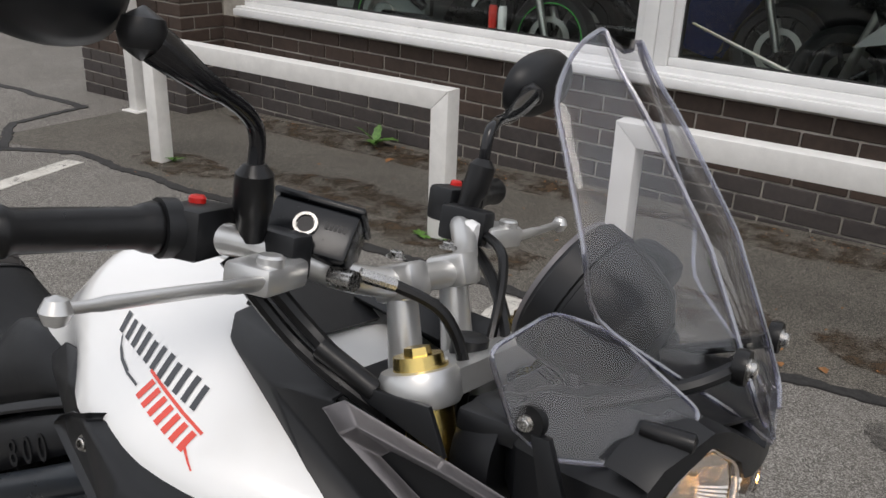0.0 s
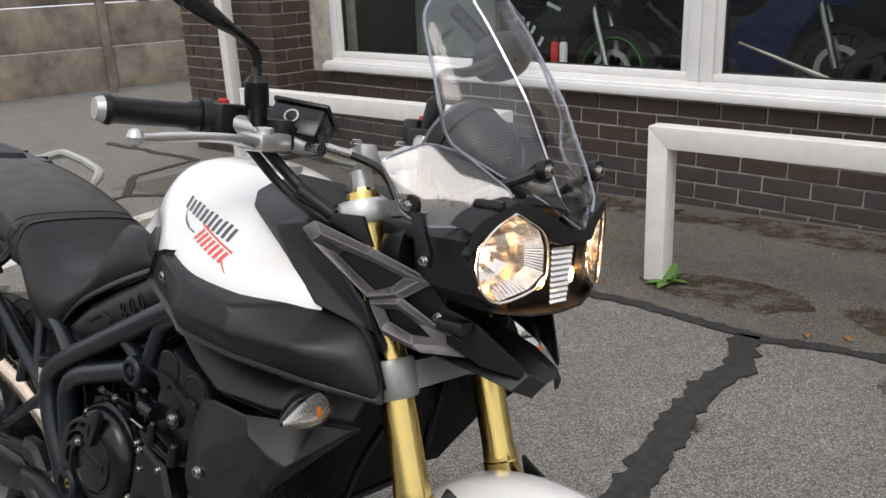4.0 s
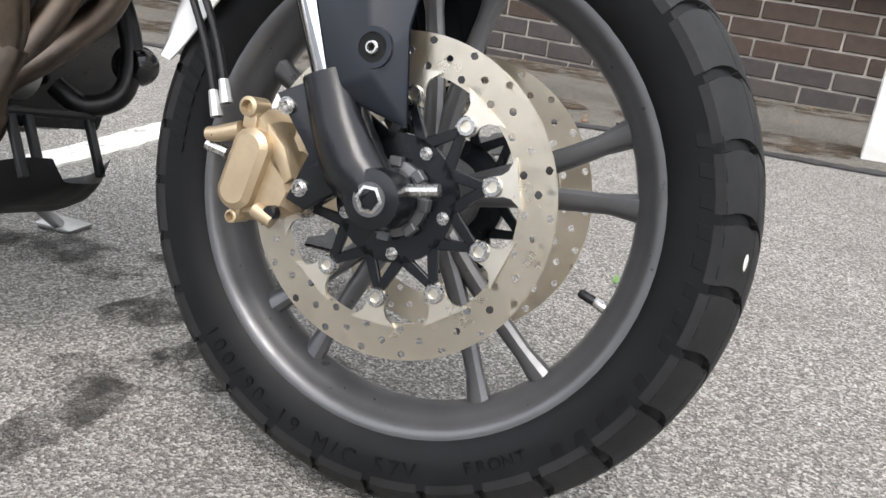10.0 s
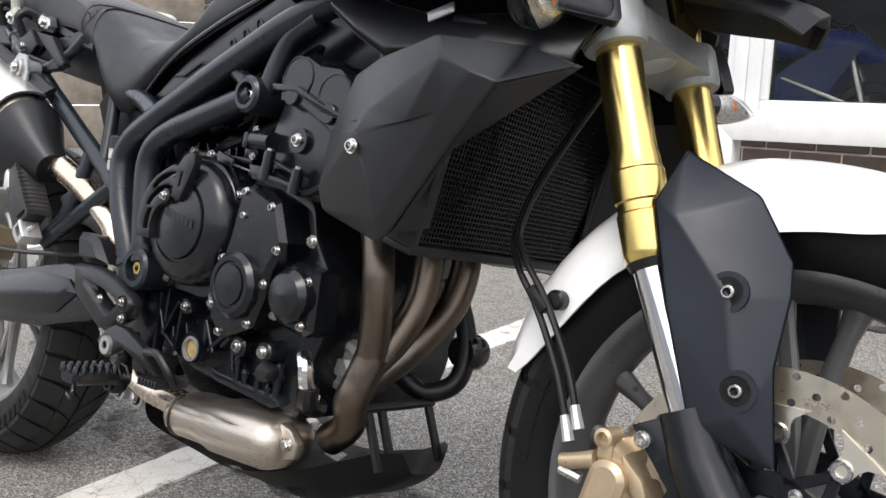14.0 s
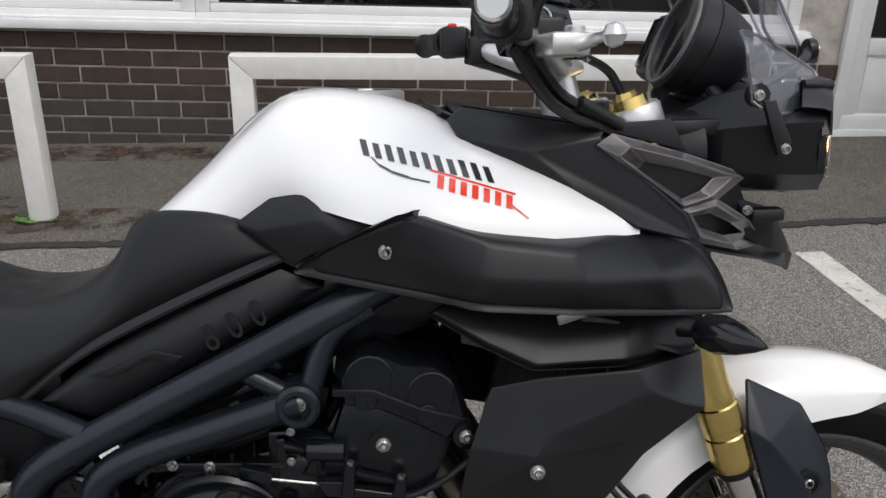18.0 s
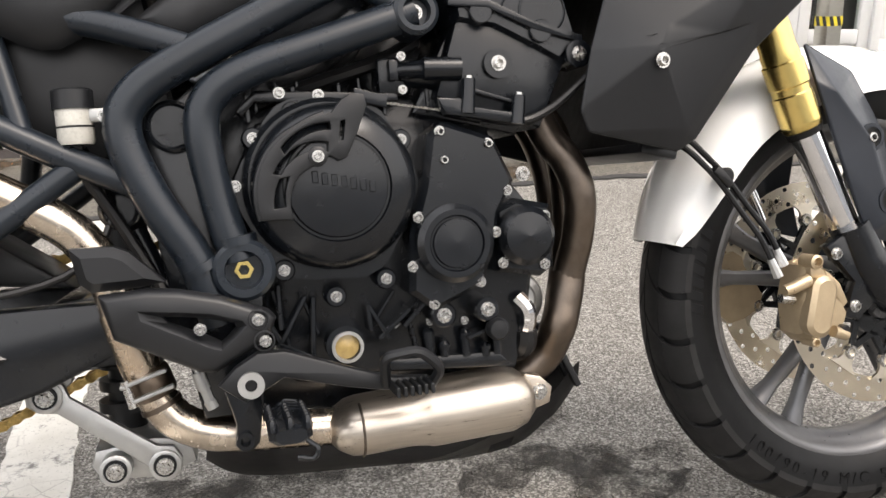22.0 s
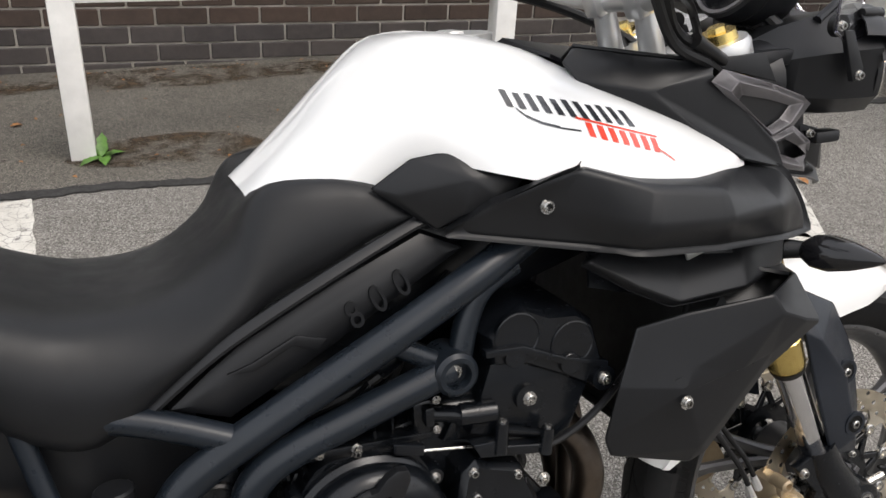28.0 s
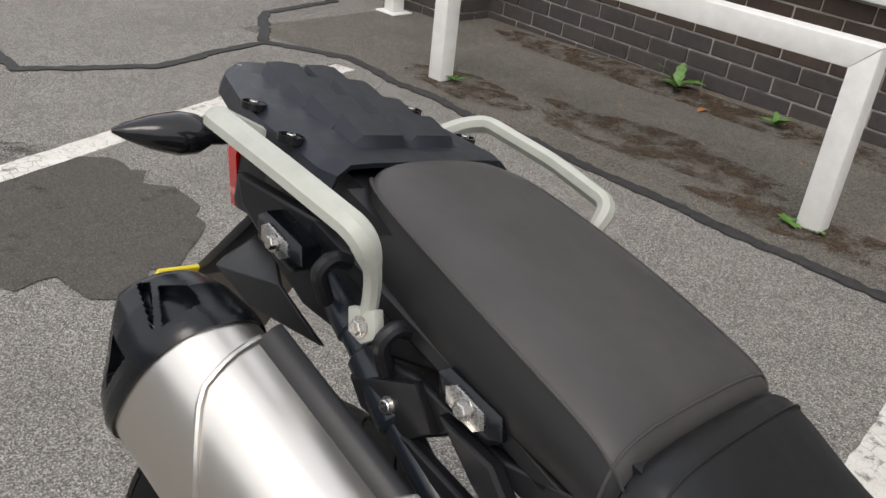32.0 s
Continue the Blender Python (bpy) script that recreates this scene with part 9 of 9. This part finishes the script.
part("reservoir_lid", moved(box(-0.041, 0.041, -0.028, 0.028, 0.021, 0.028, 0.003), MC), M["engine"], mc)
part("sight_ring", moved(lathe([(0.0105, -0.025), (0.0105, -0.0285), (0.008, -0.0285), (0.0075, -0.026), (0.0, -0.026)], 20, "y", (-0.004, 0, 0.0)), MC), M["bolt"], mc)
part("sight_window", moved(lathe([(0.0072, -0.0262), (0.0072, -0.0268), (0.0, -0.0268)], 20, "y", (-0.004, 0, 0.0)), MC), M["gloss"], mc)
for k in range(5):
    part("lid_mark", moved(box(0.012 + k * 0.004, 0.0148 + k * 0.004, -0.0258, -0.0248, 0.001, 0.007), MC), M["black"], mc)
    part("lid_mark", moved(box(-0.02 + k * 0.0045, -0.0172 + k * 0.0045, -0.0258, -0.0248, -0.018, -0.013), MC), M["black"], mc)
part("banjo", join(lathe([(0.009, -0.012), (0.009, 0.012)], 14, "x", (1.2, -0.125, 1.075)), tube([(1.205, -0.11, 1.078), (1.225, -0.085, 1.07)], 0.006, 10)), M["bolt"], mc)
CABLES = (
    ([(1.225, -0.085, 1.07), (1.262, -0.06, 1.05), (1.285, -0.05, 1.0), (1.285, -0.055, 0.93), (1.275, -0.06, 0.85)], 0.0055),
    ([(1.14, -0.17, 1.08), (1.18, -0.14, 1.03), (1.235, -0.135, 1.0), (1.29, -0.1, 0.965), (1.33, -0.06, 0.94)], 0.0075),
    ([(1.12, -0.18, 1.08), (1.17, -0.15, 1.02), (1.23, -0.14, 0.99), (1.29, -0.105, 0.955), (1.33, -0.06, 0.93)], 0.0065),
    ([(1.12, 0.18, 1.08), (1.2, 0.13, 1.05), (1.27, 0.06, 1.0), (1.3, 0.02, 0.93)], 0.007),
    ([(1.165, 0.16, 1.085), (1.22, 0.12, 1.07), (1.25, 0.06, 1.0), (1.25, 0.03, 0.92)], 0.0055),
)
for pts, r in CABLES:
    part("control_cable", tube(spline(pts), r, 8), M["hose"], bar, "black control cable")
part("cable_sleeve", tube([(1.2, -0.146, 1.02), (1.25, -0.132, 0.993)], 0.0095, 12), M["hose"], bar)
part("cable_tie", moved(box(-0.004, 0.004, -0.014, 0.014, -0.013, 0.013, 0.002), pose(1.262, -0.122, 0.982)), M["hose"], bar)
part("cable_end_cap", lathe([(0.012, -0.01), (0.015, 0.0), (0.012, 0.01)], 16, "x", (1.165, 0.14, 1.085)), M["upvc"], bar)
part("ignition_barrel", lathe([(0.018, 0.985), (0.018, 1.01), (0.014, 1.012)], 18, "z", (1.245, 0, 0)), M["black"], bike)
part("dash_cowl", facets([(1.04, -0.08, 1.005), (1.1, -0.06, 0.98), (1.1, 0.06, 0.98), (1.04, 0.08, 1.005), (1.02, 0, 1.02)], [(0, 1, 4), (1, 2, 4), (2, 3, 4)], 0.004, 0), M["black"], bike)
part("headstock_cover", box(1.1, 1.24, -0.09, 0.09, 0.86, 0.95, 0.02), M["black"], bike)

# ---- tail ----
TAIL = ((0.7, -0.004), (0.98, 0.0), (1.0, 0.004), (1.0, 0.016), (0.97, 0.019), (0.85, 0.022), (0.8, 0.05))


def tail_rows():
    st = [(-0.19, 0.9, 0.955, 0.05), (-0.12, 0.885, 0.95, 0.085), (0.0, 0.88, 0.945, 0.118), (0.1, 0.862, 0.925, 0.128), (0.2, 0.838, 0.9, 0.132), (0.3, 0.805, 0.86, 0.132), (0.37, 0.785, 0.82, 0.128)]
    return [[(x, s_ * hw * k, z0 + dz if dz < 0.03 else z1) for s_, prof in ((-1, TAIL), (1, TAIL[::-1])) for k, dz in prof] for x, z0, z1, hw in st]


tail = part("tail_fairing", loft(tail_rows()), M["black"], bike, "black tail fairing under the seat", 30)
both("tail_fin", lambda: plate([(0.205, 0.822), (0.262, 0.812), (0.316, 0.763), (0.314, 0.757), (0.298, 0.757), (0.25, 0.79)], -0.132, -0.148, 0.003), M["black"], tail, "", 20)
both("tail_lower", lambda: plate([(-0.13, 0.9), (-0.115, 0.872), (-0.05, 0.838), (0.0, 0.815), (0.045, 0.812), (0.1, 0.815), (0.2, 0.84), (0.1, 0.875), (0.0, 0.9)], -0.1, -0.116, 0.004), M["black"], tail, "", 20)
both("fin_strut", lambda: plate([(0.165, 0.784), (0.178, 0.784), (0.255, 0.767), (0.305, 0.766), (0.312, 0.759), (0.286, 0.752), (0.25, 0.75), (0.176, 0.77)], -0.13, -0.143, 0.003), M["black"], tail, "", 20)
both("undertail_panel", lambda: plate([(0.1, 0.82), (0.16, 0.83), (0.26, 0.812), (0.345, 0.825), (0.345, 0.8), (0.3, 0.79), (0.215, 0.805), (0.17, 0.775), (0.14, 0.78)], -0.12, -0.132, 0.003), M["black"], tail, "", 20)
for x, z in ((-0.021, 0.872), (0.224, 0.838)):
    b2 = both("rail_socket", lambda: cover([(x - 0.036, z + 0.012), (x - 0.026, z + 0.02), (x + 0.03, z + 0.008), (x + 0.036, z - 0.01), (x + 0.024, z - 0.02), (x - 0.03, z - 0.008)], -0.11, -0.138, -0.142, 0.006, 0.002), M["engine"], tail)
    pl = part("pressed_plate", plate([(x - 0.022, z + 0.008), (x - 0.012, z + 0.014), (x + 0.018, z + 0.006), (x + 0.022, z - 0.006), (x + 0.012, z - 0.013), (x - 0.018, z - 0.004)], -0.141, -0.1445, 0.001), M["bolt"], b2[0])
    shared("bolt", bolt_mesh["h"], pl, pose(x, -0.1445, z))
for x, z in ((0.05, 0.875), (0.135, 0.85)):
    both("luggage_hook", lambda: tube(rounded([(x, -0.135, z - 0.03), (x, -0.152, z), (x + 0.004, -0.142, z + 0.014), (x + 0.006, -0.125, z + 0.008)], 0.008), 0.0075, 10), M["black"], tail)
bolts(tail, "l", -0.142, [(0.151, 0.799)])
part("sub_bracket", plate([(0.1, 0.8), (0.17, 0.83), (0.2, 0.8), (0.17, 0.775), (0.12, 0.78)], -0.142, -0.128, 0.004), M["black"], tail)
rail_pts = [(-0.1, -0.12, 0.945), (-0.095, -0.165, 0.962), (-0.075, -0.188, 0.972), (0.03, -0.188, 0.958), (0.118, -0.18, 0.94), (0.118, -0.16, 0.91), (0.112, -0.148, 0.885), (0.108, -0.142, 0.85)]
rail_line = rounded(rail_pts, 0.016, 5)
rail_r = [0.0128 if k < len(rail_line) * 0.62 else 0.0128 - 0.0045 * min(1.0, (k / len(rail_line) - 0.62) / 0.12) for k in range(len(rail_line))]
gr_ = both("grab_rail", lambda: tube(rail_line, rail_r, 8, flat=0.78), M["rail"], None, "pale grey cast grab rail")
part("rail_foot", plate([(0.092, 0.862), (0.122, 0.872), (0.13, 0.85), (0.115, 0.838), (0.098, 0.842)], -0.14, -0.152, 0.003), M["rail"], gr_[0])
shared("bolt", bolt_mesh["h"], gr_[0], pose(0.111, -0.152, 0.853))


def rack():
    rows = []
    for i in range(47):
        x = 0.016 - 0.0056 * i
        z = 0.955 - 0.11 * x
        end = min(1.0, (0.018 - x) / 0.02, (x + 0.242) / 0.02 + 0.2)
        hw = 0.116 + 0.008 * end - 0.13 * max(0.0, -x) - max(0.0, -x - 0.14) * 0.25
        nar = min(1.0, hw / 0.115)
        ph = (-x / 0.052) % 1.0
        h = (0.004 + 0.013 * ph ** 0.8) * (1.0 if -0.2 < x < -0.02 else 0.0)
        half = [(0.0, h * 0.45), (0.006, h * 0.5), (0.012 * nar, h), (0.04 * nar, h * 1.05), (0.06 * nar, h), (0.068 * nar, h * 0.15), (0.078 * nar, 0.0), (hw - 0.012, -0.001), (hw, -0.009), (hw + 0.004, -0.02 - 0.006 * end)]
        rows.append([(x, -y, z + q) for y, q in half[::-1]] + [(x, y, z + q) for y, q in half[1:]])
    return grid_panel(rows, -0.005)


rk = part("luggage_rack", rack(), M["guard"], bike, "dark plastic luggage rack with scalloped pads", 30)
for s in (-1, 1):
    part("rack_slot", moved(box(-0.012, 0.012, -0.016, 0.016, -0.004, 0.0035, 0.002), pose(-0.225, s * 0.045, 0.9805, 0, 6, 0)), M["gloss"], rk)
for x, y, z in ((-0.127, 0.110, 0.9715), (-0.050, 0.122, 0.9625)):
    for s in (-1, 1):
        part("rack_bolt_cup", lathe([(0.0125, z - 0.006), (0.0125, z + 0.0006), (0.0108, z + 0.0006), (0.0102, z - 0.0025), (0, z - 0.0025)], 20, "z", (x, s * y, 0)), M["gloss"], rk)
        shared("bolt", bolt_mesh["m"], rk, pose(x, s * y, z - 0.004, -90, 0, 0))
tl = part("tail_light", loft([[(x, y * k, z) for y, z in ((-0.07, 0.84), (-0.085, 0.9), (-0.08, 0.948), (0.08, 0.948), (0.085, 0.9), (0.07, 0.84))] for x, k in ((-0.178, 0.98), (-0.196, 0.95), (-0.208, 0.75))]), M["red"], bike, "red tail light lens", 25)
part("light_shroud", box(-0.18, -0.08, -0.082, 0.082, 0.842, 0.945, 0.012), M["black"], tl)
pn = part("number_plate", moved(box(-0.003, 0.003, -0.115, 0.115, -0.092, 0.092, 0.002), pose(-0.285, 0, 0.663, 0, 27.8, 0)), M["haz_yellow"], bike, "yellow number plate seen from behind")
part("plate_back", moved(box(0.003, 0.006, -0.112, 0.112, -0.09, 0.086, 0.001), pose(-0.285, 0, 0.663, 0, 27.8, 0)), M["concrete"], pn, "grey backing")
part("plate_bracket", box(-0.29, -0.242, -0.122, -0.1, 0.592, 0.615, 0.003), M["black"], pn)
part("plate_hanger", facets([(-0.12, -0.07, 0.87), (-0.12, 0.07, 0.87), (-0.27, 0.06, 0.7), (-0.27, -0.06, 0.7)], [(0, 1, 2, 3)], 0.012, 0.002), M["black"], bike, "black rear mudguard hanger")
part("rear_mudguard", facets([(-0.145, -0.05, 0.832), (-0.195, -0.068, 0.775), (-0.137, -0.118, 0.797), (-0.03, -0.12, 0.822), (0.044, -0.122, 0.793), (-0.072, -0.118, 0.78)], [(0, 1, 2), (0, 2, 3), (2, 5, 4, 3)], 0.005, 0.002), M["black"], bike, "black undertail splash guard", 20)
part("rear_inner_guard", plate([(-0.15, 0.87), (0.05, 0.86), (0.35, 0.79), (0.42, 0.6), (0.36, 0.62), (0.3, 0.74), (0.0, 0.8)], -0.07, 0.07, 0.01), M["black"], bike)


# ---- bricks, laid last ----
lay(wall, -3.15, 3.45, 0, -0.173, 8, 4)
lay(pier, -4.4, -3.162, -0.36, -0.173, 22, 4)
lay(pier, -0.36, 0.0, -3.15, -0.173, 26, 4, "e")
lay(east, 4.56, 5.8, 0, -0.02, 5, 2)
